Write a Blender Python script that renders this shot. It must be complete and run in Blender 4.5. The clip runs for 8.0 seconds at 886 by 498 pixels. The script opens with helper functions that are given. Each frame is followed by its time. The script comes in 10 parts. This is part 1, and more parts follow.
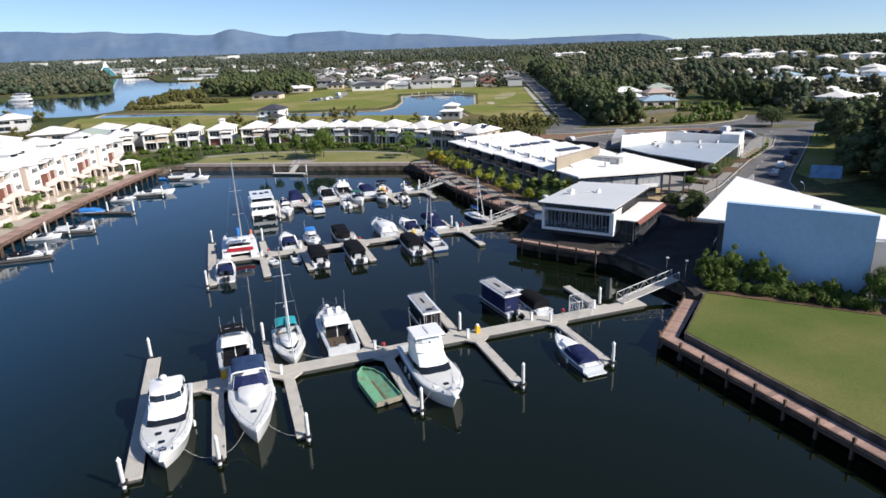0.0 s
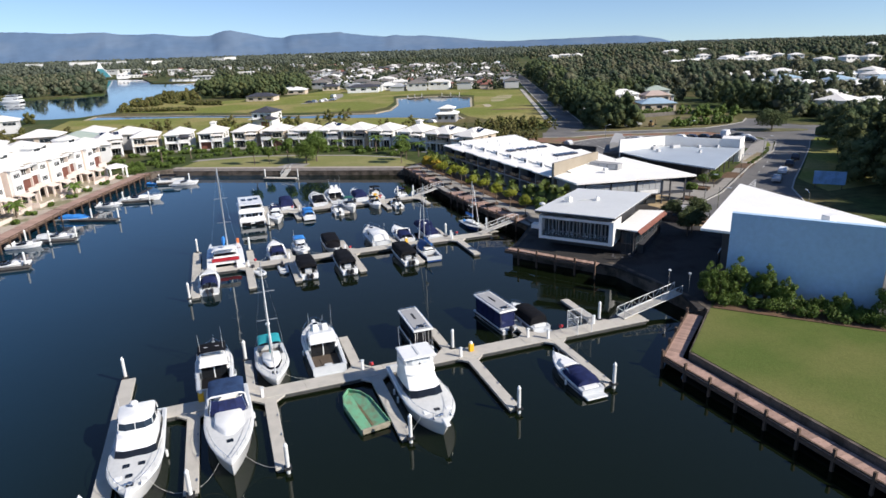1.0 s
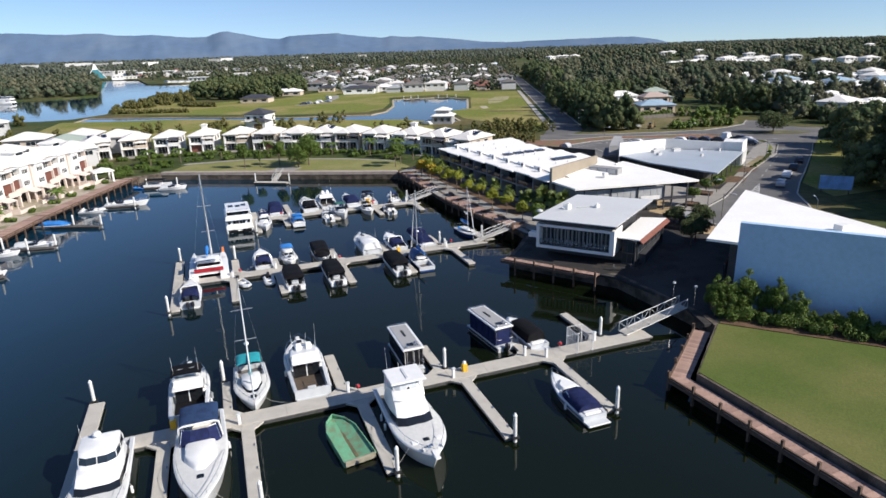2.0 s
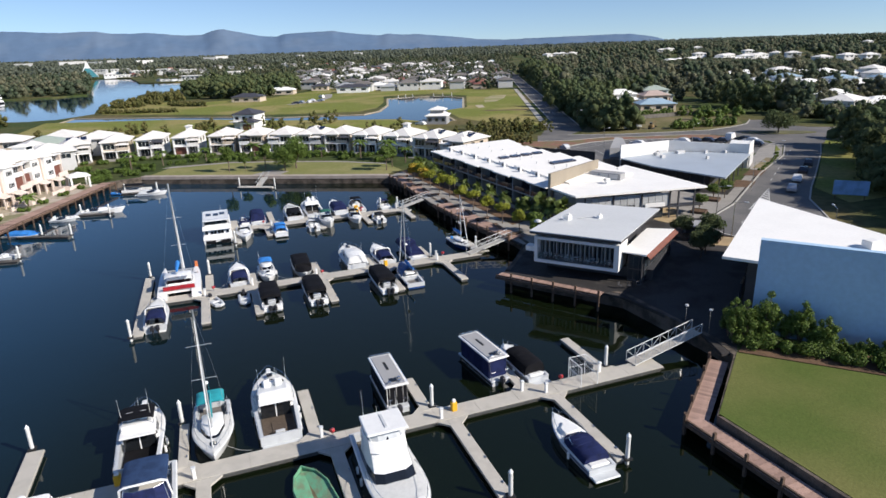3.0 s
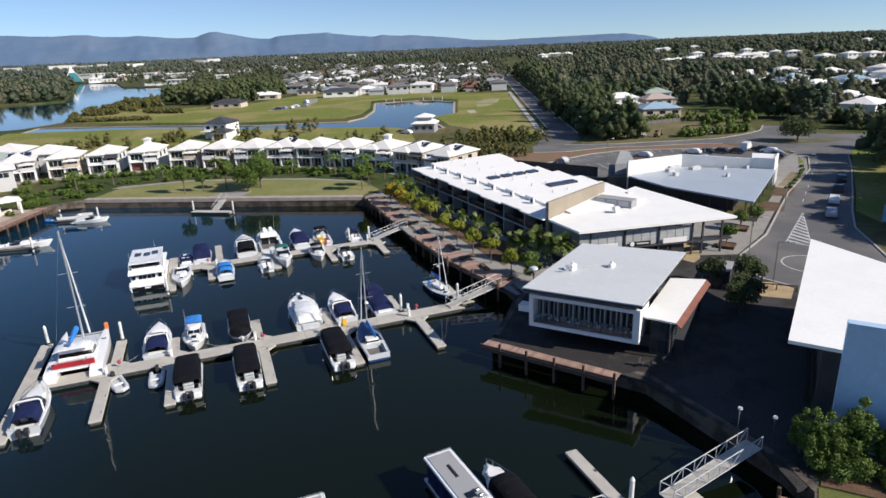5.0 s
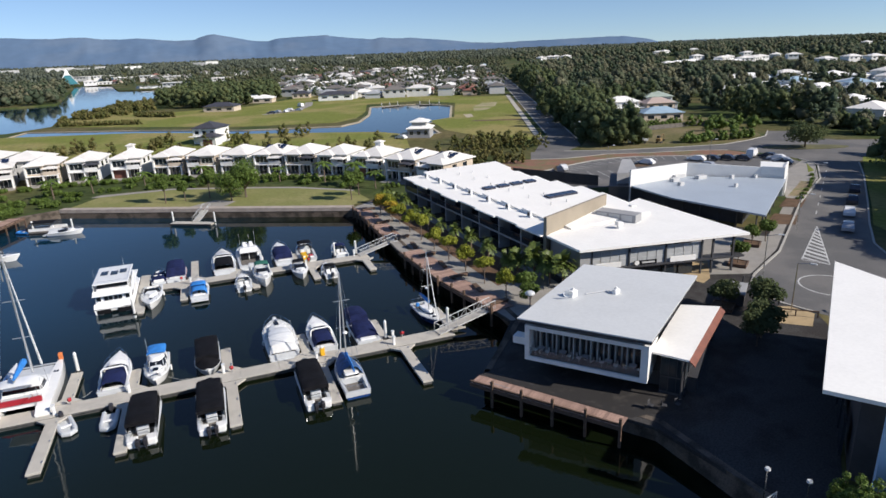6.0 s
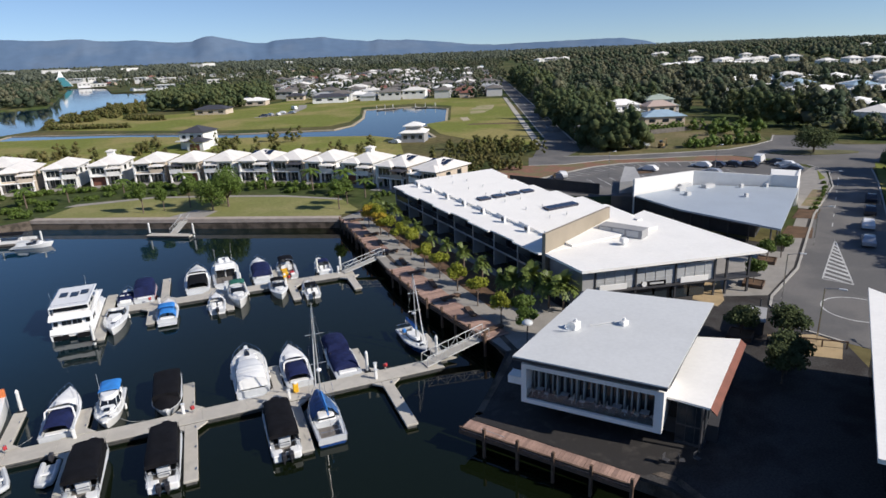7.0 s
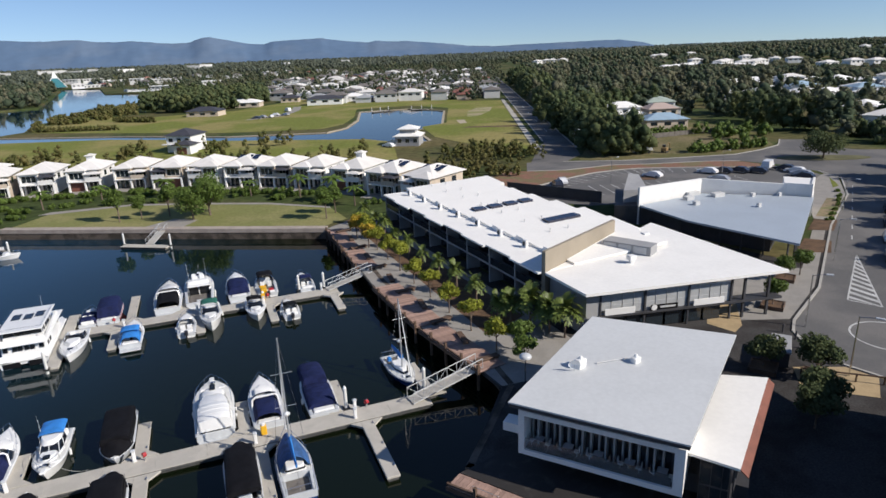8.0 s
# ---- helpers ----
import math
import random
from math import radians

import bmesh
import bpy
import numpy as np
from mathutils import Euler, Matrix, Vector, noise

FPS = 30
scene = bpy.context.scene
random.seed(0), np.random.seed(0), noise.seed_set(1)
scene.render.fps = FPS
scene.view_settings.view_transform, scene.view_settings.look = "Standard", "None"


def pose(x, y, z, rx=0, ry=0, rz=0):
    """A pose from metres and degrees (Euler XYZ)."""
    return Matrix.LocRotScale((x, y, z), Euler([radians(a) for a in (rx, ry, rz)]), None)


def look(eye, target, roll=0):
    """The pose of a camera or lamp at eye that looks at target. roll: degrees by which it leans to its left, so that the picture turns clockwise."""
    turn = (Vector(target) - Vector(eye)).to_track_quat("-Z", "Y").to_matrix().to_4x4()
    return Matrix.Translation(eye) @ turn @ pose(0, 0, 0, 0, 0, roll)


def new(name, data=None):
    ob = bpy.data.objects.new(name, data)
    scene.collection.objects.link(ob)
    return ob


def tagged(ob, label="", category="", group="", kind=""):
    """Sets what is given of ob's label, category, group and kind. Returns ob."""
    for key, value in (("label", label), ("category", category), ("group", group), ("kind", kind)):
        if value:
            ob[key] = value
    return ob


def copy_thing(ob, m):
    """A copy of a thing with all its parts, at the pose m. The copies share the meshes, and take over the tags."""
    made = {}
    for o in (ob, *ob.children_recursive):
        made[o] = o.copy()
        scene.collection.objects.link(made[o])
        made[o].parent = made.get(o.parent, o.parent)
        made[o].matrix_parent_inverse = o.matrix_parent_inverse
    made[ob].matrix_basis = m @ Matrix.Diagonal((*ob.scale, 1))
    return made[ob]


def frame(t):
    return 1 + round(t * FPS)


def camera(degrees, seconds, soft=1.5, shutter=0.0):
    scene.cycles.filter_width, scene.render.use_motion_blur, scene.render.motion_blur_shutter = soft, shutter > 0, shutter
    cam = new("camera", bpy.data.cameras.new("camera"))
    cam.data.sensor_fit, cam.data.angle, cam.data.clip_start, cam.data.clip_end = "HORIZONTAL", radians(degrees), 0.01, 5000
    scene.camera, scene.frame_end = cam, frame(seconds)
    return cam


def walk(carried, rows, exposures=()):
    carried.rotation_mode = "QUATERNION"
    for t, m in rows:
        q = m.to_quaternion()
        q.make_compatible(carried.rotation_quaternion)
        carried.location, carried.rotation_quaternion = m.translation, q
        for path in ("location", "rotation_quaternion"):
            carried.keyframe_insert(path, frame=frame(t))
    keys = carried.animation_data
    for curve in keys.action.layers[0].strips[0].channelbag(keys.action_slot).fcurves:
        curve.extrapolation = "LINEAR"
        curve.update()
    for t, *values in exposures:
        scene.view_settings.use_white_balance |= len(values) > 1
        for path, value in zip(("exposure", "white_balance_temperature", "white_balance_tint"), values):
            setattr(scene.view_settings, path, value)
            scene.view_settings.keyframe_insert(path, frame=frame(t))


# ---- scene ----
cam = camera(71.0, 8.0, 1.55)
PATH = [
    (0, (-19.562, -99.958, 31.71), (-18.938, -98.163, 31.085), -1.9),
    (0.5, (-18.626, -98.242, 31.668), (-17.998, -96.447, 31.047), -1.9),
    (1, (-17.758, -96.578, 31.837), (-17.124, -94.785, 31.216), -1.8),
    (1.5, (-16.843, -94.939, 31.783), (-16.205, -93.147, 31.166), -1.8),
    (3, (-12.153, -86.109, 31.763), (-11.505, -84.323, 31.138), -1.9),
    (3.5, (-9.668, -81.481, 31.856), (-9.018, -79.697, 31.227), -2.1),
    (4, (-7.0, -76.519, 31.894), (-6.346, -74.735, 31.27), -2.2),
    (4.5, (-4.57, -72.278, 32.003), (-3.914, -70.495, 31.379), -2.3),
    (6, (1.138, -62.796, 32.046), (1.8, -61.012, 31.43), -2.3),
    (6.5, (2.966, -59.617, 31.956), (3.631, -57.833, 31.344), -2.3),
    (7, (4.782, -56.322, 31.939), (5.45, -54.539, 31.328), -2.3),
    (7.5, (6.471, -53.206, 31.786), (7.142, -51.423, 31.177), -2.4),
    (8, (8.257, -49.96, 31.663), (8.931, -48.178, 31.056), -2.2),
]
walk(cam, [(t, look(eye, target, roll)) for t, eye, target, roll in PATH],
     exposures=[(0.0, 0.28), (1.5, 0.24), (3.5, 0.12), (6.0, 0.05), (8.0, -0.08)])

# ---- world, sun ----
SUN = Vector((0.72, -0.69, 0.0)).normalized()
ELEV = radians(33)
world = bpy.data.worlds.new("world")
scene.world = world
world.use_nodes = True
wn = world.node_tree.nodes
sky = wn.new("ShaderNodeTexSky")
sky.sky_type = "NISHITA"
sky.sun_disc = False
sky.sun_elevation = ELEV
sky.sun_rotation = math.atan2(SUN.x, SUN.y)
sky.altitude = 900
sky.air_density = 1.0
sky.dust_density = 0.0
sky.ozone_density = 3.0
wn["Background"].inputs["Strength"].default_value = 0.114
tint = wn.new("ShaderNodeMix")
tint.data_type, tint.blend_type = "RGBA", "MULTIPLY"
tint.inputs["Factor"].default_value = 1.0
tint.inputs["B"].default_value = (0.85, 0.885, 1.0, 1)
# the lowest degrees of the sky are lifted a little, as a clear winter sky has no bright rim
coord = wn.new("ShaderNodeTexCoord")
raised = wn.new("ShaderNodeVectorMath")
raised.operation = "ADD"
raised.inputs[1].default_value = (0, 0, 0.05)
world.node_tree.links.new(coord.outputs["Generated"], raised.inputs[0])
world.node_tree.links.new(raised.outputs["Vector"], sky.inputs["Vector"])
world.node_tree.links.new(sky.outputs["Color"], tint.inputs["A"])
world.node_tree.links.new(tint.outputs["Result"], wn["Background"].inputs["Color"])
sun = new("sun", bpy.data.lights.new("sun", "SUN"))
sun.data.energy = 5.6
sun.data.angle = radians(0.55)
sun.data.color = (1.0, 0.93, 0.85)
S3 = SUN * math.cos(ELEV) + Vector((0, 0, math.sin(ELEV)))
sun.matrix_world = look(S3 * 100, (0, 0, 0))


# ---- materials ----
def mat(name, color, rough=0.6, metal=0.0, vary=0.15, scale=3.0, fine=40.0, bump=0.0, spread=0.0, second=None, mix=(0.45, 0.6), gloss=0.5):
    """A surface with broad stains, fine grain and relief. second: a colour that shows in patches; spread: a shift by piece."""
    m = bpy.data.materials.new(name)
    m.use_nodes = True
    nt = m.node_tree
    b = nt.nodes["Principled BSDF"]
    b.inputs["Roughness"].default_value = rough
    b.inputs["Metallic"].default_value = metal
    b.inputs["Specular IOR Level"].default_value = gloss
    tc = nt.nodes.new("ShaderNodeTexCoord")
    big, small = nt.nodes.new("ShaderNodeTexNoise"), nt.nodes.new("ShaderNodeTexNoise")
    big.inputs["Scale"].default_value, small.inputs["Scale"].default_value = scale, fine
    big.inputs["Detail"].default_value, small.inputs["Detail"].default_value = 5, 3
    for n in (big, small):
        nt.links.new(tc.outputs["Object"], n.inputs["Vector"])
    ramp = nt.nodes.new("ShaderNodeMapRange")
    ramp.inputs["From Min"].default_value, ramp.inputs["From Max"].default_value = mix
    nt.links.new(big.outputs["Fac"], ramp.inputs["Value"])
    two = nt.nodes.new("ShaderNodeMix")
    two.data_type = "RGBA"
    c2 = second or tuple(c * (1 - vary) for c in color)
    two.inputs["A"].default_value, two.inputs["B"].default_value = (*color, 1), (*c2, 1)
    nt.links.new(ramp.outputs["Result"], two.inputs["Factor"])
    hsv = nt.nodes.new("ShaderNodeHueSaturation")
    nt.links.new(two.outputs["Result"], hsv.inputs["Color"])
    val = nt.nodes.new("ShaderNodeMapRange")
    val.inputs["To Min"].default_value, val.inputs["To Max"].default_value = 1 - vary, 1 + vary
    val.inputs["From Min"].default_value, val.inputs["From Max"].default_value = 0.3, 0.7
    nt.links.new(small.outputs["Fac"], val.inputs["Value"])
    out = val.outputs["Result"]
    if spread:
        info = nt.nodes.new("ShaderNodeObjectInfo")
        geo = nt.nodes.new("ShaderNodeNewGeometry")
        add = nt.nodes.new("ShaderNodeMath")
        add.operation = "ADD"
        nt.links.new(info.outputs["Random"], add.inputs[0])
        nt.links.new(geo.outputs["Random Per Island"], add.inputs[1])
        fr = nt.nodes.new("ShaderNodeMath")
        fr.operation = "FRACT"
        nt.links.new(add.outputs[0], fr.inputs[0])
        rng = nt.nodes.new("ShaderNodeMapRange")
        rng.inputs["To Min"].default_value, rng.inputs["To Max"].default_value = 1 - spread, 1 + spread
        nt.links.new(fr.outputs[0], rng.inputs["Value"])
        mul = nt.nodes.new("ShaderNodeMath")
        mul.operation = "MULTIPLY"
        nt.links.new(out, mul.inputs[0])
        nt.links.new(rng.outputs["Result"], mul.inputs[1])
        out = mul.outputs[0]
    nt.links.new(out, hsv.inputs["Value"])
    nt.links.new(hsv.outputs["Color"], b.inputs["Base Color"])
    if bump:
        bp = nt.nodes.new("ShaderNodeBump")
        bp.inputs["Strength"].default_value = 0.6
        bp.inputs["Distance"].default_value = bump
        nt.links.new(small.outputs["Fac"], bp.inputs["Height"])
        nt.links.new(bp.outputs["Normal"], b.inputs["Normal"])
    return m


GELCOAT = mat("gelcoat", (0.80, 0.80, 0.78), 0.22, vary=0.04, scale=1.5, fine=12)
GEL_GREY = mat("gelcoat_grey", (0.55, 0.57, 0.58), 0.3, vary=0.06, scale=1.5)
NONSKID = mat("nonskid_deck", (0.66, 0.66, 0.63), 0.65, vary=0.07, scale=3, fine=60)
TEAKD = mat("weathered_teak_sole", (0.10, 0.075, 0.055), 0.7, vary=0.25, scale=4, fine=30)
SOLE = mat("cockpit_carpet", (0.16, 0.145, 0.13), 0.85, vary=0.2, scale=3, fine=30)
NAVY = mat("navy_canvas", (0.013, 0.02, 0.075), 0.8, vary=0.3, scale=1.6, fine=25, bump=0.02, gloss=0.2)
BLACKC = mat("black_canvas", (0.008, 0.008, 0.010), 0.8, vary=0.3, scale=1.6, fine=25, bump=0.02, gloss=0.15)
BLUEC = mat("bright_blue_canvas", (0.03, 0.22, 0.62), 0.75, vary=0.2, scale=2, fine=25, bump=0.02)
TEALC = mat("teal_canvas", (0.02, 0.32, 0.36), 0.75, vary=0.2, scale=2, fine=25, bump=0.02)
GREENC = mat("green_canvas", (0.02, 0.13, 0.09), 0.75, vary=0.2, scale=2, fine=25, bump=0.02)
TINT = mat("tinted_window", (0.012, 0.014, 0.017), 0.06, vary=0.1, gloss=0.8)
STEEL = mat("stainless_tube", (0.7, 0.71, 0.72), 0.25, metal=1.0, vary=0.05)
ALLOY = mat("mast_alloy", (0.62, 0.63, 0.63), 0.35, metal=0.6, vary=0.06)
GALV = mat("galvanised_tube", (0.48, 0.49, 0.49), 0.55, metal=0.2, vary=0.12)
ROPE = mat("mooring_rope", (0.42, 0.41, 0.38), 0.9, vary=0.2)
RUBBER = mat("black_rubber", (0.02, 0.02, 0.02), 0.6, vary=0.2)
ENGINE = mat("outboard_cowl", (0.03, 0.03, 0.035), 0.3, vary=0.1)
REDP = mat("red_paint", (0.40, 0.018, 0.025), 0.4, vary=0.15)
YELLOWP = mat("yellow_paint", (0.75, 0.42, 0.02), 0.5, vary=0.12)
HULLBLUE = mat("blue_hull", (0.02, 0.06, 0.2), 0.25, vary=0.08)
HULLRED = mat("red_hull", (0.36, 0.02, 0.03), 0.3, vary=0.1)
BARGE = mat("barge_green", (0.13, 0.34, 0.20), 0.65, vary=0.25, scale=1.6, second=(0.17, 0.22, 0.13), mix=(0.45, 0.66))
PONTOON = mat("pontoon_concrete", (0.48, 0.45, 0.392), 0.85, vary=0.1, scale=0.8, fine=25, bump=0.01)
FLOAT = mat("pontoon_float", (0.10, 0.10, 0.095), 0.8, vary=0.25, scale=2)
PILE = mat("pile_sleeve", (0.66, 0.66, 0.63), 0.5, vary=0.08, scale=2)
BOARD = mat("boardwalk_timber", (0.36, 0.235, 0.185), 0.75, vary=0.15, scale=2, fine=30, spread=0.25)
BEAM = mat("dark_timber", (0.12, 0.075, 0.05), 0.8, vary=0.3, scale=3)
# concrete tone is lowered to include the shade on the eastern sea wall
WALLSTONE = mat("seawall_concrete", (0.135, 0.11, 0.088), 0.9, vary=0.25, scale=0.6, fine=8, bump=0.03, second=(0.06, 0.05, 0.04), gloss=0.2)
PAVING = mat("pavement_concrete", (0.30, 0.28, 0.25), 0.85, vary=0.12, scale=0.5, fine=10)
# laneway grey is darkened to carry the shadow of the hall
LANE = mat("shade_darkened_pavers", (0.060, 0.057, 0.055), 0.9, vary=0.3, scale=0.3, fine=6, second=(0.04, 0.036, 0.034), gloss=0.15)
COPING = mat("coping_concrete", (0.40, 0.34, 0.29), 0.85, vary=0.15, scale=0.7, fine=9)
PATIO = mat("cream_patio_paving", (0.42, 0.36, 0.29), 0.85, vary=0.2, scale=0.25, fine=6, second=(0.20, 0.19, 0.10), mix=(0.5, 0.58))
PAVER = mat("ochre_paver", (0.42, 0.31, 0.17), 0.85, vary=0.15, scale=0.8, fine=14)
ASPHALT = mat("asphalt", (0.112, 0.109, 0.106), 0.9, vary=0.2, scale=0.12, fine=14, second=(0.155, 0.147, 0.138))
KERB = mat("kerb_concrete", (0.42, 0.40, 0.36), 0.85, vary=0.12, scale=1)
LINE = mat("road_paint", (0.52, 0.52, 0.50), 0.75, vary=0.25, scale=0.8)
LAWN = mat("lawn_grass", (0.090, 0.122, 0.030), 0.95, vary=0.10, scale=0.085, fine=5.0, bump=0.05, second=(0.160, 0.158, 0.054), mix=(0.38, 0.70), gloss=0.1)
FIELD = mat("field_grass", (0.17, 0.19, 0.045), 0.95, vary=0.2, scale=0.03, fine=0.9, second=(0.27, 0.235, 0.09), gloss=0.1)
EARTH = mat("scrub_ground", (0.055, 0.075, 0.025), 0.95, vary=0.3, scale=0.02, fine=0.5, second=(0.13, 0.11, 0.05), gloss=0.1)
MULCH = mat("garden_mulch", (0.13, 0.075, 0.04), 0.95, vary=0.3, scale=0.7, fine=8)
SAND = mat("bare_sand", (0.42, 0.36, 0.26), 0.95, vary=0.15, scale=0.1, fine=3)
WHITE = mat("white_render", (0.78, 0.77, 0.74), 0.75, vary=0.05, scale=0.6, fine=12)
CREAM = mat("cream_render", (0.56, 0.47, 0.37), 0.8, vary=0.08, scale=0.6)
TAUPE = mat("taupe_render", (0.31, 0.265, 0.20), 0.8, vary=0.06, scale=0.5)
GREYW = mat("grey_render", (0.33, 0.33, 0.33), 0.8, vary=0.08, scale=0.5)
DARKW = mat("dark_cladding", (0.05, 0.05, 0.055), 0.6, vary=0.2, scale=0.8)
ROOFW = mat("white_roof_steel", (0.86, 0.84, 0.79), 0.6, gloss=0.25, vary=0.03, scale=0.3, fine=3)
ROOFG = mat("pale_grey_roof_steel", (0.60, 0.61, 0.60), 0.55, vary=0.04, scale=0.2, fine=3)
ROOFH = mat("house_roof_tiles", (0.76, 0.73, 0.68), 0.7, gloss=0.25, vary=0.07, scale=0.5, fine=6, spread=0.06)
ROOFD = mat("dark_roof_tiles", (0.06, 0.06, 0.07), 0.6, vary=0.15, scale=0.5, fine=6)
ROOFB = mat("blue_roof_steel", (0.33, 0.45, 0.54), 0.5, vary=0.08, scale=0.4)
REDROOF = mat("rust_red_fascia", (0.20, 0.07, 0.045), 0.7, vary=0.2, scale=1)
BROWNW = mat("red_brown_cladding", (0.17, 0.065, 0.045), 0.7, vary=0.15, scale=1)
GLASS = mat("window_glass", (0.02, 0.028, 0.035), 0.04, vary=0.1, gloss=0.8)
SOLAR = mat("solar_panel", (0.012, 0.016, 0.04), 0.12, vary=0.15, gloss=0.7)
SIDING = mat("pale_wall", (0.55, 0.55, 0.54), 0.7, vary=0.06, scale=0.5)
BARK = mat("bark", (0.16, 0.12, 0.09), 0.95, vary=0.3, scale=4, fine=25, bump=0.02)
LEAF = mat("leaf_green", (0.115, 0.172, 0.034), 0.6, vary=0.25, scale=1.2, fine=9, spread=0.35, gloss=0.25)
LEAFY = mat("leaf_yellow_green", (0.27, 0.29, 0.035), 0.6, vary=0.25, scale=1.2, fine=9, spread=0.3, gloss=0.25)
LEAFD = mat("leaf_dark", (0.078, 0.106, 0.050), 0.8, vary=0.22, scale=0.16, fine=1.4, spread=0.20, gloss=0.08, second=(0.125, 0.138, 0.058), mix=(0.40, 0.66))
# both wood greens are greyed and lightened to hold the distance haze
LEAFF = mat("hazed_wood_leaves", (0.078, 0.103, 0.064), 0.9, vary=0.14, scale=0.05, fine=0.4, spread=0.16, gloss=0.03, second=(0.172, 0.168, 0.108), mix=(0.44, 0.60))
LEAFG = mat("hazed_grey_green_leaves", (0.110, 0.128, 0.100), 0.9, vary=0.16, scale=0.012, fine=0.2, spread=0.22, gloss=0.03, second=(0.140, 0.152, 0.108), mix=(0.38, 0.66))
LAWNN = mat("dry_park_lawn", (0.20, 0.205, 0.075), 0.95, vary=0.15, scale=0.12, fine=2.0, second=(0.25, 0.235, 0.10), gloss=0.1)
LEAFO = mat("olive_leaves", (0.100, 0.108, 0.038), 0.85, vary=0.22, scale=0.25, fine=2, spread=0.28, gloss=0.06, second=(0.165, 0.145, 0.058), mix=(0.40, 0.64))
# haze before the hills is put into their blue base colour
HILLM = mat("hazed_far_hill", (0.112, 0.172, 0.262), 0.95, vary=0.04, scale=0.004, fine=0.02, gloss=0.0, second=(0.135, 0.19, 0.27))
CARW = mat("car_white", (0.75, 0.75, 0.75), 0.2, vary=0.03)
CARS = mat("car_silver", (0.45, 0.46, 0.48), 0.25, metal=0.4, vary=0.03)
CARD = mat("car_dark", (0.03, 0.035, 0.05), 0.2, vary=0.03)

def let_light_through(m, share):
    """Leaves pass part of the light on to their far side."""
    nt = m.node_tree
    b = nt.nodes["Principled BSDF"]
    tr, mx = nt.nodes.new("ShaderNodeBsdfTranslucent"), nt.nodes.new("ShaderNodeMixShader")
    mx.inputs["Fac"].default_value = share
    nt.links.new(b.inputs["Base Color"].links[0].from_socket, tr.inputs["Color"])
    nt.links.new(b.outputs["BSDF"], mx.inputs[1])
    nt.links.new(tr.outputs["BSDF"], mx.inputs[2])
    nt.links.new(mx.outputs["Shader"], nt.nodes["Material Output"].inputs["Surface"])


for leaf in (LEAF, LEAFY, LEAFD, LEAFF, LEAFG, LEAFO):
    let_light_through(leaf, 0.25)

# Water: dark green-brown depth under a clear surface with faint ripples.
WATER = bpy.data.materials.new("harbour_water")
WATER.use_nodes = True
_n = WATER.node_tree
_b = _n.nodes["Principled BSDF"]
_b.inputs["Roughness"].default_value = 0.03
_b.inputs["IOR"].default_value = 1.38
_tc = _n.nodes.new("ShaderNodeTexCoord")
_w = _n.nodes.new("ShaderNodeTexNoise")
_w.inputs["Scale"].default_value, _w.inputs["Detail"].default_value = 0.7, 3
_n.links.new(_tc.outputs["Object"], _w.inputs["Vector"])
_bp = _n.nodes.new("ShaderNodeBump")
_bp.inputs["Strength"].default_value, _bp.inputs["Distance"].default_value = 0.25, 0.05
_n.links.new(_w.outputs["Fac"], _bp.inputs["Height"])
_n.links.new(_bp.outputs["Normal"], _b.inputs["Normal"])
# base colour runs from dark green in the south-east to blue in the north-west
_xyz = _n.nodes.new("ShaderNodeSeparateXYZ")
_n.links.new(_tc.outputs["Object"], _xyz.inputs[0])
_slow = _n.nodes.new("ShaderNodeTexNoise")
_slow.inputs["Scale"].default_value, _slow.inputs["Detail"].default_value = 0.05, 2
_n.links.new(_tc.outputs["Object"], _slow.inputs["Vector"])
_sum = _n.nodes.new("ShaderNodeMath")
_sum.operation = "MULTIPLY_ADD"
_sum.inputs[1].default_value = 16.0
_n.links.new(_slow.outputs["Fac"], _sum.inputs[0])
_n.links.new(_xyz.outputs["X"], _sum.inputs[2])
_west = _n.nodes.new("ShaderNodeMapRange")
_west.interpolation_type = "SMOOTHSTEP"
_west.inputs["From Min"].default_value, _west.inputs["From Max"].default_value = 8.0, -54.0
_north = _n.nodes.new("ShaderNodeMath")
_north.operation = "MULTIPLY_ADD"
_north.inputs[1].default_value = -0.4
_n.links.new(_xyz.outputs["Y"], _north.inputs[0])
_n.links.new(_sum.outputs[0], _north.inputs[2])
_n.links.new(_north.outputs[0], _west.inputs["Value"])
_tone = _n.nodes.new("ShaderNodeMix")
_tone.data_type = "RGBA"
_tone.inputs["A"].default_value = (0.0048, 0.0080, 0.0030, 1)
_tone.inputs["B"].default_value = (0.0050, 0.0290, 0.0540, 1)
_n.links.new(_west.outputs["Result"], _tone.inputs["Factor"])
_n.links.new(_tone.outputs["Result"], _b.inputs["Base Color"])


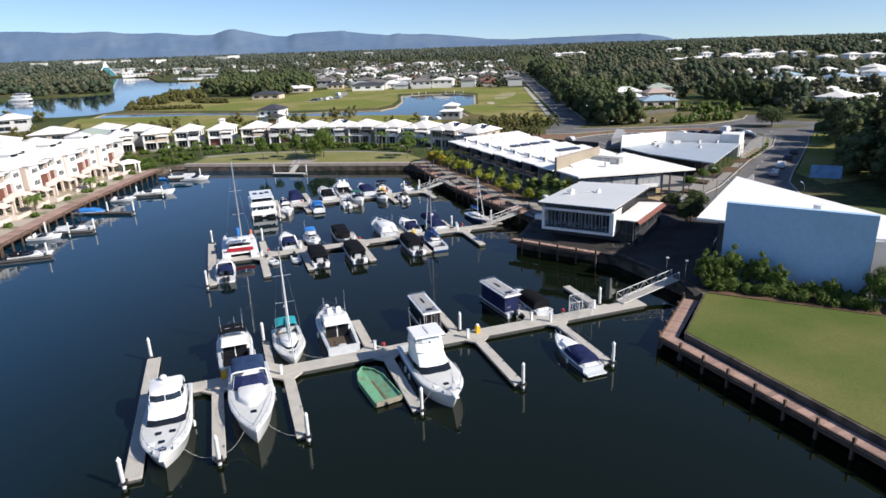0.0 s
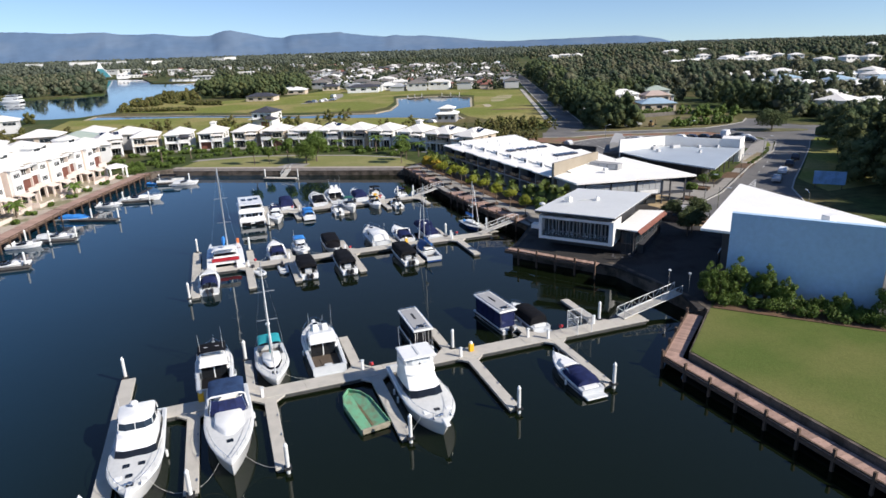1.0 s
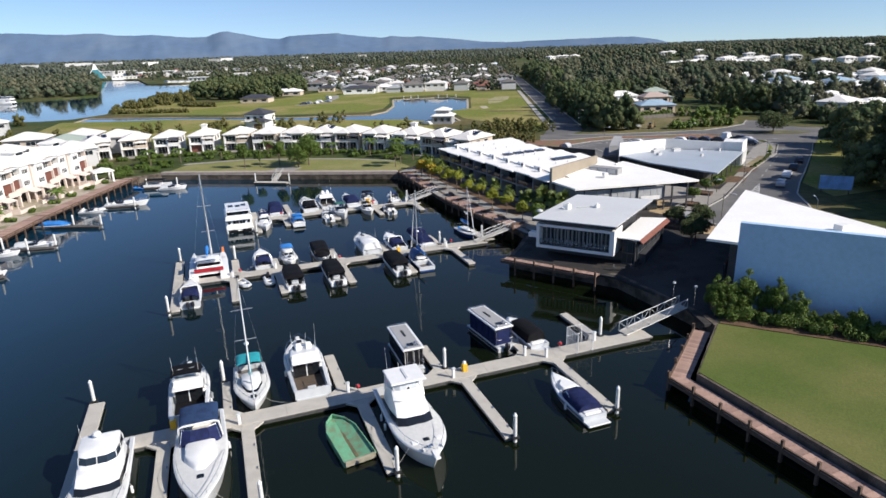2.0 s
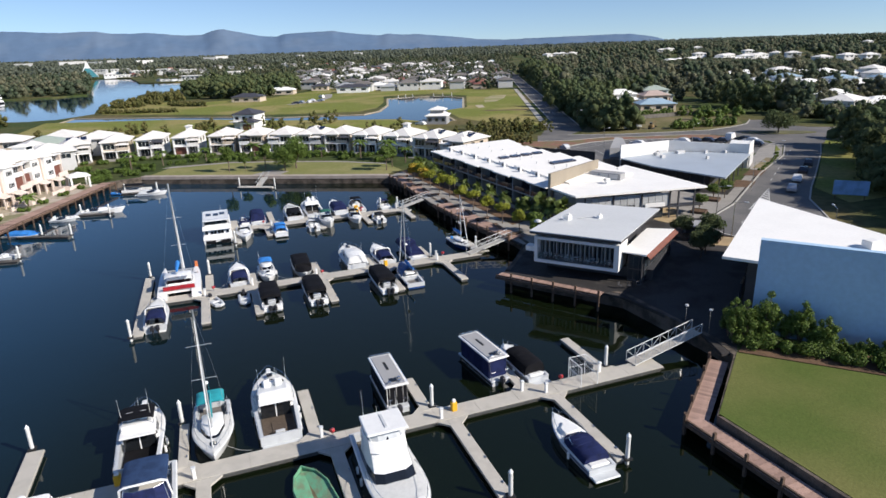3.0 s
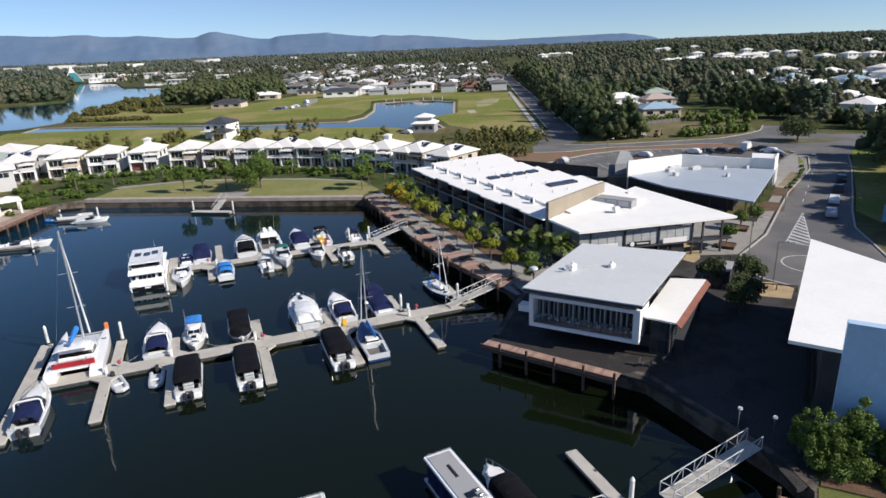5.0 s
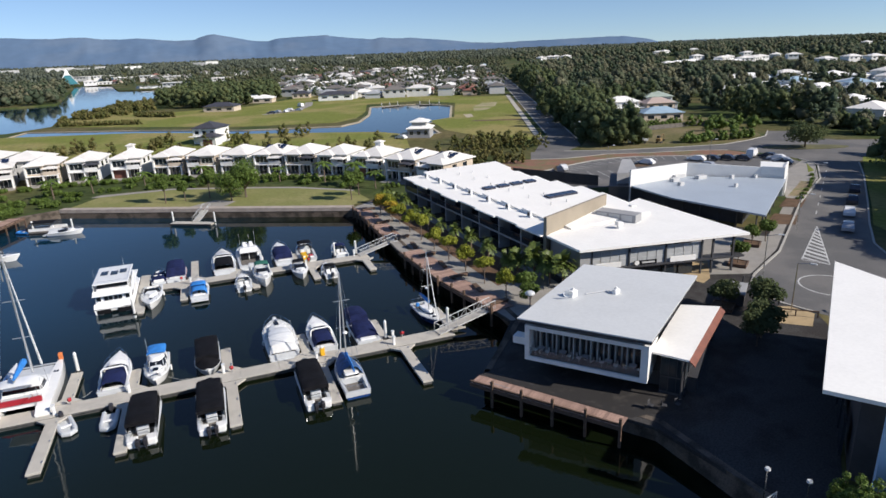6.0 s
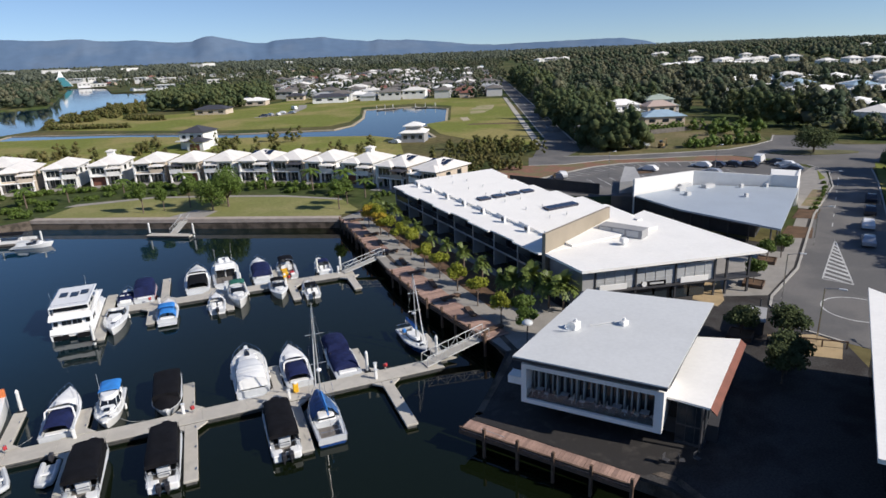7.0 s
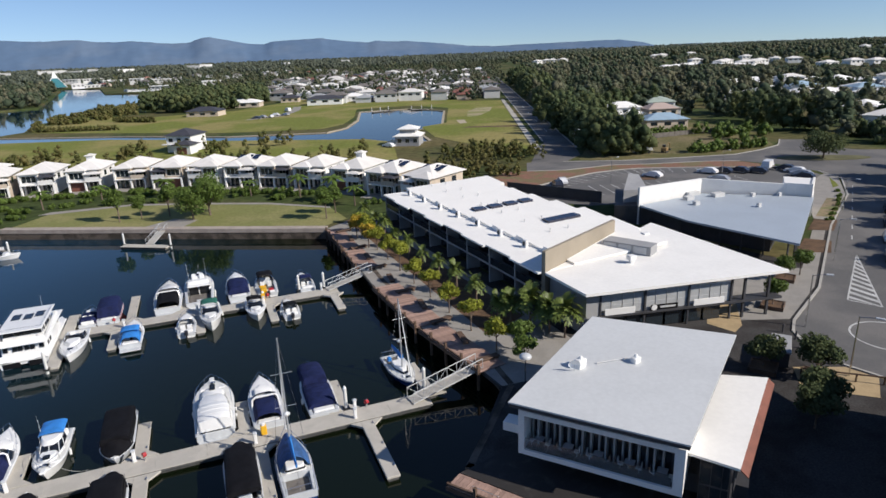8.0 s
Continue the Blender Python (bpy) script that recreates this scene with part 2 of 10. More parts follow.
# ---- mesh helpers ----
class Geo:
    """Collects vertices and faces of one part."""

    def __init__(self):
        self.v, self.f = [], []

    def add(self, verts, faces):
        o = len(self.v)
        self.v += [tuple(p) for p in verts]
        self.f += [tuple(i + o for i in f) for f in faces]
        return self

    def box(self, x0, y0, z0, x1, y1, z1, m=None):
        vs = [Vector((x, y, z)) for z in (z0, z1) for x, y in ((x0, y0), (x1, y0), (x1, y1), (x0, y1))]
        if m is not None:
            vs = [m @ p for p in vs]
        return self.add(vs, [(3, 2, 1, 0), (4, 5, 6, 7), (0, 1, 5, 4), (1, 2, 6, 5), (2, 3, 7, 6), (3, 0, 4, 7)])

    def slab(self, x0, y0, z0, x1, y1, z1, c=0.05):
        """A box whose upper and upright edges are chamfered by c."""
        def ring(x0, y0, x1, y1, z, k):
            return [(x0 + k, y0, z), (x1 - k, y0, z), (x1, y0 + k, z), (x1, y1 - k, z), (x1 - k, y1, z), (x0 + k, y1, z), (x0, y1 - k, z), (x0, y0 + k, z)]
        return self.loft([ring(x0, y0, x1, y1, z0, c), ring(x0, y0, x1, y1, z1 - c, c), ring(x0 + c, y0 + c, x1 - c, y1 - c, z1, c)], True, True)

    def prism(self, poly, z0, z1):
        """An upright prism; poly: (x, y) or (x, y, z) with z replacing z1. Anticlockwise."""
        n = len(poly)
        vs = [(p[0], p[1], z0) for p in poly] + [(p[0], p[1], p[2] if len(p) > 2 else z1) for p in poly]
        return self.add(vs, [tuple(range(n - 1, -1, -1)), tuple(range(n, 2 * n))] + [(i, (i + 1) % n, n + (i + 1) % n, n + i) for i in range(n)])

    def tube(self, a, b, r, r2=None, n=6):
        a, b = Vector(a), Vector(b)
        q = (b - a).to_track_quat("Z", "Y")
        r2 = r if r2 is None else r2
        ring = [q @ Vector((math.cos(k * 2 * math.pi / n), math.sin(k * 2 * math.pi / n), 0)) for k in range(n)]
        vs = [a + p * r for p in ring] + [b + p * r2 for p in ring]
        return self.add(vs, [(i, (i + 1) % n, n + (i + 1) % n, n + i) for i in range(n)] + [tuple(range(n - 1, -1, -1)), tuple(range(n, 2 * n))])

    def pipe(self, pts, r, n=5):
        P = [Vector(p) for p in pts]
        q = (P[1] - P[0]).to_track_quat("Z", "Y")
        last = (P[1] - P[0]).normalized()
        rings = []
        for i, p in enumerate(P):
            d = (P[min(i + 1, len(P) - 1)] - P[max(i - 1, 0)])
            d = d.normalized() if d.length > 1e-6 else last
            q = last.rotation_difference(d) @ q
            last = d
            rings.append([p + q @ Vector((r * math.cos(k * 2 * math.pi / n), r * math.sin(k * 2 * math.pi / n), 0)) for k in range(n)])
        return self.loft(rings, True, True)

    def loft(self, rings, close=True, caps=False):
        n = len(rings[0])
        vs = [p for r in rings for p in r]
        fs = []
        for k in range(len(rings) - 1):
            for i in range(n if close else n - 1):
                j = (i + 1) % n
                fs.append((k * n + i, k * n + j, (k + 1) * n + j, (k + 1) * n + i))
        if caps:
            fs += [tuple(range(n - 1, -1, -1)), tuple((len(rings) - 1) * n + i for i in range(n))]
        return self.add(vs, fs)

    def dome(self, c, rx, ry, rz, n=10, m=5, low=0.0):
        rings = []
        for k in range(m + 1):
            a = low + (math.pi / 2 - low) * k / m
            rings.append([(c[0] + rx * math.cos(a) * math.cos(2 * math.pi * i / n) + 0.0, c[1] + ry * math.cos(a) * math.sin(2 * math.pi * i / n), c[2] + rz * math.sin(a)) for i in range(n)])
        return self.loft(rings, True, True)

    def mesh(self, name, material, smooth=False):
        me = bpy.data.meshes.new(name)
        me.from_pydata(self.v, [], self.f)
        me.materials.append(material)
        if smooth:
            me.shade_smooth()
            me.set_sharp_from_angle(angle=radians(40))
        me.update()
        return me


def part(name, geo, material, parent=None, label="", smooth=False):
    ob = new(name, geo.mesh(name, material, smooth) if isinstance(geo, Geo) else geo)
    if parent:
        ob.parent = parent
    if label:
        ob["label"] = label
    return ob


def thing(name, label, category, group="", kind=""):
    return tagged(new(name), label, category, group, kind)


def structure(name, geo, material, label, category, smooth=False):
    return tagged(part(name, geo, material, None, "", smooth), label, category, kind="structure")


def put(ob, x, y, z=0.0, rz=0.0, s=1.0):
    ob.matrix_basis = pose(x, y, z, 0, 0, rz) @ Matrix.Scale(s, 4)
    return ob


# ---- ground, water, hills ----
LAND = 1.8
BASIN = [(25.6, -300), (25.4, -75), (23.9, -52.0), (33.0, -44.5), (33.7, -41.5), (33.5, -38.5), (32.7, -27.2), (23.2, -13.4), (31.6, -4.0), (31.9, 1.0), (29.8, 12), (28.5, 27.8), (28.7, 51.3), (26.8, 58.6),
         (0.4, 72.5), (-30.5, 88.6), (-37.6, 86.0), (-51.4, 49.2), (-59.4, 19.7), (-82.4, -39.1), (-122.4, -119), (-202, -299)]
def nearer(poly, k):
    """The outline drawn in towards the marina by the factor k."""
    return [(8.3 + (x - 8.3) * k, -50 + (y + 50) * k) for x, y in poly]


RIVER = [(-77, 292), (-70, 303), (-73, 334), (-61, 411), (-56, 447), (-41, 467), (-30, 531), (-8, 600), (-10, 640), (-26, 690), (-42, 684), (-79, 705), (-104, 880), (-137, 925), (-160, 930), (-145, 861), (-118, 640), (-103, 509), (-131, 494), (-162, 494), (-178, 470), (-320, 480), (-420, 400), (-320, 285), (-127, 292), (-97, 279), (-84, 281)]
POND = [(-84, 268), (-26, 244), (-4, 227.8), (17, 208.7), (66, 178.6), (73, 165), (86, 166), (92, 200), (107, 207.9), (134, 274), (122, 300), (95, 302), (82.5, 257.5), (70, 228), (58.4, 216), (18, 230), (-28, 264.8), (-80, 295)]


POND = nearer(POND, 0.958)


def flat(polys, z):
    """A sheet from an outline and holes, with walls down from the holes' edges."""
    bm = bmesh.new()
    edges = []
    for poly in polys:
        vs = [bm.verts.new((x, y, z)) for x, y in poly]
        edges += [bm.edges.new((a, b)) for a, b in zip(vs, vs[1:] + vs[:1])]
    bmesh.ops.triangle_fill(bm, use_beauty=True, use_dissolve=False, edges=edges, normal=(0, 0, 1))
    me = bpy.data.meshes.new("sheet")
    bm.to_mesh(me)
    bm.free()
    g = Geo()
    g.v = [tuple(v.co) for v in me.vertices]
    g.f = [tuple(p.vertices) if p.normal.z > 0 else tuple(reversed(p.vertices)) for p in me.polygons]
    bpy.data.meshes.remove(me)
    return g


ground_geo = flat([[(-4600, -900), (4600, -900), (4600, 4700), (-4600, 4700)], BASIN, RIVER, POND], LAND)
structure("ground", ground_geo, EARTH, "scrubby grass and bare earth ground reaching the horizon", "ground")
g = Geo().add([(-4600, -900, 0), (4600, -900, 0), (4600, 4700, 0), (-4600, 4700, 0)], [(0, 1, 2, 3)])


def rise(x, y):
    """Height of the wooded slope east of the road over the plain."""
    return 0.011 * min(900, max(0, x - 330)) * min(1, max(0, (1500 - y) / 500)) * min(1, max(0, (y + 300) / 200))


slope = Geo()
slope.loft([[(330 + 70 * i, -300 + 75 * j, LAND - 0.02 + rise(330 + 70 * i, -300 + 75 * j)) for j in range(25)] for i in range(40)], False)
structure("ground_slope", slope, EARTH, "wooded ground rising gently beyond the road", "ground", True)
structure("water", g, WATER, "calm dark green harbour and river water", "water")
structure("water_canal", flat([POND], LAND - 0.28), WATER, "still blue-green canal and pond water", "water")
structure("water_river", flat([RIVER], LAND - 0.9), WATER, "calm blue river water", "water")


def bank(poly, z0, z1, name, material, label, width=0.5, close=True):
    """A wall along an outline, of some width on its land side (the outline's right)."""
    pts = [Vector((x, y)) for x, y in poly]
    n = len(pts)
    seg = range(n if close else n - 1)
    for i in seg:
        g = Geo()
        a, b = pts[i], pts[(i + 1) % n]
        d = (b - a).normalized()
        nrm = Vector((d.y, -d.x))
        q = [a, b, b + nrm * width, a + nrm * width]
        g.add([(p.x, p.y, z) for z in (z0, z1) for p in q], [(3, 2, 1, 0), (4, 5, 6, 7), (0, 1, 5, 4), (1, 2, 6, 5), (2, 3, 7, 6), (3, 0, 4, 7)])
        structure(f"{name}_{i + 1}", g, material, label, "wall")


bank(BASIN[:-1], -2.0, LAND + 0.06, "seawall", WALLSTONE, "weathered concrete sea wall round the marina basin", 0.6, False)
for k, (a, b) in enumerate((((26.8, 58.6), (0.4, 72.5)), ((0.4, 72.5), (-30.5, 88.6)))):
    A, B = Vector(a), Vector(b)
    d = (B - A).normalized()
    nn = Vector((d.y, -d.x)) * 1.7
    structure(f"seawall_coping_{k + 1}", Geo().prism([p[:] for p in (A - nn * 0.05, A + nn, B + nn, B - nn * 0.05)][::-1], LAND - 0.55, LAND + 0.20), COPING, "wide pale concrete coping on the park sea wall", "wall")
bank(POND, -2.0, LAND + 0.02, "canal_bank", SAND, "pale stone edging along the canal and pond", 1.1)
bank(RIVER, -2.0, LAND + 0.02, "river_bank", EARTH, "overgrown river bank", 3.0)


# ---- boats ----
def half_beam(s, B, full=0.42, power=2.3):
    if s <= full:
        return B / 2 * (0.90 + 0.10 * s / full)
    return B / 2 * max(0.0, 1 - ((s - full) / (1 - full)) ** power)


def sheer(s, F):
    return F * (0.86 + 0.06 * s + 0.32 * s * s)


def hull_parts(ob, L, B, F, material=GELCOAT, deck=NONSKID, cockpit=0.34, stripe=None, full=0.42, power=2.3, floor=0.35):
    """Hull, gunwale, deck and cockpit of a boat whose bow points along y; the middle of its waterline is the origin."""
    N = 16
    g, dk, ck = Geo(), Geo(), Geo()
    rings, deck_rows = [], []
    for k in range(N + 1):
        s = k / N
        b, z = max(0.02, half_beam(s, B, full, power)), sheer(s, F)
        y = -L / 2 + L * s
        yw = -L / 2 + L * (s - 0.115 * s ** 3)
        half = [(b, y, z), (b * 1.03 + 0.01, y, z - 0.07), (b * 0.99, y, z - 0.14), (b * (0.93 - 0.13 * s), y * 0.35 + yw * 0.65, 0.10), (b * 0.62, yw, -0.32), (0, yw, -0.5)]
        rings.append([(-x, yy, zz) for x, yy, zz in half] + [(x, yy, zz) for x, yy, zz in reversed(half[:-1])])
        w = max(0.01, b - 0.10)
        deck_rows.append((s, y, b, w, z))
    g.loft(rings, False)
    g.add(rings[0], [tuple(range(len(rings[0])))])
    hull = part("hull", g, material, ob, smooth=True)
    rail, boot = Geo(), Geo()
    for sx in (-1, 1):
        rail.pipe([(sx * (b * 1.03 + 0.012), y, z - 0.07) for s, y, b, w, z in deck_rows], 0.032, 4)
        boot.loft([[(sx * (b * (0.93 - 0.13 * s) + 0.014), y - 0.075 * L * s ** 3, 0.20), (sx * (b * (0.92 - 0.15 * s) + 0.012), y - 0.08 * L * s ** 3, 0.06)] for s, y, b, w, z in deck_rows if s < 0.97], False)
    part("rub_rail", rail, GEL_GREY, ob)
    part("boot_stripe", boot, HULLBLUE if material is GELCOAT else RUBBER, ob, "dark stripe at the waterline")
    if stripe:
        st = Geo()
        for sx in (-1, 1):
            st.loft([[(sx * (b * 0.965 + 0.035), y, z - 0.30), (sx * (b * 0.95 + 0.035), y, z - 0.44)] for s, y, b, w, z in deck_rows if s < 0.93], False)
        part("stripe", st, stripe, ob)
    fore = [r for r in deck_rows if r[0] >= cockpit]
    dk.loft([[(-b, y, z), (-w, y, z + 0.03), (-w * 0.5, y, z + 0.06), (0, y, z + 0.08), (w * 0.5, y, z + 0.06), (w, y, z + 0.03), (b, y, z)] for s, y, b, w, z in fore], False)
    part("deck", dk, deck, ob, smooth=True)
    aft = [r for r in deck_rows if r[0] <= cockpit + 1 / N]
    if cockpit > 0.05:
        k = 0.28
        ck.loft([[(-b, y, z + 0.001), (-b + k, y, z + 0.02), (-b + k, y, floor), (b - k, y, floor), (b - k, y, z + 0.02), (b, y, z + 0.001)] for s, y, b, w, z in aft], False)
        s, y, b, w, z = aft[0]
        ck.box(-b, y - 0.02, floor - 0.1, b, y + 0.16, z)
        s, y, b, w, z = aft[-1]
        ck.box(-b + 0.2, y - 0.06, floor, b - 0.2, y, z + 0.06)
        part("cockpit", ck, GEL_GREY, ob)
        s, y, b, w, z = aft[0]
        part("sole", Geo().box(-b + 0.34, y + 0.2, floor + 0.004, b - 0.34, aft[-1][1] - 0.1, floor + 0.03), SOLE, ob, "grey-brown carpeted cockpit floor")
    return hull


def house_rings(y0, y1, wa, wf, z0, z1, rake_f=0.8, rake_a=0.1, inset=0.18, levels=4, grow=0.0):
    """Rings of a deckhouse from its foot to its roof; aft width wa, front width wf."""
    rings = []
    for k in range(levels + 1):
        t = k / levels
        a, f = y0 + rake_a * t - grow, y1 - rake_f * t + grow
        ha, hf = wa / 2 - inset * t + grow, wf / 2 - inset * t + grow
        c = min(0.35, (f - a) * 0.2)
        z = z0 + (z1 - z0) * t
        rings.append([(-ha + 0.12, a, z), (ha - 0.12, a, z), (ha, a + 0.15, z), (ha, a + (f - a) * 0.55, z), (hf, f - c, z), (hf * 0.55, f, z), (-hf * 0.55, f, z), (-hf, f - c, z), (-ha, a + (f - a) * 0.55, z), (-ha, a + 0.15, z)])
    return rings


def deckhouse(ob, y0, y1, wa, wf, z0, z1, rake_f=0.8, rake_a=0.1, inset=0.18, band=(0.35, 0.8), name="cabin", material=GELCOAT, glass=TINT, bars=True):
    rings = house_rings(y0, y1, wa, wf, z0, z1, rake_f, rake_a, inset)
    top = [(x * 0.9, y0 + rake_a + (y - y0 - rake_a) * 0.93 + 0.05, z + 0.07) for x, y, z in rings[-1]]
    g = Geo().loft(rings + [top], True, True)
    cabin = part(name, g, material, ob, smooth=True)
    if band:
        a, b = band
        full = house_rings(y0, y1, wa, wf, z0, z1, rake_f, rake_a, inset, 20, 0.015)
        use = [r for k, r in enumerate(full) if a - 0.01 <= k / 20 <= b + 0.01]
        w = Geo().loft([use[0], use[-1]], True)
        part("window_band", w, glass, cabin, "dark tinted cabin windows")
        if bars:
            lo, hi = use[0], use[-1]
            for i in (1, 2, 3, 4, 7, 8, 9, 0):
                part("mullion", Geo().tube(lo[i], hi[i], 0.035, n=4), material, cabin)
            part("mullion", Geo().tube([(p + q) / 2 for p, q in zip(lo[5], lo[6])], [(p + q) / 2 for p, q in zip(hi[5], hi[6])], 0.03, n=4), material, cabin)
    return cabin


def canopy(ob, y0, y1, w, z, rise, material, foot=None, label="", name="canopy", drop=0.12):
    """An arched canvas or hard top of some thickness, on four tubes down to foot."""
    rows = 6
    rings = []
    for k in range(rows + 1):
        t = k / rows
        y = y0 + (y1 - y0) * t
        e = 1 - 0.25 * (2 * t - 1) ** 4
        lift = rise * (1 - 0.5 * (2 * t - 1) ** 2)
        up = [(math.sin(a) * w / 2 * (0.97 + 0.03 * e), y, z + lift * math.cos(a) ** 0.8 - drop * abs(math.sin(a)) ** 6) for a in [math.pi * (i / 8 - 0.5) * 0.999 for i in range(9)]]
        rings.append(up + [(x * 0.98, y, zz - 0.05) for x, y, zz in reversed(up)])
    top = part(name, Geo().loft(rings, True, True), material, ob, label, smooth=True)
    if foot is not None:
        for sx in (-1, 1):
            for y in (y0 + 0.1, y1 - 0.1):
                part("canopy_pole", Geo().tube((sx * w * 0.47, y, foot), (sx * w * 0.47, y, z - 0.02), 0.022, n=5), STEEL, top)
    return top


def canvas_box(ob, y0, y1, w, z0, z1, material, name="canvas_enclosure", label="canvas enclosure over the cockpit", crown=0.14, slope=0.0, windows=False):
    """A cockpit enclosure of stretched canvas: sides down to the gunwale, arched top, sagging between its bows."""
    rings = []
    for k in range(9):
        t = k / 8
        y = y0 + (y1 - y0) * t
        top = z1 - slope * t - 0.035 * math.sin(t * math.pi * 4) ** 2 - (0.10 if k in (0, 8) else 0)
        q = 0.94 if k in (0, 8) else 1.0
        ring = [(-w / 2, y, z0), (-w * 0.485 * q, y, z0 + (top - z0) * 0.55), (-w * 0.44 * q, y, top - 0.10), (-w * 0.32 * q, y, top + crown * 0.5), (0, y, top + crown)]
        rings.append(ring + [(-x, yy, zz) for x, yy, zz in reversed(ring[:-1])])
    top = part(name, Geo().loft(rings, True, True), material, ob, label, smooth=True)
    part("seam", Geo().pipe([p for p in rings[4]], 0.022, 4).pipe([p for p in rings[2]], 0.018, 4).pipe([p for p in rings[6]], 0.018, 4), material, top)
    if windows:
        for sx in (-1, 1):
            part("clear_panel", Geo().loft([[(sx * w * 0.493, y0 + 0.25, z0 + (z1 - z0) * 0.3), (sx * w * 0.465, y0 + 0.25, z1 - slope * 0.3 - 0.28)], [(sx * w * 0.493, y1 - 0.25, z0 + (z1 - z0) * 0.3), (sx * w * 0.465, y1 - 0.25, z1 - slope - 0.28)]], False), TINT, top)
    return top


def bow_rail(ob, L, B, F, start=0.5, high=0.55, full=0.42, power=2.3):
    for sx in (-1, 1):
        pts, posts = [], []
        for k in range(8):
            s = start + (0.985 - start) * k / 7
            b = max(0.05, half_beam(s, B, full, power) - 0.10)
            p = (sx * b, -L / 2 + L * s, sheer(s, F))
            q = (sx * b * 0.97, p[1] + 0.05, p[2] + high * (0.4 + 0.6 * min(1, k / 2)))
            pts.append(q)
            if k % 2 == 0:
                posts.append((p, q))
        rail = part("bow_rail", Geo().pipe(pts, 0.02, 4), STEEL, ob)
        for p, q in posts:
            part("stanchion", Geo().tube(p, q, 0.016, n=4), STEEL, rail)


def hatches(ob, L, F, spots):
    for s, x, a, b in spots:
        z = sheer(s, F) + 0.07
        y = -L / 2 + L * s
        part("hatch", Geo().slab(x - a / 2, y - b / 2, z - 0.04, x + a / 2, y + b / 2, z + 0.05, 0.04), TINT, ob, "dark tinted deck hatch")


def outboards(ob, L, count=2, z=0.55):
    for k in range(count):
        x = (k - (count - 1) / 2) * 0.62
        m = part("outboard", Geo().slab(x - 0.2, -L / 2 - 0.62, z, x + 0.2, -L / 2 - 0.05, z + 0.55, 0.08), ENGINE, ob, "black outboard motor")
        part("leg", Geo().box(x - 0.06, -L / 2 - 0.45, -0.4, x + 0.06, -L / 2 - 0.15, z), RUBBER, m)


def platform(ob, L, B, deep=0.9):
    part("swim_platform", Geo().slab(-B * 0.43, -L / 2 - deep, 0.18, B * 0.43, -L / 2 + 0.05, 0.30, 0.05), GEL_GREY, ob)


def antennas(ob, spots):
    for x, y, z, h in spots:
        part("antenna", Geo().tube((x, y, z), (x * 1.05, y - h * 0.08, z + h), 0.018, 0.008, 4), GELCOAT, ob)


def radar_arch(ob, y, w, z0, z1, dome=True):
    g = Geo().pipe([(-w / 2, y - 0.3, z0), (-w / 2 * 0.9, y, z1 - 0.15), (-w / 2 * 0.7, y + 0.05, z1), (w / 2 * 0.7, y + 0.05, z1), (w / 2 * 0.9, y, z1 - 0.15), (w / 2, y - 0.3, z0)], 0.09, 6)
    arch = part("radar_arch", g, GELCOAT, ob, smooth=True)
    if dome:
        part("radar_dome", Geo().tube((0, y, z1), (0, y, z1 + 0.12), 0.1, n=8).dome((0, y, z1 + 0.1), 0.32, 0.32, 0.26, low=-0.5), GELCOAT, arch, "white radar dome", True)


def seats(ob, spots, material=GELCOAT):
    for x, y, z, a, b in spots:
        g = Geo().slab(x - a / 2, y - b / 2, z, x + a / 2, y + b / 2, z + 0.40, 0.07).slab(x - a / 2, y - b / 2 - 0.12, z, x + a / 2, y - b / 2 + 0.04, z + 0.8, 0.05)
        part("seat", g, material, ob, "moulded helm seat")


def fenders(ob, L, B, F, spots):
    for s, side in spots:
        b = half_beam(s, B)
        y = -L / 2 + L * s
        part("fender", Geo().tube((side * (b + 0.13), y, 0.15), (side * (b + 0.13), y, 0.7), 0.11, n=8).tube((side * (b + 0.13), y, 0.7), (side * (b - 0.05), y, sheer(s, F)), 0.015, n=4), GELCOAT, ob)


def boat(label, category="motor boat", group="moored boats", name="motor_boat"):
    return thing(name, label, category, group)


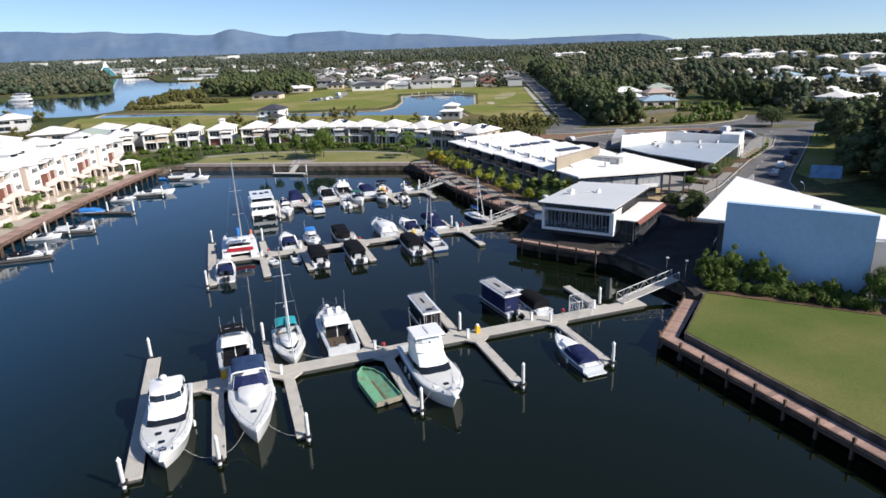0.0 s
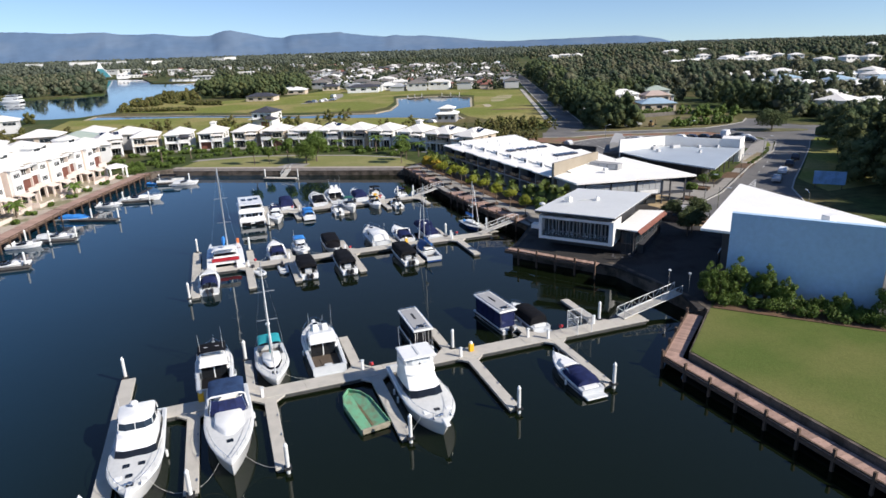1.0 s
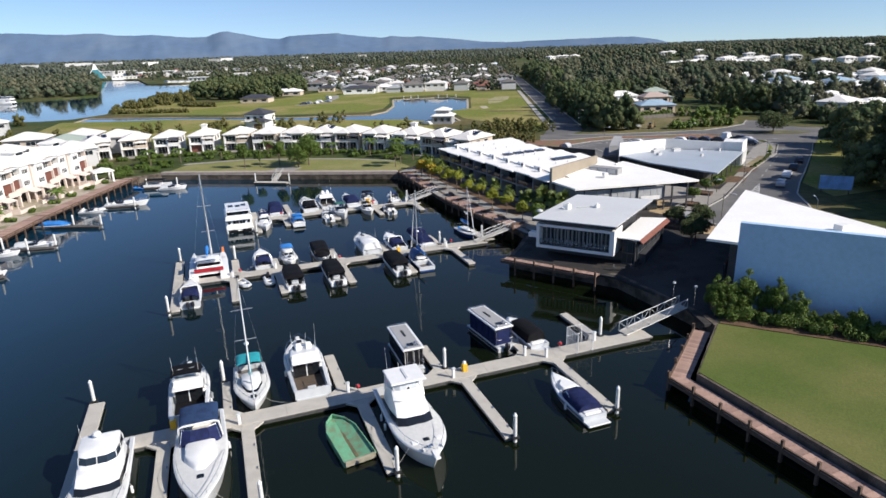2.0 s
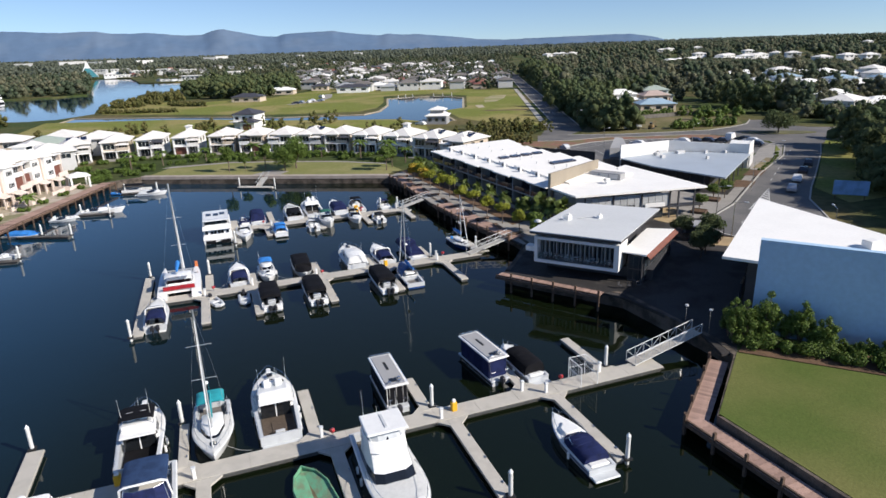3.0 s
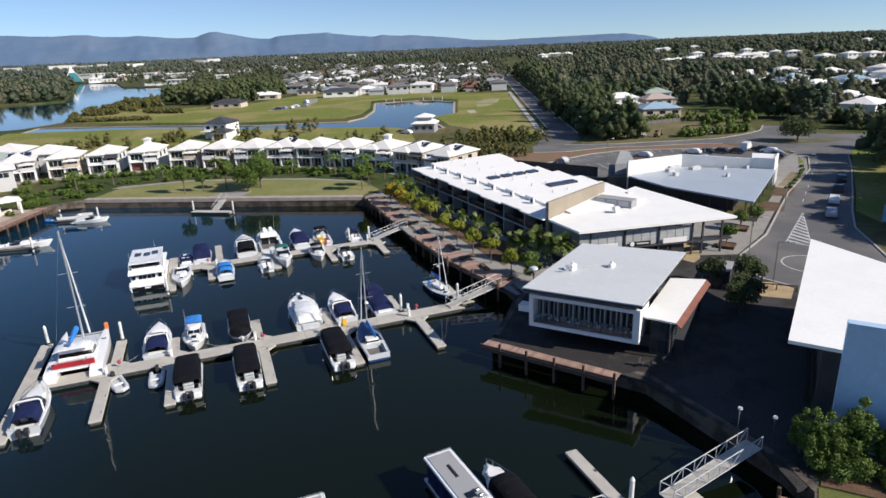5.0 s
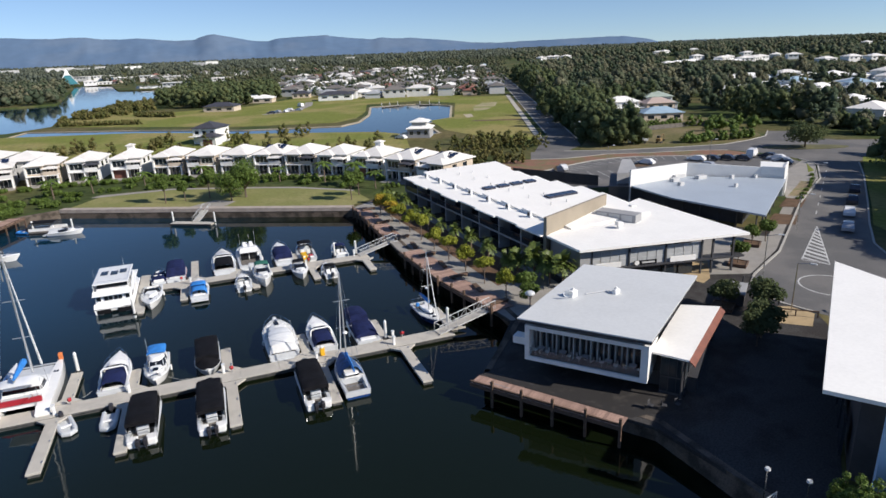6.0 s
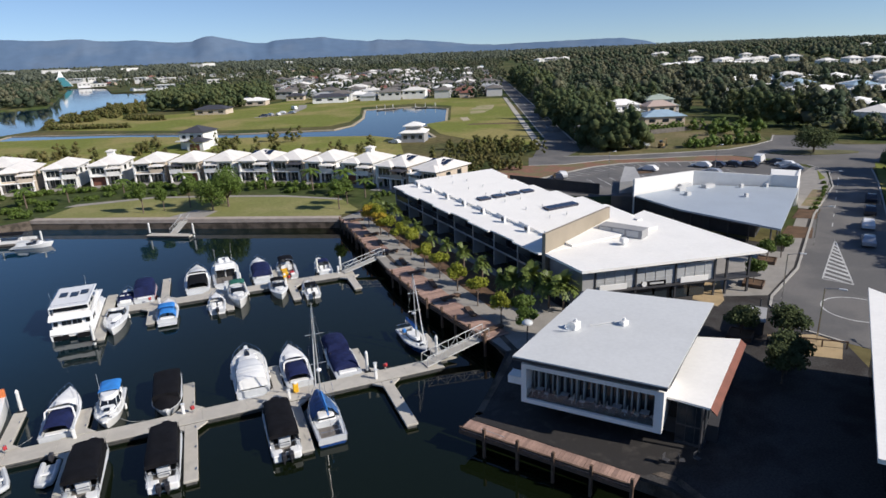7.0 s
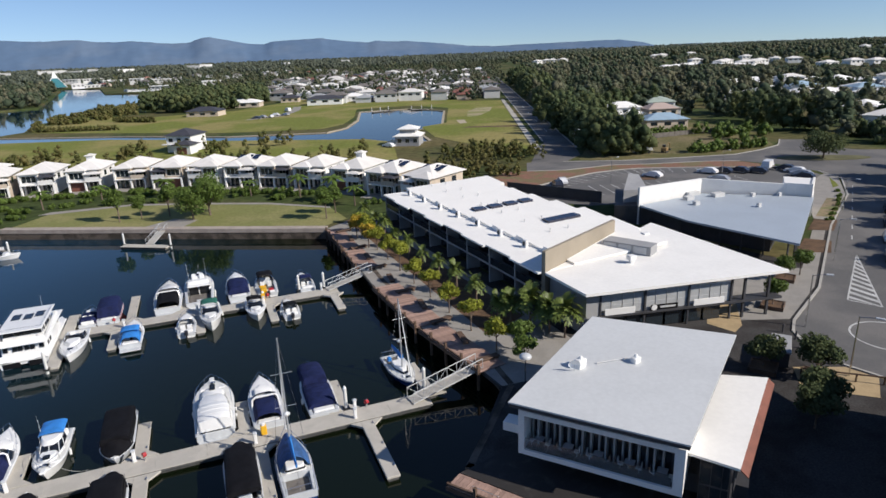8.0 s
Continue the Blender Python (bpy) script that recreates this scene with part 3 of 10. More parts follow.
def sedan_cruiser(label, L, B, F=1.35, bars=True, arch=True, aft=None, stripe=None, fly=False, hull=GELCOAT, hi=1.45, band=(0.28, 0.8), span=(-0.26, 0.22), rake=1.5, wide=(0.82, 0.66), trunk=True, hard=False, enclosed=None, glass=TINT, cockpit=0.26, curtain=None, tall=0.62, top=1.8, hatch=((0.86, 0.0), (0.74, 0.0)), sole=None):
    """A cabin cruiser with a long foredeck; fly: an open bridge, hard: an enclosed one."""
    ob = boat(label)
    hull_parts(ob, L, B, F, hull, cockpit=cockpit, stripe=stripe, full=0.52, power=2.8)
    zc = sheer(0.45, F)
    deckhouse(ob, L * span[0], L * span[1], B * wide[0], B * wide[1], zc - 0.05, zc + hi, rake, 0.05, 0.22, band, glass=glass, bars=bars)
    if trunk:
        deckhouse(ob, L * (span[1] - 0.12), L * (span[1] + 0.15), B * 0.60, B * 0.36, zc + 0.02, zc + 0.42, 0.7, 0.0, 0.10, None, "trunk_cabin")
    platform(ob, L, B)
    bow_rail(ob, L, B, F, 0.45, 0.6, 0.52, 2.8)
    part("anchor_winch", Geo().slab(-0.16, L * 0.385, sheer(0.9, F) + 0.06, 0.16, L * 0.41, sheer(0.9, F) + 0.28, 0.05).tube((0.16, L * 0.397, sheer(0.9, F) + 0.18), (0.34, L * 0.397, sheer(0.9, F) + 0.18), 0.09, n=8), STEEL, ob)
    for sx in (-1, 1):
        part("bow_cleat", Geo().box(sx * B * 0.19 - 0.05, L * 0.40, sheer(0.9, F) + 0.05, sx * B * 0.19 + 0.05, L * 0.425, sheer(0.9, F) + 0.16), STEEL, ob)
        part("foredeck_locker", Geo().slab(sx * B * 0.24 - 0.3, L * 0.285, sheer(0.78, F) + 0.02, sx * B * 0.24 + 0.3, L * 0.33, sheer(0.78, F) + 0.13, 0.05), GELCOAT, ob)
    lift = 0.42 if trunk else 0
    for hs, hx in hatch:
        z = sheer(hs, F) + (lift if hs < 0.5 + span[1] + 0.13 and trunk else 0.06)
        y = -L / 2 + L * hs
        part("hatch", Geo().slab(hx - 0.27, y - 0.24, z - 0.1, hx + 0.27, y + 0.24, z + 0.06, 0.04), TINT, ob, "dark tinted deck hatch")
    part("bow_sprit", Geo().slab(-0.22, L * 0.44, sheer(0.98, F) - 0.04, 0.22, L * 0.53, sheer(0.98, F) + 0.10, 0.05), GELCOAT, ob)
    fenders(ob, L, B, F, [(0.3, 1), (0.5, -1), (0.42, 1)])
    zt = zc + hi + 0.05
    y0, y1 = L * span[0] + 0.1, L * (span[0] + (span[1] - span[0]) * 0.62)
    if fly:
        bridge = deckhouse(ob, y0, y1, B * wide[0] * 0.92, B * wide[1] * 0.92, zt, zt + tall, 0.55, 0.0, 0.03, None, "flybridge")
        part("bridge_floor", Geo().box(-B * 0.30, y0 + 0.3, zt + tall + 0.04, B * 0.30, y1 - 0.75, zt + tall + 0.09), GEL_GREY, bridge)
        ym = y1 - 0.55
        part("venturi_screen", Geo().loft([[(-B * 0.28, ym - 0.4, zt + tall), (0, ym + 0.1, zt + tall), (B * 0.28, ym - 0.4, zt + tall)], [(-B * 0.27, ym - 0.6, zt + tall + 0.4), (0, ym - 0.15, zt + tall + 0.4), (B * 0.27, ym - 0.6, zt + tall + 0.4)]], False), TINT, bridge)
        seats(bridge, [(-0.5, (y0 + y1) / 2, zt + tall + 0.08, 0.55, 0.5), (0.5, (y0 + y1) / 2, zt + tall + 0.08, 0.55, 0.5)])
        part("helm_console", Geo().slab(-0.9, ym - 0.75, zt + tall, 0.9, ym - 0.35, zt + tall + 0.42, 0.06), GELCOAT, bridge)
        if curtain:
            part("clear_curtain", Geo().loft(house_rings(y0 + 0.1, y1 - 0.5, B * wide[0] * 0.86, B * wide[1] * 0.86, zt + tall, zt + top - 0.05, 0.3, 0, 0.05, 1), True), curtain, bridge, "clear curtain round the bridge")
        if aft:
            if curtain:
                roof = part("hard_top", Geo().slab(-B * 0.38, y0 - 0.2, zt + top - 0.04, B * 0.38, y1 - 0.2, zt + top + 0.10, 0.06), aft, ob, "flat white hard top over the flybridge")
                part("hard_top_rib", Geo().slab(-0.12, y0 + 0.3, zt + top + 0.102, 0.12, y1 - 0.7, zt + top + 0.16, 0.02), GEL_GREY, roof)
                for sx in (-1, 1):
                    part("top_post", Geo().tube((sx * B * 0.35, y0, zt + tall), (sx * B * 0.35, y0, zt + top), 0.03, n=5).tube((sx * B * 0.30, y1 - 0.5, zt + tall), (sx * B * 0.34, y1 - 0.4, zt + top), 0.03, n=5), GELCOAT, roof)
            else:
                canopy(ob, y0 - 0.2, y1 - 0.25, B * 0.76, zt + top, 0.13, aft, zt + tall, "canvas top over the flybridge")
        antennas(ob, [(B * 0.3, y0 + 0.4, zt + tall, 3.2), (-B * 0.3, y0 + 0.4, zt + tall, 2.6), (0.3, y0 + 0.6, zt + 1.95, 0.7)])
    elif hard:
        top = deckhouse(ob, y0, y1, B * wide[0] * 0.86, B * wide[1] * 0.84, zt, zt + 0.95, 0.5, 0.0, 0.10, (0.30, 0.80), "enclosed_bridge", glass=GLASS)
        part("radar_dome", Geo().tube((0.2, y0 + 0.5, zt + 1.0), (0.2, y0 + 0.5, zt + 1.25), 0.08, n=8).dome((0.2, y0 + 0.5, zt + 1.32), 0.34, 0.34, 0.2, low=-0.6), GELCOAT, ob, "white radar dome", True)
        antennas(ob, [(B * 0.34, y0 + 0.3, zt + 0.4, 1.8)])
    else:
        if arch:
            radar_arch(ob, y0 + L * 0.08, B * 0.74, zt - 0.25, zt + 0.55)
        if aft:
            canopy(ob, -L * 0.44, L * span[0] + L * 0.14, B * 0.80, zt + 0.22, 0.14, aft, zc, "canvas awning over the cockpit")
        if enclosed:
            canvas_box(ob, -L * 0.47, L * span[0] + L * 0.10, B * 0.86, zc - 0.05, zt + 0.20, enclosed, windows=True)
        antennas(ob, [(B * 0.34, -L * 0.2, zt - 0.2, 2.0)])
    if not sole:
        seats(ob, [(0.55, -L * 0.36, 0.40, 0.6, 0.5), (-0.55, -L * 0.36, 0.40, 0.6, 0.5)])
    else:
        ya = L * span[0]
        part("cockpit_sole", Geo().slab(-B * 0.37, -L / 2 + 0.35, 0.40, B * 0.37, ya + 0.05, 0.46, 0.02), sole, ob, "dark cockpit floor")
        part("saloon_door", Geo().box(-B * 0.34, ya - 0.03, 0.5, B * 0.34, ya + 0.03, zc + hi * 0.80), TINT, ob, "dark glazed saloon bulkhead")
        part("door_post", Geo().box(-0.05, ya - 0.05, 0.5, 0.05, ya - 0.03, zc + hi * 0.80), GELCOAT, ob)
        part("engine_hatch", Geo().slab(-0.6, -L / 2 + 0.9, 0.46, 0.6, ya - 0.9, 0.52, 0.03), sole, ob)
        part("overhang", Geo().slab(-B * 0.38, ya - 0.9, zc + hi - 0.02, B * 0.38, ya + 0.15, zc + hi + 0.08, 0.04), GELCOAT, ob, "white roof overhang over the cockpit")
    part("cockpit_table", Geo().slab(-0.4, -L * 0.43, 0.35, 0.4, -L * 0.40, 0.95, 0.04), GEL_GREY, ob)
    return ob


def express_cruiser(label, L, B, F=1.15, cover=None, enclosed=None, tall=1.1, stripe=None, hull=GELCOAT, arch=True, bimini=None, screen=0.75, engines=0, at=0.5, glass=TINT, lift=1.25):
    """An open sports cruiser with a raked windscreen; cover: canvas over the cockpit."""
    ob = boat(label)
    hull_parts(ob, L, B, F, hull, NONSKID if F > 1.0 else GELCOAT, cockpit=at, stripe=stripe)
    z = sheer(0.55, F)
    y = -L / 2 + L * at
    g = Geo().loft([[(-B * 0.44, y - 0.9, z), (-B * 0.40, y + 0.3, z), (-B * 0.2, y + 0.75, z + 0.03), (B * 0.2, y + 0.75, z + 0.03), (B * 0.40, y + 0.3, z), (B * 0.44, y - 0.9, z)],
                    [(-B * 0.38, y - 1.1, z + screen * 0.8), (-B * 0.33, y - 0.3, z + screen), (-B * 0.17, y + 0.02, z + screen), (B * 0.17, y + 0.02, z + screen), (B * 0.33, y - 0.3, z + screen), (B * 0.38, y - 1.1, z + screen * 0.8)]], False)
    w = part("windscreen", g, glass, ob, "raked windscreen")
    part("screen_frame", Geo().pipe(g.v[6:], 0.03, 5).tube(g.v[1], g.v[7], 0.025, n=4).tube(g.v[4], g.v[10], 0.025, n=4), STEEL, w)
    deckhouse(ob, y + 0.5, y + L * 0.34, B * 0.62, B * 0.28, z - 0.02, z + 0.30, 0.6, 0.0, 0.10, None, "trunk_cabin")
    hatches(ob, L, F, [(0.74, 0, 0.55, 0.5)])
    bow_rail(ob, L, B, F, 0.52, 0.5)
    seats(ob, [(-B * 0.18, y - 1.4, 0.4, 0.6, 0.5), (B * 0.18, y - 1.4, 0.4, 0.6, 0.5)])
    part("bench", Geo().slab(-B * 0.33, -L / 2 + 0.25, 0.35, B * 0.33, -L / 2 + 0.9, 0.85, 0.08), GELCOAT, ob)
    if engines:
        outboards(ob, L, engines)
    else:
        platform(ob, L, B, 0.8)
    if arch:
        radar_arch(ob, -L * 0.16, B * 0.86, sheer(0.3, F) - 0.1, z + screen + 0.35, False)
    if cover:
        canopy(ob, -L * 0.45, y - 0.6, B * 0.84, z + screen * 0.72, 0.26, cover, None, "canvas cover stretched over the cockpit", "cockpit_cover", drop=0.75)
    if enclosed:
        canvas_box(ob, -L * 0.40, y - 0.1, B * 0.92, sheer(0.3, F) - 0.04, z + tall, enclosed, "canopy", "full canvas canopy from windscreen to stern")
    if bimini:
        canopy(ob, max(-L * 0.46, y - L * 0.27), y - 0.3, B * 0.78, z + lift, 0.16, bimini, z - 0.1, "canvas bimini", "bimini")
    fenders(ob, L, B, F, [(0.35, -1)])
    return ob


def covered_boat(label, L, B, F=0.9, cover=BLACKC, peak=1.25, engines=2, hull=GEL_GREY, split=0.60):
    """A console boat under a boxy canvas canopy in two pieces, its stern open."""
    ob = boat(label)
    hull_parts(ob, L, B, F, hull, cockpit=0.72, full=0.62, power=2.6, floor=0.3)
    part("stern_deck", Geo().slab(-B * 0.44, -L / 2 - 0.25, 0.25, -B * 0.12, -L / 2 + 0.75, sheer(0, F) + 0.02, 0.06), GELCOAT, ob)
    part("stern_deck", Geo().slab(B * 0.12, -L / 2 - 0.25, 0.25, B * 0.44, -L / 2 + 0.75, sheer(0, F) + 0.02, 0.06), GELCOAT, ob)
    part("stern_well", Geo().box(-B * 0.12, -L / 2 - 0.1, 0.25, B * 0.12, -L / 2 + 0.7, 0.5), RUBBER, ob)
    rng = random.Random(label)
    w = B * 0.47
    y0, y1 = -L / 2 + L * 0.11, -L / 2 + L * (split + 0.16)
    z0, zt = sheer(0.3, F), sheer(0.3, F) + peak
    rows = []
    N = 8
    for k in range(N + 1):
        t = k / N
        top = zt + 0.06 * math.sin(t * math.pi * 4) * (0.5 + 0.5 * t) - (0.10 if k in (0, N) else 0.0)
        foot = zt - 0.42 - 0.25 * t
        x = w * (1.0 - 0.10 * t * t)
        rows.append([(-x, y0 + (y1 - y0) * t, foot), (-x, y0 + (y1 - y0) * t, top - 0.10), (-x + 0.09, y0 + (y1 - y0) * t, top)] + [(q * x, y0 + (y1 - y0) * t, top + 0.09 * (1 - q * q) + rng.uniform(-0.012, 0.012)) for q in (-0.6, -0.2, 0.2, 0.6)] + [(x - 0.09, y0 + (y1 - y0) * t, top), (x, y0 + (y1 - y0) * t, top - 0.10), (x, y0 + (y1 - y0) * t, foot)])
    g = Geo().loft(rows, False)
    g.add(rows[0], [tuple(range(10))]).add(rows[-1], [tuple(range(9, -1, -1))])
    part("canopy", g, cover, ob, "flat-topped boxy canvas canopy", True)
    rows = []
    for k in range(8):
        t = k / 7
        sk = split + 0.12 + (0.96 - split - 0.12) * t
        b = half_beam(sk, B, 0.62, 2.6) + 0.03
        zz = sheer(sk, F)
        hump = (peak * 0.62 * (1 - t) ** 1.4 + 0.12) * (1 + rng.uniform(-0.05, 0.05))
        rows.append([(q * b, -L / 2 + L * sk, zz - 0.10 if abs(q) > 0.99 else zz + 0.04 + hump * (1 - abs(q) ** 2.4)) for q in (-1, -0.985, -0.75, -0.4, 0, 0.4, 0.75, 0.985, 1)])
    g = Geo().loft(rows, False)
    g.add(rows[0], [tuple(range(9))]).add(rows[-1], [tuple(range(8, -1, -1))])
    part("bow_cover", g, cover, ob, "canvas cover over the bow", True)
    for sx in (-1, 1):
        part("side_curtain", Geo().box(sx * w * 0.97 - 0.02, y0 + 0.5, z0 - 0.05, sx * w * 0.97 + 0.02, y1 - 0.15, zt - 0.40), cover, ob)
        for y in (y0 + 0.05, (y0 + y1) / 2, y1 - 0.05):
            part("canopy_pole", Geo().tube((sx * w * 0.96, y, z0 - 0.1), (sx * w * 0.96, y, zt - 0.12), 0.025, n=5), STEEL, ob)
    part("stern_bar", Geo().pipe([(-w, y0 - 0.3, z0 + 0.5), (w, y0 - 0.3, z0 + 0.5)], 0.03, 5).tube((-w, y0 - 0.3, z0 - 0.1), (-w, y0 - 0.3, z0 + 0.5), 0.03, n=5).tube((w, y0 - 0.3, z0 - 0.1), (w, y0 - 0.3, z0 + 0.5), 0.03, n=5), STEEL, ob)
    part("helm_seat", Geo().slab(-0.5, y0 + 0.5, 0.3, 0.5, y0 + 1.1, z0 + 0.45, 0.08), GEL_GREY, ob)
    if engines:
        outboards(ob, L, engines, 0.45)
    return ob


def sail_boat(label, L, B, F=0.95, mast=11.0, hull=GELCOAT, cover=BLUEC, bimini=None, stripe=None, boom=True, tent=None):
    ob = boat(label, "sailing boat", name="sailing_boat")
    hull_parts(ob, L, B, F, hull, cockpit=0.28, stripe=stripe, full=0.48, power=1.9)
    z = sheer(0.5, F)
    deckhouse(ob, -L * 0.18, L * 0.24, B * 0.62, B * 0.36, z, z + 0.42, 0.6, 0.0, 0.12, (0.35, 0.75), "coachroof", bars=False)
    ym = L * 0.08
    m = part("mast", Geo().tube((0, ym, z + 0.4), (0, ym - 0.12, z + mast), 0.085, 0.055, 8), ALLOY, ob, "tall aluminium mast", True)
    for f in (0.45, 0.72):
        zz = z + mast * f
        part("spreader", Geo().tube((-B * 0.30, ym - 0.2, zz), (B * 0.30, ym - 0.2, zz), 0.025, n=5), ALLOY, m)
    part("radar_dome", Geo().dome((0.0, ym - 0.45, z + mast * 0.40), 0.26, 0.26, 0.16, 10, 4, -0.5), GELCOAT, m, "small white mast radar", True)
    st = Geo()
    tip = (0, ym - 0.1, z + mast)
    st.tube(tip, (0, L * 0.49, sheer(0.98, F)), 0.014, n=4).tube(tip, (0, -L * 0.49, sheer(0, F)), 0.012, n=4)
    for sx in (-1, 1):
        st.pipe([tip, (sx * B * 0.30, ym - 0.2, z + mast * 0.45), (sx * B * 0.46, ym - 0.3, z)], 0.012, 4)
    part("rigging", st, STEEL, m)
    part("furled_sail", Geo().tube((0, L * 0.46, sheer(0.95, F) + 0.5), (0, ym + 0.25, z + mast * 0.93), 0.07, 0.03, 6), GELCOAT, m)
    if boom:
        part("boom", Geo().tube((0, ym - 0.1, z + 1.35), (0, -L * 0.36, z + 1.30), 0.06, n=6), ALLOY, m)
        g = Geo()
        n = 9
        rings = []
        for k in range(n):
            t = k / (n - 1)
            y = ym + (-L * 0.36 - ym) * t
            r = 0.20 * (1.15 - 0.6 * t)
            rings.append([(r * 0.75 * math.cos(a), y, z + 1.5 + (0.75 - 0.6 * t) * max(0, math.sin(a)) * 0.45 + 0.14 * math.sin(a)) for a in [2 * math.pi * i / 8 for i in range(8)]])
        part("sail_cover", g.loft(rings, True, True), cover, m, "canvas sail cover along the boom", True)
    if tent:
        rows = []
        for k in range(7):
            q = 0.36 + 0.54 * k / 6
            b = half_beam(q, B, 0.48, 1.9) * 0.94
            top = z + 1.25 - 0.55 * (k / 6) ** 2 + (0.08 if k % 2 else 0.0)
            rows.append([(-b, -L / 2 + L * q, sheer(q, F) + 0.05), (-b * 0.55, -L / 2 + L * q, (top + z) / 2 + 0.25), (0, -L / 2 + L * q, top), (b * 0.55, -L / 2 + L * q, (top + z) / 2 + 0.25), (b, -L / 2 + L * q, sheer(q, F) + 0.05)])
        part("deck_tent", Geo().loft(rows, False), tent, ob, "blue canvas tent over the foredeck", True)
    if bimini:
        canopy(ob, -L * 0.44, -L * 0.2, B * 0.72, z + 1.45, 0.14, bimini, z - 0.1, "canvas bimini over the cockpit", "bimini")
    bow_rail(ob, L, B, F, 0.3, 0.55, 0.48, 1.9)
    part("pushpit", Geo().pipe([(-B * 0.42, -L * 0.36, z + 0.5), (-B * 0.40, -L * 0.49, z + 0.5), (B * 0.40, -L * 0.49, z + 0.5), (B * 0.42, -L * 0.36, z + 0.5)], 0.02, 4).tube((-B * 0.40, -L * 0.49, z - 0.2), (-B * 0.40, -L * 0.49, z + 0.5), 0.02, n=4).tube((B * 0.40, -L * 0.49, z - 0.2), (B * 0.40, -L * 0.49, z + 0.5), 0.02, n=4), STEEL, ob)
    part("hatch", Geo().slab(-0.28, L * 0.28, sheer(0.8, F) + 0.05, 0.28, L * 0.34, sheer(0.8, F) + 0.14, 0.04), TINT, ob)
    return ob


def catamaran(label, L=11.2, B=5.6):
    ob = boat(label, "sailing catamaran", name="catamaran")
    for sx in (-1, 1):
        g = Geo()
        rings = []
        for k in range(13):
            s = k / 12
            b = 0.62 * (1 if s < 0.5 else max(0.04, 1 - ((s - 0.5) / 0.5) ** 2.2))
            y, z = -L / 2 + L * s, 1.25 + 0.35 * s * s
            if s < 0.1:
                z = 0.75 + 5.0 * s
            cx = sx * (B / 2 - 0.65)
            rings.append([(cx - b, y, z), (cx - b, y, 0.3), (cx - b * 0.5, y * 0.97, -0.4), (cx + b * 0.5, y * 0.97, -0.4), (cx + b, y, 0.3), (cx + b, y, z), (cx, y, z + 0.05)])
        part("hull", g.loft(rings, True, True), GELCOAT, ob, smooth=True)
        part("hull_hatch", Geo().slab(sx * (B / 2 - 0.65) - 0.26, L * 0.16, 1.38, sx * (B / 2 - 0.65) + 0.26, L * 0.21, 1.46, 0.04), TINT, ob)
    part("bridge_deck", Geo().slab(-B / 2 + 0.9, -L * 0.34, 0.85, B / 2 - 0.9, L * 0.16, 1.42, 0.08), GELCOAT, ob)
    part("trampoline", Geo().box(-B / 2 + 1.2, L * 0.16, 1.30, B / 2 - 1.2, L * 0.36, 1.33), GEL_GREY, ob, "grey mesh trampoline between the bows")
    part("crossbeam", Geo().tube((-B / 2 + 0.7, L * 0.37, 1.45), (B / 2 - 0.7, L * 0.37, 1.45), 0.09, n=8), ALLOY, ob)
    deckhouse(ob, -L * 0.20, L * 0.14, B * 0.66, B * 0.44, 1.40, 2.35, 1.2, 0.1, 0.25, (0.3, 0.75), "saloon")
    part("cockpit_sole", Geo().box(-B / 2 + 1.3, -L * 0.33, 1.43, B / 2 - 1.3, -L * 0.21, 1.45), GEL_GREY, ob)
    part("stern_banner", Geo().slab(-B * 0.36, -L * 0.36, 1.35, B * 0.36, -L * 0.335, 1.85, 0.02), HULLRED, ob, "red canvas strip across the stern rail")
    part("dinghy_davit", Geo().pipe([(-1.3, -L * 0.33, 1.4), (-1.3, -L * 0.36, 2.3), (-1.3, -L * 0.45, 2.3)], 0.05).pipe([(1.3, -L * 0.33, 1.4), (1.3, -L * 0.36, 2.3), (1.3, -L * 0.45, 2.3)], 0.05), ALLOY, ob)
    canopy(ob, -L * 0.33, -L * 0.16, B * 0.62, 3.1, 0.12, GELCOAT, 1.4, "white hard top over the cockpit", "hard_top")
    part("side_awning", Geo().loft([[(-1.9, -L * 0.18, 2.5), (-2.5, -L * 0.18, 1.6)], [(-1.7, L * 0.06, 2.5), (-2.2, L * 0.06, 1.6)]], False), BLUEC, ob)
    m = part("mast", Geo().tube((0.5, L * 0.06, 2.4), (0.5, L * 0.04, 15.0), 0.13, 0.09, 8), ALLOY, ob, "tall aluminium mast", True)
    for z in (6.3, 10.2):
        part("spreader", Geo().tube((-0.45, L * 0.05, z), (1.45, L * 0.05, z), 0.035, n=5), ALLOY, m)
    tip = (0.5, L * 0.04, 14.8)
    rig = Geo().tube(tip, (-B / 2 + 0.65, -L * 0.1, 1.4), 0.015, n=4).tube(tip, (B / 2 - 0.65, -L * 0.1, 1.4), 0.015, n=4)
    part("rigging", rig, STEEL, m)
    part("furled_sail", Geo().tube((0.5, L * 0.36, 1.7), (0.5, L * 0.06, 14.2), 0.12, 0.05, 6), GELCOAT, m, "white sail furled round the forestay")
    part("boom", Geo().tube((0, L * 0.05, 3.6), (0, -L * 0.30, 3.5), 0.09, n=6), ALLOY, m)
    part("sail_cover", Geo().loft([[(0.26 * f * math.cos(a), y, 3.75 + 0.28 * f * math.sin(a)) for a in [2 * math.pi * i / 8 for i in range(8)]] for y, f in ((L * 0.05, 1.2), (-L * 0.05, 1.1), (-L * 0.18, 0.9), (-L * 0.30, 0.5))], True, True), BLUEC, m, "bright blue sail cover", True)
    part("outboard_cover", Geo().slab(2.0, L * 0.40, 1.5, 2.4, L * 0.44, 2.3, 0.05), mat("orange_cover", (0.7, 0.2, 0.06), 0.7), ob, "orange flotation cover on the bow rail")
    return ob


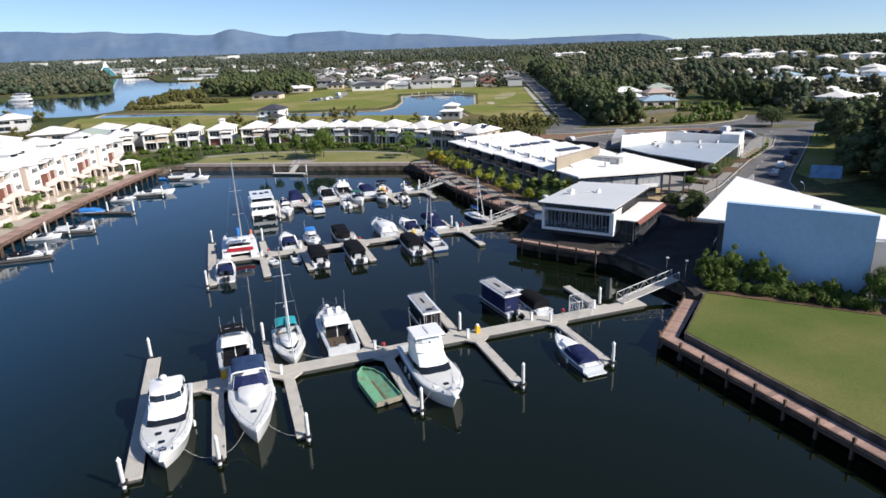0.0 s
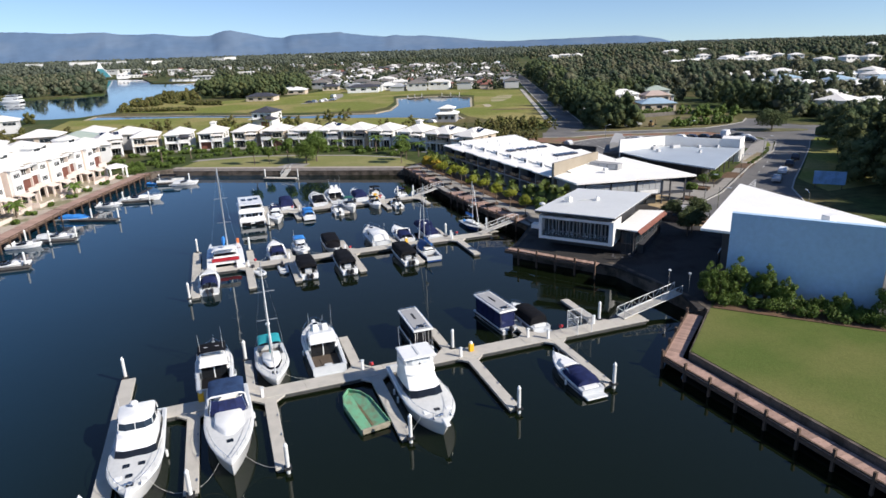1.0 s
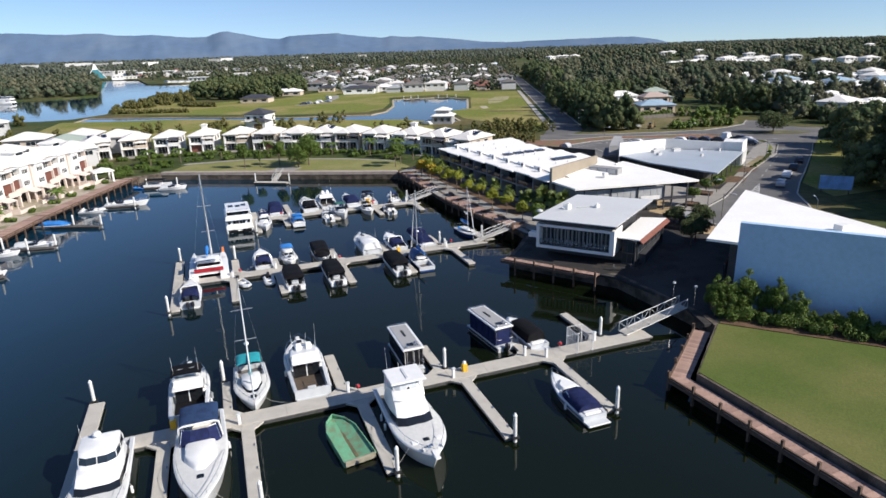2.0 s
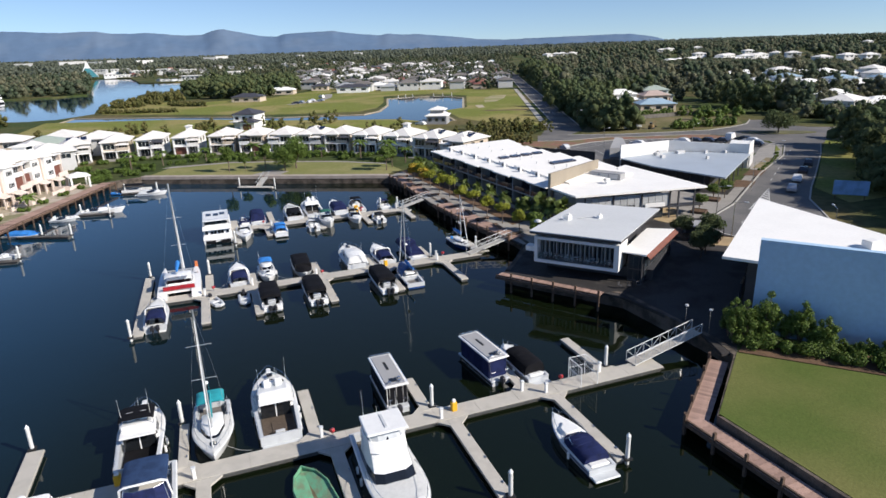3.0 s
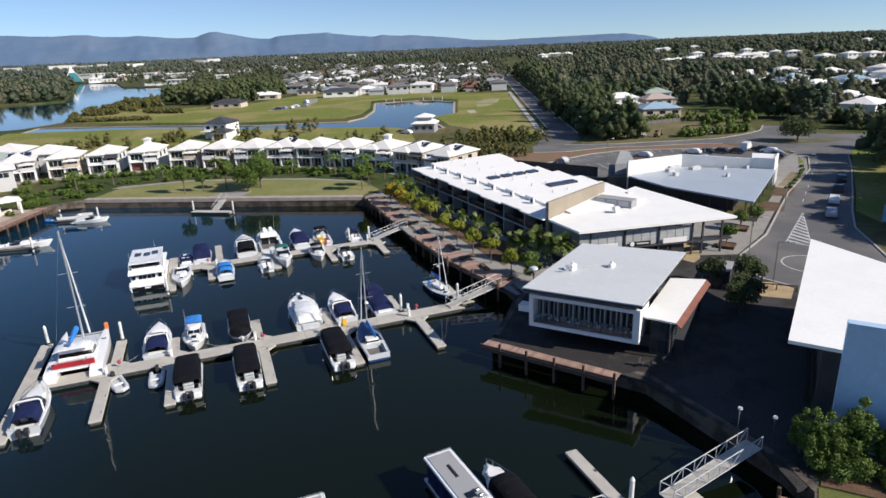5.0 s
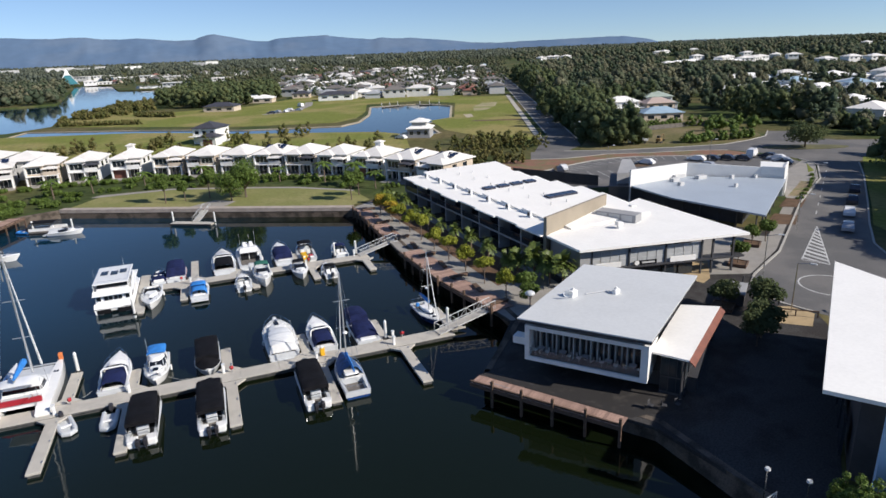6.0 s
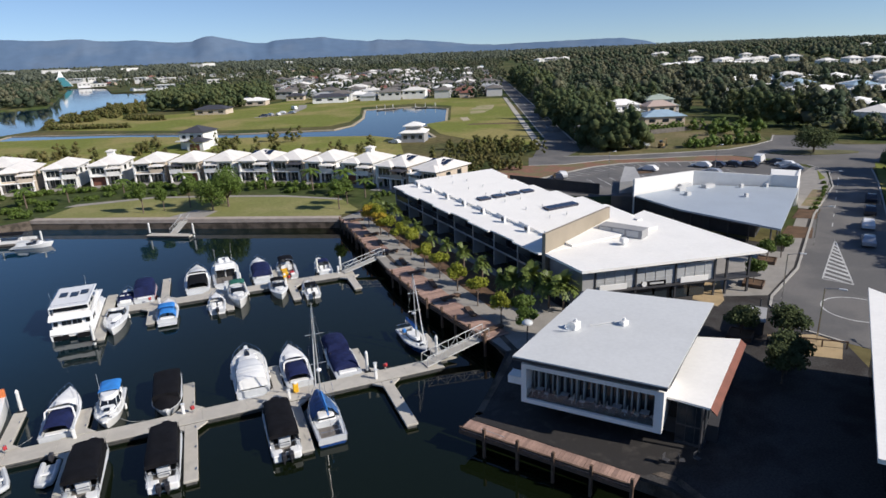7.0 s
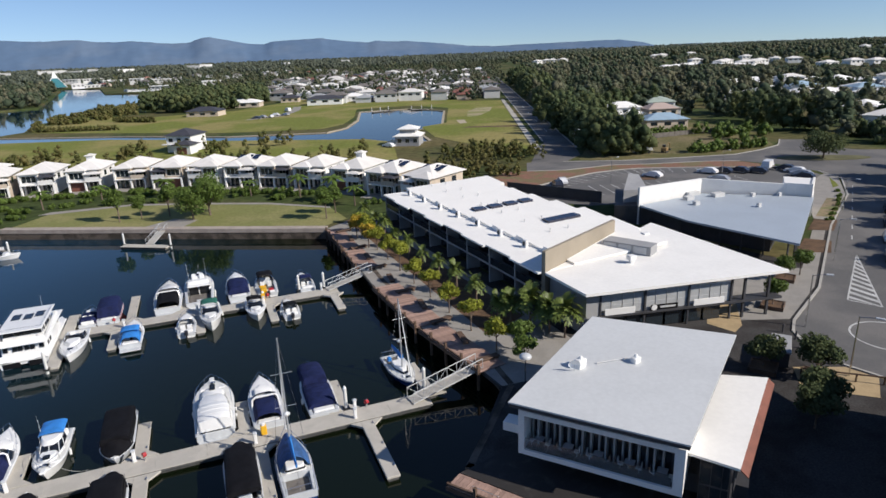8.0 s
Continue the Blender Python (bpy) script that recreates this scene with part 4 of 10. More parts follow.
def house_boat(label, L, B, wall, high):
    """A flat-roofed pontoon houseboat."""
    ob = boat(label, "houseboat", name="house_boat")
    for sx in (-1, 1):
        part("float", Geo().loft([[(sx * (B / 2 - 0.4) + 0.38 * math.cos(a) * f, y, 0.12 + 0.38 * math.sin(a) * f) for a in [2 * math.pi * i / 8 for i in range(8)]] for y, f in ((-L / 2, 0.9), (-L / 2 + 0.2, 1), (L / 2 - 0.6, 1), (L / 2, 0.4))], True, True), GEL_GREY, ob, smooth=True)
    part("deck", Geo().slab(-B / 2, -L / 2, 0.42, B / 2, L / 2, 0.58, 0.04), GEL_GREY, ob)
    y0, y1 = -L / 2 + 0.7, L / 2 - 0.7
    cabin = part("cabin", Geo().box(-B / 2 + 0.08, y0, 0.58, B / 2 - 0.08, y1, 0.58 + high), wall, ob)
    for k in range(5):
        y = y0 + (y1 - y0) * k / 4
        for sx in (-1, 1):
            part("side_post", Geo().tube((sx * (B / 2 - 0.05), y, 0.58), (sx * (B / 2 - 0.05), y, 0.58 + high), 0.028, n=5), wall, ob)
        if k < 4 and wall is BLACKC:
            for sx in (-1, 1):
                x = sx * (B / 2 - 0.08)
                part("window", Geo().box(min(x, x + sx * 0.02), y + 0.15, 1.3, max(x, x + sx * 0.02), y + (y1 - y0) / 4 - 0.15, 0.58 + high - 0.3), TINT, cabin)
    if wall is NAVY:
        part("end_curtain", Geo().slab(-B / 2 + 0.1, y0 - 0.08, 0.6, B / 2 - 0.1, y0, 0.55 + high, 0.02), NAVY, cabin, "laced navy end curtain")
    else:
        part("door_post", Geo().box(-B * 0.45, y0 - 0.04, 0.62, -B * 0.41, y0, 0.5 + high), GELCOAT, cabin)
    part("sliding_door", Geo().box(-B * 0.30, y0 - 0.03, 0.62, B * 0.30, y0, 0.58 + high - 0.2), BLACKC, cabin)
    part("door_frame", Geo().box(-0.05, y0 - 0.05, 0.62, 0.05, y0 - 0.03, 0.58 + high - 0.2).box(-B * 0.33, y0 - 0.05, 0.62, -B * 0.29, y0 - 0.0, 0.58 + high - 0.2).box(B * 0.29, y0 - 0.05, 0.62, B * 0.33, y0, 0.58 + high - 0.2), STEEL, cabin)
    z = 0.58 + high
    roof = part("roof", Geo().slab(-B / 2 - 0.12, -L / 2 + 0.35, z, B / 2 + 0.12, L / 2 - 0.3, z + 0.14, 0.05), GELCOAT, ob, "flat white roof with a raised rim")
    part("roof_panel", Geo().slab(-B / 2 + 0.10, -L / 2 + 0.55, z + 0.144, B / 2 - 0.15, L / 2 - 0.6, z + 0.20, 0.02), GREYW, roof, "grey roof panel")
    part("roof_rail", Geo().pipe([(-B / 2, -L / 2 + 0.5, z + 0.35), (B / 2, -L / 2 + 0.5, z + 0.35), (B / 2, L / 2 - 0.5, z + 0.35), (-B / 2, L / 2 - 0.5, z + 0.35), (-B / 2, -L / 2 + 0.5, z + 0.35)], 0.022, 4), STEEL, roof)
    part("roof_slot", Geo().slab(-0.12, -L * 0.02, z + 0.2, 0.12, L * 0.20, z + 0.25, 0.02), RUBBER, roof, "dark strip along the roof")
    part("roof_hatch", Geo().slab(-0.45, -L * 0.36, z + 0.2, 0.25, -L * 0.27, z + 0.27, 0.03), TINT, roof)
    for x, y in ((-0.55, -L * 0.39), (0.45, -L * 0.38), (0.5, -L * 0.30)):
        part("roof_fitting", Geo().slab(x - 0.14, y - 0.12, z + 0.2, x + 0.14, y + 0.12, z + 0.42, 0.03), STEEL, roof)
    part("skirt", Geo().box(-B / 2 - 0.01, -L / 2 + 0.1, 0.16, -B / 2 + 0.02, L / 2 - 0.5, 0.42).box(B / 2 - 0.02, -L / 2 + 0.1, 0.16, B / 2 + 0.01, L / 2 - 0.5, 0.42), RUBBER, ob, "dark skirt over the floats")
    for sx in (-1, 1):
        part("post", Geo().tube((sx * (B / 2 - 0.06), -L / 2 + 0.45, 0.58), (sx * (B / 2 - 0.06), -L / 2 + 0.45, z), 0.03, n=5), STEEL, ob)
    part("stern_rail", Geo().pipe([(-B / 2 + 0.06, -L / 2 + 0.1, 1.45), (-0.5, -L / 2 + 0.1, 1.45)], 0.025, 4).pipe([(B / 2 - 0.06, -L / 2 + 0.1, 1.45), (0.5, -L / 2 + 0.1, 1.45)], 0.025, 4).tube((-B / 2 + 0.06, -L / 2 + 0.1, 0.58), (-B / 2 + 0.06, -L / 2 + 0.1, 1.45), 0.025, n=4).tube((B / 2 - 0.06, -L / 2 + 0.1, 0.58), (B / 2 - 0.06, -L / 2 + 0.1, 1.45), 0.025, n=4), STEEL, ob)
    outboards(ob, L, 1, 0.5)
    return ob


def tour_boat(label, L=13.0, B=5.4):
    """A white catamaran tour boat of three decks."""
    ob = boat(label, "tour boat", name="tour_boat")
    for sx in (-1, 1):
        part("hull", Geo().loft([[(sx * (B / 2 - 0.75) - 0.7 * f, y, 1.15), (sx * (B / 2 - 0.75) - 0.6 * f, y, 0.1), (sx * (B / 2 - 0.75), y, -0.4), (sx * (B / 2 - 0.75) + 0.6 * f, y, 0.1), (sx * (B / 2 - 0.75) + 0.7 * f, y, 1.15)] for y, f in ((-L / 2, 1), (0, 1), (L * 0.3, 0.9), (L * 0.45, 0.5), (L / 2, 0.1))], True, True), GELCOAT, ob, smooth=True)
    part("main_deck", Geo().slab(-B / 2, -L / 2, 1.0, B / 2, L * 0.42, 1.2, 0.06), GELCOAT, ob)
    part("bridge_deck", Geo().slab(-B * 0.36, -L / 2 + 0.15, 0.45, B * 0.36, L * 0.38, 1.0, 0.05), GELCOAT, ob)
    part("stern_apron", Geo().loft([[(-B * 0.50, -L * 0.50, 0.95), (B * 0.50, -L * 0.50, 0.95)], [(-B * 0.48, -L * 0.47, 2.05), (B * 0.48, -L * 0.47, 2.05)]], False), GELCOAT, ob, "sloping white stern apron")
    # solid black blocks stand for the shade in the gap between the hulls
    for x in (-B * 0.26, B * 0.26):
        part("hull_tunnel", Geo().box(x - B * 0.17, -L * 0.503, 0.05, x + B * 0.17, -L * 0.46, 0.92), BLACKC, ob, "black block standing for the shaded gap between the hulls")
    deckhouse(ob, -L * 0.42, L * 0.36, B * 0.95, B * 0.78, 1.2, 3.35, 1.2, 0.25, 0.08, None, "saloon")
    for k in range(8):
        y = -L * 0.38 + k * L * 0.085
        x = B * (0.468 - 0.075 * max(0.0, (k - 1) / 7)) - 0.03
        for sx in (-1, 1):
            part("cabin_window", Geo().box(sx * x - 0.05, y, 2.2, sx * x + 0.05, y + L * 0.058, 2.9), TINT, ob)
    for x in (-1.95, -0.95, -0.35, 0.35, 0.95, 1.95):
        part("stern_window", Geo().box(x - 0.25, -L * 0.422, 2.25, x + 0.25, -L * 0.408, 2.95), TINT, ob)
    part("upper_deck", Geo().slab(-B / 2, -L * 0.46, 3.36, B / 2, L * 0.34, 3.52, 0.06), GELCOAT, ob)
    part("upper_bulwark", Geo().loft([[(-B * 0.49, -L * 0.455, 3.52), (B * 0.49, -L * 0.455, 3.52)], [(-B * 0.47, -L * 0.43, 4.35), (B * 0.47, -L * 0.43, 4.35)]], False), GELCOAT, ob, "sloping white bulwark round the upper deck")
    for sx in (-1, 1):
        part("side_bulwark", Geo().loft([[(sx * B * 0.49, -L * 0.455, 3.52), (sx * B * 0.42, L * 0.28, 3.52)], [(sx * B * 0.47, -L * 0.43, 4.35), (sx * B * 0.40, L * 0.22, 4.35)]], False), GELCOAT, ob)
    deckhouse(ob, -L * 0.36, L * 0.20, B * 0.84, B * 0.66, 3.52, 5.5, 1.0, 0.2, 0.06, (0.46, 0.86), "wheelhouse", bars=True)
    for x in (-1.6, -0.55, 0.55, 1.6):
        part("stern_window", Geo().box(x - 0.42, -L * 0.362, 4.42, x + 0.42, -L * 0.340, 5.2), TINT, ob)
    roof_ = part("roof_deck", Geo().slab(-B * 0.45, -L * 0.43, 5.52, B * 0.45, L * 0.19, 5.64, 0.06), GELCOAT, ob)
    for x, y in ((-1.3, -L * 0.06), (0.1, -L * 0.08), (1.3, -L * 0.04)):
        part("solar_panel", Geo().slab(x - 0.5, y - 0.9, 5.66, x + 0.5, y + 0.9, 5.72, 0.02), TINT, roof_)
    for y in (-L * 0.42, -L * 0.30):
        for sx in (-1, 1):
            part("post", Geo().tube((sx * B * 0.44, y, 4.3), (sx * B * 0.44, y, 5.52), 0.05, n=6), GELCOAT, ob)
    part("rail", Geo().pipe([(-B * 0.43, L * 0.1, 6.0), (-B * 0.43, -L * 0.41, 6.0), (B * 0.43, -L * 0.41, 6.0), (B * 0.43, L * 0.1, 6.0)], 0.02, 5), STEEL, roof_)
    antennas(ob, [(1.2, L * 0.12, 5.64, 2.4), (-B * 0.40, -L * 0.30, 5.64, 2.2)])
    return ob


def dinghy(label, L=3.4, B=1.6, tube=GEL_GREY, engine=True):
    ob = boat(label, "dinghy", name="dinghy")
    r = 0.22
    path = [(-B / 2 + r, -L / 2), (-B / 2 + r, L * 0.15), (-B * 0.3, L * 0.36), (0, L / 2 - r), (B * 0.3, L * 0.36), (B / 2 - r, L * 0.15), (B / 2 - r, -L / 2)]
    part("tube", Geo().pipe([(x, y, 0.25) for x, y in path], r, 8), tube, ob, smooth=True)
    part("floor", Geo().slab(-B / 2 + r, -L / 2 + 0.1, 0.08, B / 2 - r, L * 0.3, 0.16, 0.03), GEL_GREY, ob)
    part("thwart", Geo().slab(-B / 2 + 0.3, -0.15, 0.3, B / 2 - 0.3, 0.15, 0.42, 0.03), GELCOAT, ob)
    if engine:
        outboards(ob, L, 1, 0.4)
    return ob


def place_boat(ob, x, y, bow_rz):
    put(ob, x, y, 0, bow_rz)


NORTH, SOUTH = 0, 180
# first pontoon
SLATE = mat("slate_blue_canvas", (0.028, 0.055, 0.125), 0.8, vary=0.25, scale=1.6, fine=25, bump=0.02, gloss=0.2)
CURT = mat("clear_curtain", (0.55, 0.57, 0.58), 0.15, vary=0.1, scale=2)
place_boat(sedan_cruiser("white flush-deck cruiser with enclosed bridge and radar dome", 12.6, 4.0, F=1.35, bars=False, hard=True, hi=1.05, span=(-0.33, 0.10), rake=1.3, band=(0.12, 0.50), wide=(0.88, 0.80), trunk=False, hatch=((0.68, 0.55), (0.68, -0.55), (0.80, 0.2), (0.90, 0.0))), -27.3, -47.3, SOUTH)
place_boat(express_cruiser("white sports cruiser with a navy bimini and navy windscreen cover", 13.4, 4.0, F=1.5, bimini=SLATE, screen=1.15, glass=NAVY, at=0.36, lift=1.35), -20.1, -46.3, SOUTH)
place_boat(sedan_cruiser("white cruiser with dark cockpit and black canvas top", 9.2, 3.6, aft=BLACKC, fly=True, hi=0.9, tall=0.4, top=1.15, span=(-0.12, 0.28), cockpit=0.40, sole=BLACKC), -21.2, -34.5, NORTH)
place_boat(sail_boat("white sailing yacht with teal canvas covers", 9.0, 3.3, cover=TEALC, bimini=TEALC, mast=11.3), -15.5, -35.5, SOUTH)
place_boat(sedan_cruiser("white open-flybridge cruiser with its stern to the pontoon", 10.6, 3.8, fly=True, hi=1.05, span=(-0.13, 0.27), cockpit=0.38, tall=0.45, sole=TEAKD), -10.1, -33.8, NORTH)
place_boat(sedan_cruiser("tall white flybridge game boat with black wraparound windscreen", 12.6, 4.2, fly=True, aft=GELCOAT, F=1.45, bars=False, hi=1.6, top=1.55, span=(-0.26, 0.12), rake=2.0, band=(0.04, 0.42), wide=(0.84, 0.74), trunk=False, curtain=CURT, tall=0.75, hatch=((0.80, 0.0),)), -2.9, -47.9, SOUTH)
place_boat(house_boat("black-sided houseboat with flat white-rimmed roof", 6.9, 2.05, BLACKC, high=2.0), 0.4, -35.0, NORTH)
place_boat(house_boat("houseboat with navy side curtains and flat white-rimmed roof", 7.0, 2.1, NAVY, high=2.0), 10.65, -34.1, 6)
place_boat(express_cruiser("white runabout under a full black canvas canopy", 7.2, 2.5, F=0.85, enclosed=BLACKC, tall=0.95, arch=False, at=0.68, glass=BLACKC, screen=0.5), 14.3, -35.2, 3)
place_boat(express_cruiser("white bowrider with navy cockpit cover and blue stripe", 7.6, 2.6, F=0.9, enclosed=NAVY, tall=0.5, glass=NAVY, screen=0.5, arch=False, stripe=HULLBLUE), 12.3, -49.0, NORTH)
# second pontoon
place_boat(catamaran("white sailing catamaran with blue sail cover and red stern strip"), -19.1, 4.2, NORTH)
place_boat(express_cruiser("white sports boat with navy cover and outboards", 8.2, 2.8, cover=NAVY, engines=2), -21.6, -6.3, NORTH)
place_boat(express_cruiser("white sports cruiser with navy cockpit cover", 8.5, 2.9, F=1.0, cover=NAVY, screen=0.6), -11.2, 4.7, NORTH)
place_boat(sedan_cruiser("small white fishing boat with bright blue top", 6.8, 2.4, F=0.85, aft=BLUEC, hi=0.95, arch=False), -7.2, 4.0, SOUTH)
place_boat(covered_boat("centre console boat under a black cover", 8.2, 2.7), -7.8, -5.8, NORTH)
place_boat(covered_boat("boat under a black cover with raised top", 7.8, 2.6, F=0.8, peak=1.15, engines=0), -2.1, 4.2, SOUTH)
place_boat(covered_boat("long boat under a black cover with twin outboards", 9.0, 2.6), -2.0, -6.0, NORTH)
place_boat(sedan_cruiser("white sports cruiser with enclosed white cockpit canvas", 9.2, 3.5, F=1.1, enclosed=GELCOAT, arch=False, hi=0.8), 5.8, 5.5, NORTH)
place_boat(express_cruiser("white cruiser with navy covers either side of its arch", 8.4, 2.9, F=1.0, cover=NAVY, glass=NAVY, screen=0.6), 10.3, 4.8, NORTH)
navy_boat = express_cruiser("boat under a full navy cover in two raised parts", 9.2, 2.9, F=0.85, enclosed=NAVY, tall=0.42, arch=False, at=0.55, glass=NAVY, screen=0.4)
canvas_box(navy_boat, 0.1, 4.1, 2.45, 0.85, 2.1, NAVY, "forward_cover", "raised forward cover of navy canvas", slope=0.55)
place_boat(navy_boat, 15.2, 5.0, NORTH)
place_boat(covered_boat("long boat under a black cover on its finger berth", 9.0, 2.6), 7.5, -6.0, NORTH)
place_boat(sail_boat("blue sailing yacht with blue sail cover", 8.0, 2.7, hull=HULLBLUE, cover=BLUEC, mast=10.6, tent=mat("faded_blue_canvas", (0.04, 0.12, 0.30), 0.75, vary=0.4, scale=1.2, fine=12, bump=0.03)), 11.4, -6.0, NORTH)
small_yacht = sail_boat("small blue-hulled sailing yacht with cluttered white deck", 7.0, 2.4, F=0.68, hull=HULLBLUE, cover=BLUEC, mast=8.0)
for x, y, a, b, h in ((-0.5, -1.9, 0.35, 0.5, 0.25), (0.45, -2.3, 0.4, 0.4, 0.3), (0.1, -1.5, 0.6, 0.3, 0.2), (-0.3, 1.6, 0.4, 0.35, 0.15), (0.3, 1.9, 0.35, 0.5, 0.18)):
    part("deck_gear", Geo().slab(x - a / 2, y - b / 2, 0.62, x + a / 2, y + b / 2, 0.72 + h, 0.05), GELCOAT if h < 0.28 else BLUEC, small_yacht)
part("pushpit", Geo().pipe([(-0.9, -2.4, 0.7), (-0.85, -3.2, 1.25), (0.85, -3.2, 1.25), (0.9, -2.4, 0.7)], 0.025, 5), STEEL, small_yacht)
place_boat(small_yacht, 24.0, 5.3, 182)
place_boat(dinghy("grey inflatable dinghy with outboard"), -14.6, -4.0, 200)
place_boat(dinghy("pale grey inflatable dinghy"), -11.0, -4.6, 180)
# third pontoon
tour = tour_boat("three-deck white catamaran tour boat")
tour.matrix_basis = pose(-13.5, 31.0, 0) @ Matrix.Diagonal((0.90, 0.95, 0.70, 1))
place_boat(express_cruiser("white open sports boat, bow out", 8.4, 2.7, F=0.9, screen=0.55, arch=False, at=0.36), -9.0, 27.2, SOUTH)
place_boat(express_cruiser("red-hulled runabout under a tall navy canopy", 7.6, 2.9, F=0.95, enclosed=NAVY, tall=1.3, arch=False, at=0.66, hull=HULLRED), -6.0, 37.0, NORTH)
place_boat(express_cruiser("small dark blue boat under a navy cover", 5.6, 2.2, F=0.6, enclosed=NAVY, tall=0.45, arch=False, at=0.6, hull=HULLBLUE, screen=0.35), -8.4, 36.0, NORTH)
place_boat(express_cruiser("white runabout with bright blue canopy and cover", 7.0, 2.6, F=0.85, cover=BLUEC, bimini=BLUEC, lift=0.95, arch=False), -2.8, 27.6, NORTH)
place_boat(express_cruiser("white sports cruiser with dark glazed roof and wide stern platform", 10.2, 3.5, F=1.1, cover=BLACKC, screen=0.6, at=0.55), 1.0, 38.6, NORTH)
place_boat(sedan_cruiser("white open-flybridge cruiser with rails and open cockpit", 11.2, 3.8, F=1.15, fly=True, hi=0.85, tall=0.35, span=(-0.10, 0.26), cockpit=0.40, sole=SOLE), 5.0, 39.4, NORTH)
place_boat(express_cruiser("white cruiser with full navy canvas beside the finger", 9.6, 3.1, F=0.95, enclosed=NAVY, tall=0.75, arch=False, at=0.56, glass=NAVY), 10.1, 38.8, NORTH)
work_boat = express_cruiser("dark-topped fishing boat with yellow stern locker and red fuel tank", 8.4, 2.8, F=0.8, bimini=BLACKC, lift=1.5, at=0.62, arch=False, engines=1)
part("stern_locker", Geo().slab(-0.95, -4.0, 0.40, -0.15, -2.5, 1.15, 0.05), YELLOWP, work_boat, "bright yellow stern locker")
part("locker_rim", Geo().box(-1.0, -2.5, 1.0, -0.1, -2.42, 1.25), YELLOWP, work_boat)
part("fuel_tank", Geo().slab(0.1, -3.7, 0.40, 0.8, -2.9, 0.95, 0.08), REDP, work_boat, "red fuel tank")
part("wheelhouse_post", Geo().box(-0.06, 0.6, 0.5, 0.06, 0.72, 2.4), BLACKC, work_boat)
part("console", Geo().slab(-0.7, 0.2, 0.40, 0.7, 0.9, 1.3, 0.06), GEL_GREY, work_boat)
place_boat(work_boat, 13.9, 38.0, NORTH)
place_boat(express_cruiser("small white runabout with open cockpit", 6.0, 2.2, F=0.75, screen=0.5, arch=False, engines=1), 3.3, 27.7, NORTH)
place_boat(express_cruiser("white runabout with green canopy", 7.6, 2.6, bimini=GREENC), 6.2, 28.6, SOUTH)
place_boat(express_cruiser("small white bowrider with black bimini", 6.4, 2.4, F=0.85, arch=False, bimini=BLACKC, lift=1.0), 11.7, 28.8, SOUTH)
place_boat(express_cruiser("small grey open fishing boat", 5.6, 2.2, F=0.7, screen=0.5, arch=False, bimini=BLACKC, lift=0.9, engines=1), 15.8, 27.2, NORTH)
place_boat(express_cruiser("small white runabout by the gangway", 6.4, 2.3, F=0.8, screen=0.5, arch=False, bimini=NAVY, lift=1.0), 19.2, 36.2, NORTH)

# sunken-sided green work barge
barge = thing("work_barge", "faded green open work punt with pointed bow and rusty bilge", "barge", "moored boats")
RIM = [(0.0, 3.7), (-0.85, 2.7), (-1.3, 1.2), (-1.35, -3.4), (1.35, -3.4), (1.3, 1.2), (0.85, 2.7)]
for k in range(7):
    a, b = Vector((*RIM[k], 0)), Vector((*RIM[(k + 1) % 7], 0))
    nn = Vector((-(b - a).y, (b - a).x, 0)).normalized() * 0.05
    q = [a - nn, b - nn, b + nn, a + nn]
    part("side", Geo().add([p + Vector((0, 0, 0.0)) for p in q] + [p + Vector((0, 0, 0.5)) for p in q], [(3, 2, 1, 0), (4, 5, 6, 7), (0, 1, 5, 4), (1, 2, 6, 5), (2, 3, 7, 6), (3, 0, 4, 7)]), BARGE, barge)
    part("gunwale", Geo().tube(a + Vector((0, 0, 0.5)), b + Vector((0, 0, 0.5)), 0.07, n=6), BARGE, barge)
for sx in (-1, 1):
    part("bottom_plate", Geo().add([(0, -3.3, 0.08), (0, 3.5, 0.20), (sx * 0.8, 2.6, 0.36), (sx * 1.25, 1.2, 0.38), (sx * 1.3, -3.3, 0.36)], [(0, 1, 2, 3, 4) if sx < 0 else (4, 3, 2, 1, 0)]), BARGE, barge)
part("keel_strip", Geo().box(-0.12, -3.3, 0.09, 0.12, 3.0, 0.17), mat("rusty_bilge", (0.16, 0.13, 0.07), 0.8, vary=0.3, scale=2), barge, "rust-brown bilge strip")
part("stern_plate", Geo().slab(-1.3, -3.6, 0.1, 1.3, -3.42, 0.56, 0.03), mat("weathered_stern_board", (0.30, 0.27, 0.20), 0.8, vary=0.25, scale=2), barge)
put(barge, -8.6, -46.9, 0, 8)


# ---- pontoons ----
def pile_at(parent, x, y, top=2.55):
    p = part("mooring_post", Geo().tube((x, y, -2), (x, y, top), 0.17, n=10), PILE, parent, "white sleeved mooring post", True)
    part("cap", Geo().tube((x, y, top), (x, y, top + 0.28), 0.19, 0.02, 10), GELCOAT, p)
    part("collar", Geo().box(x - 0.3, y - 0.3, 0.42, x + 0.3, y + 0.3, 0.60), RUBBER, p)


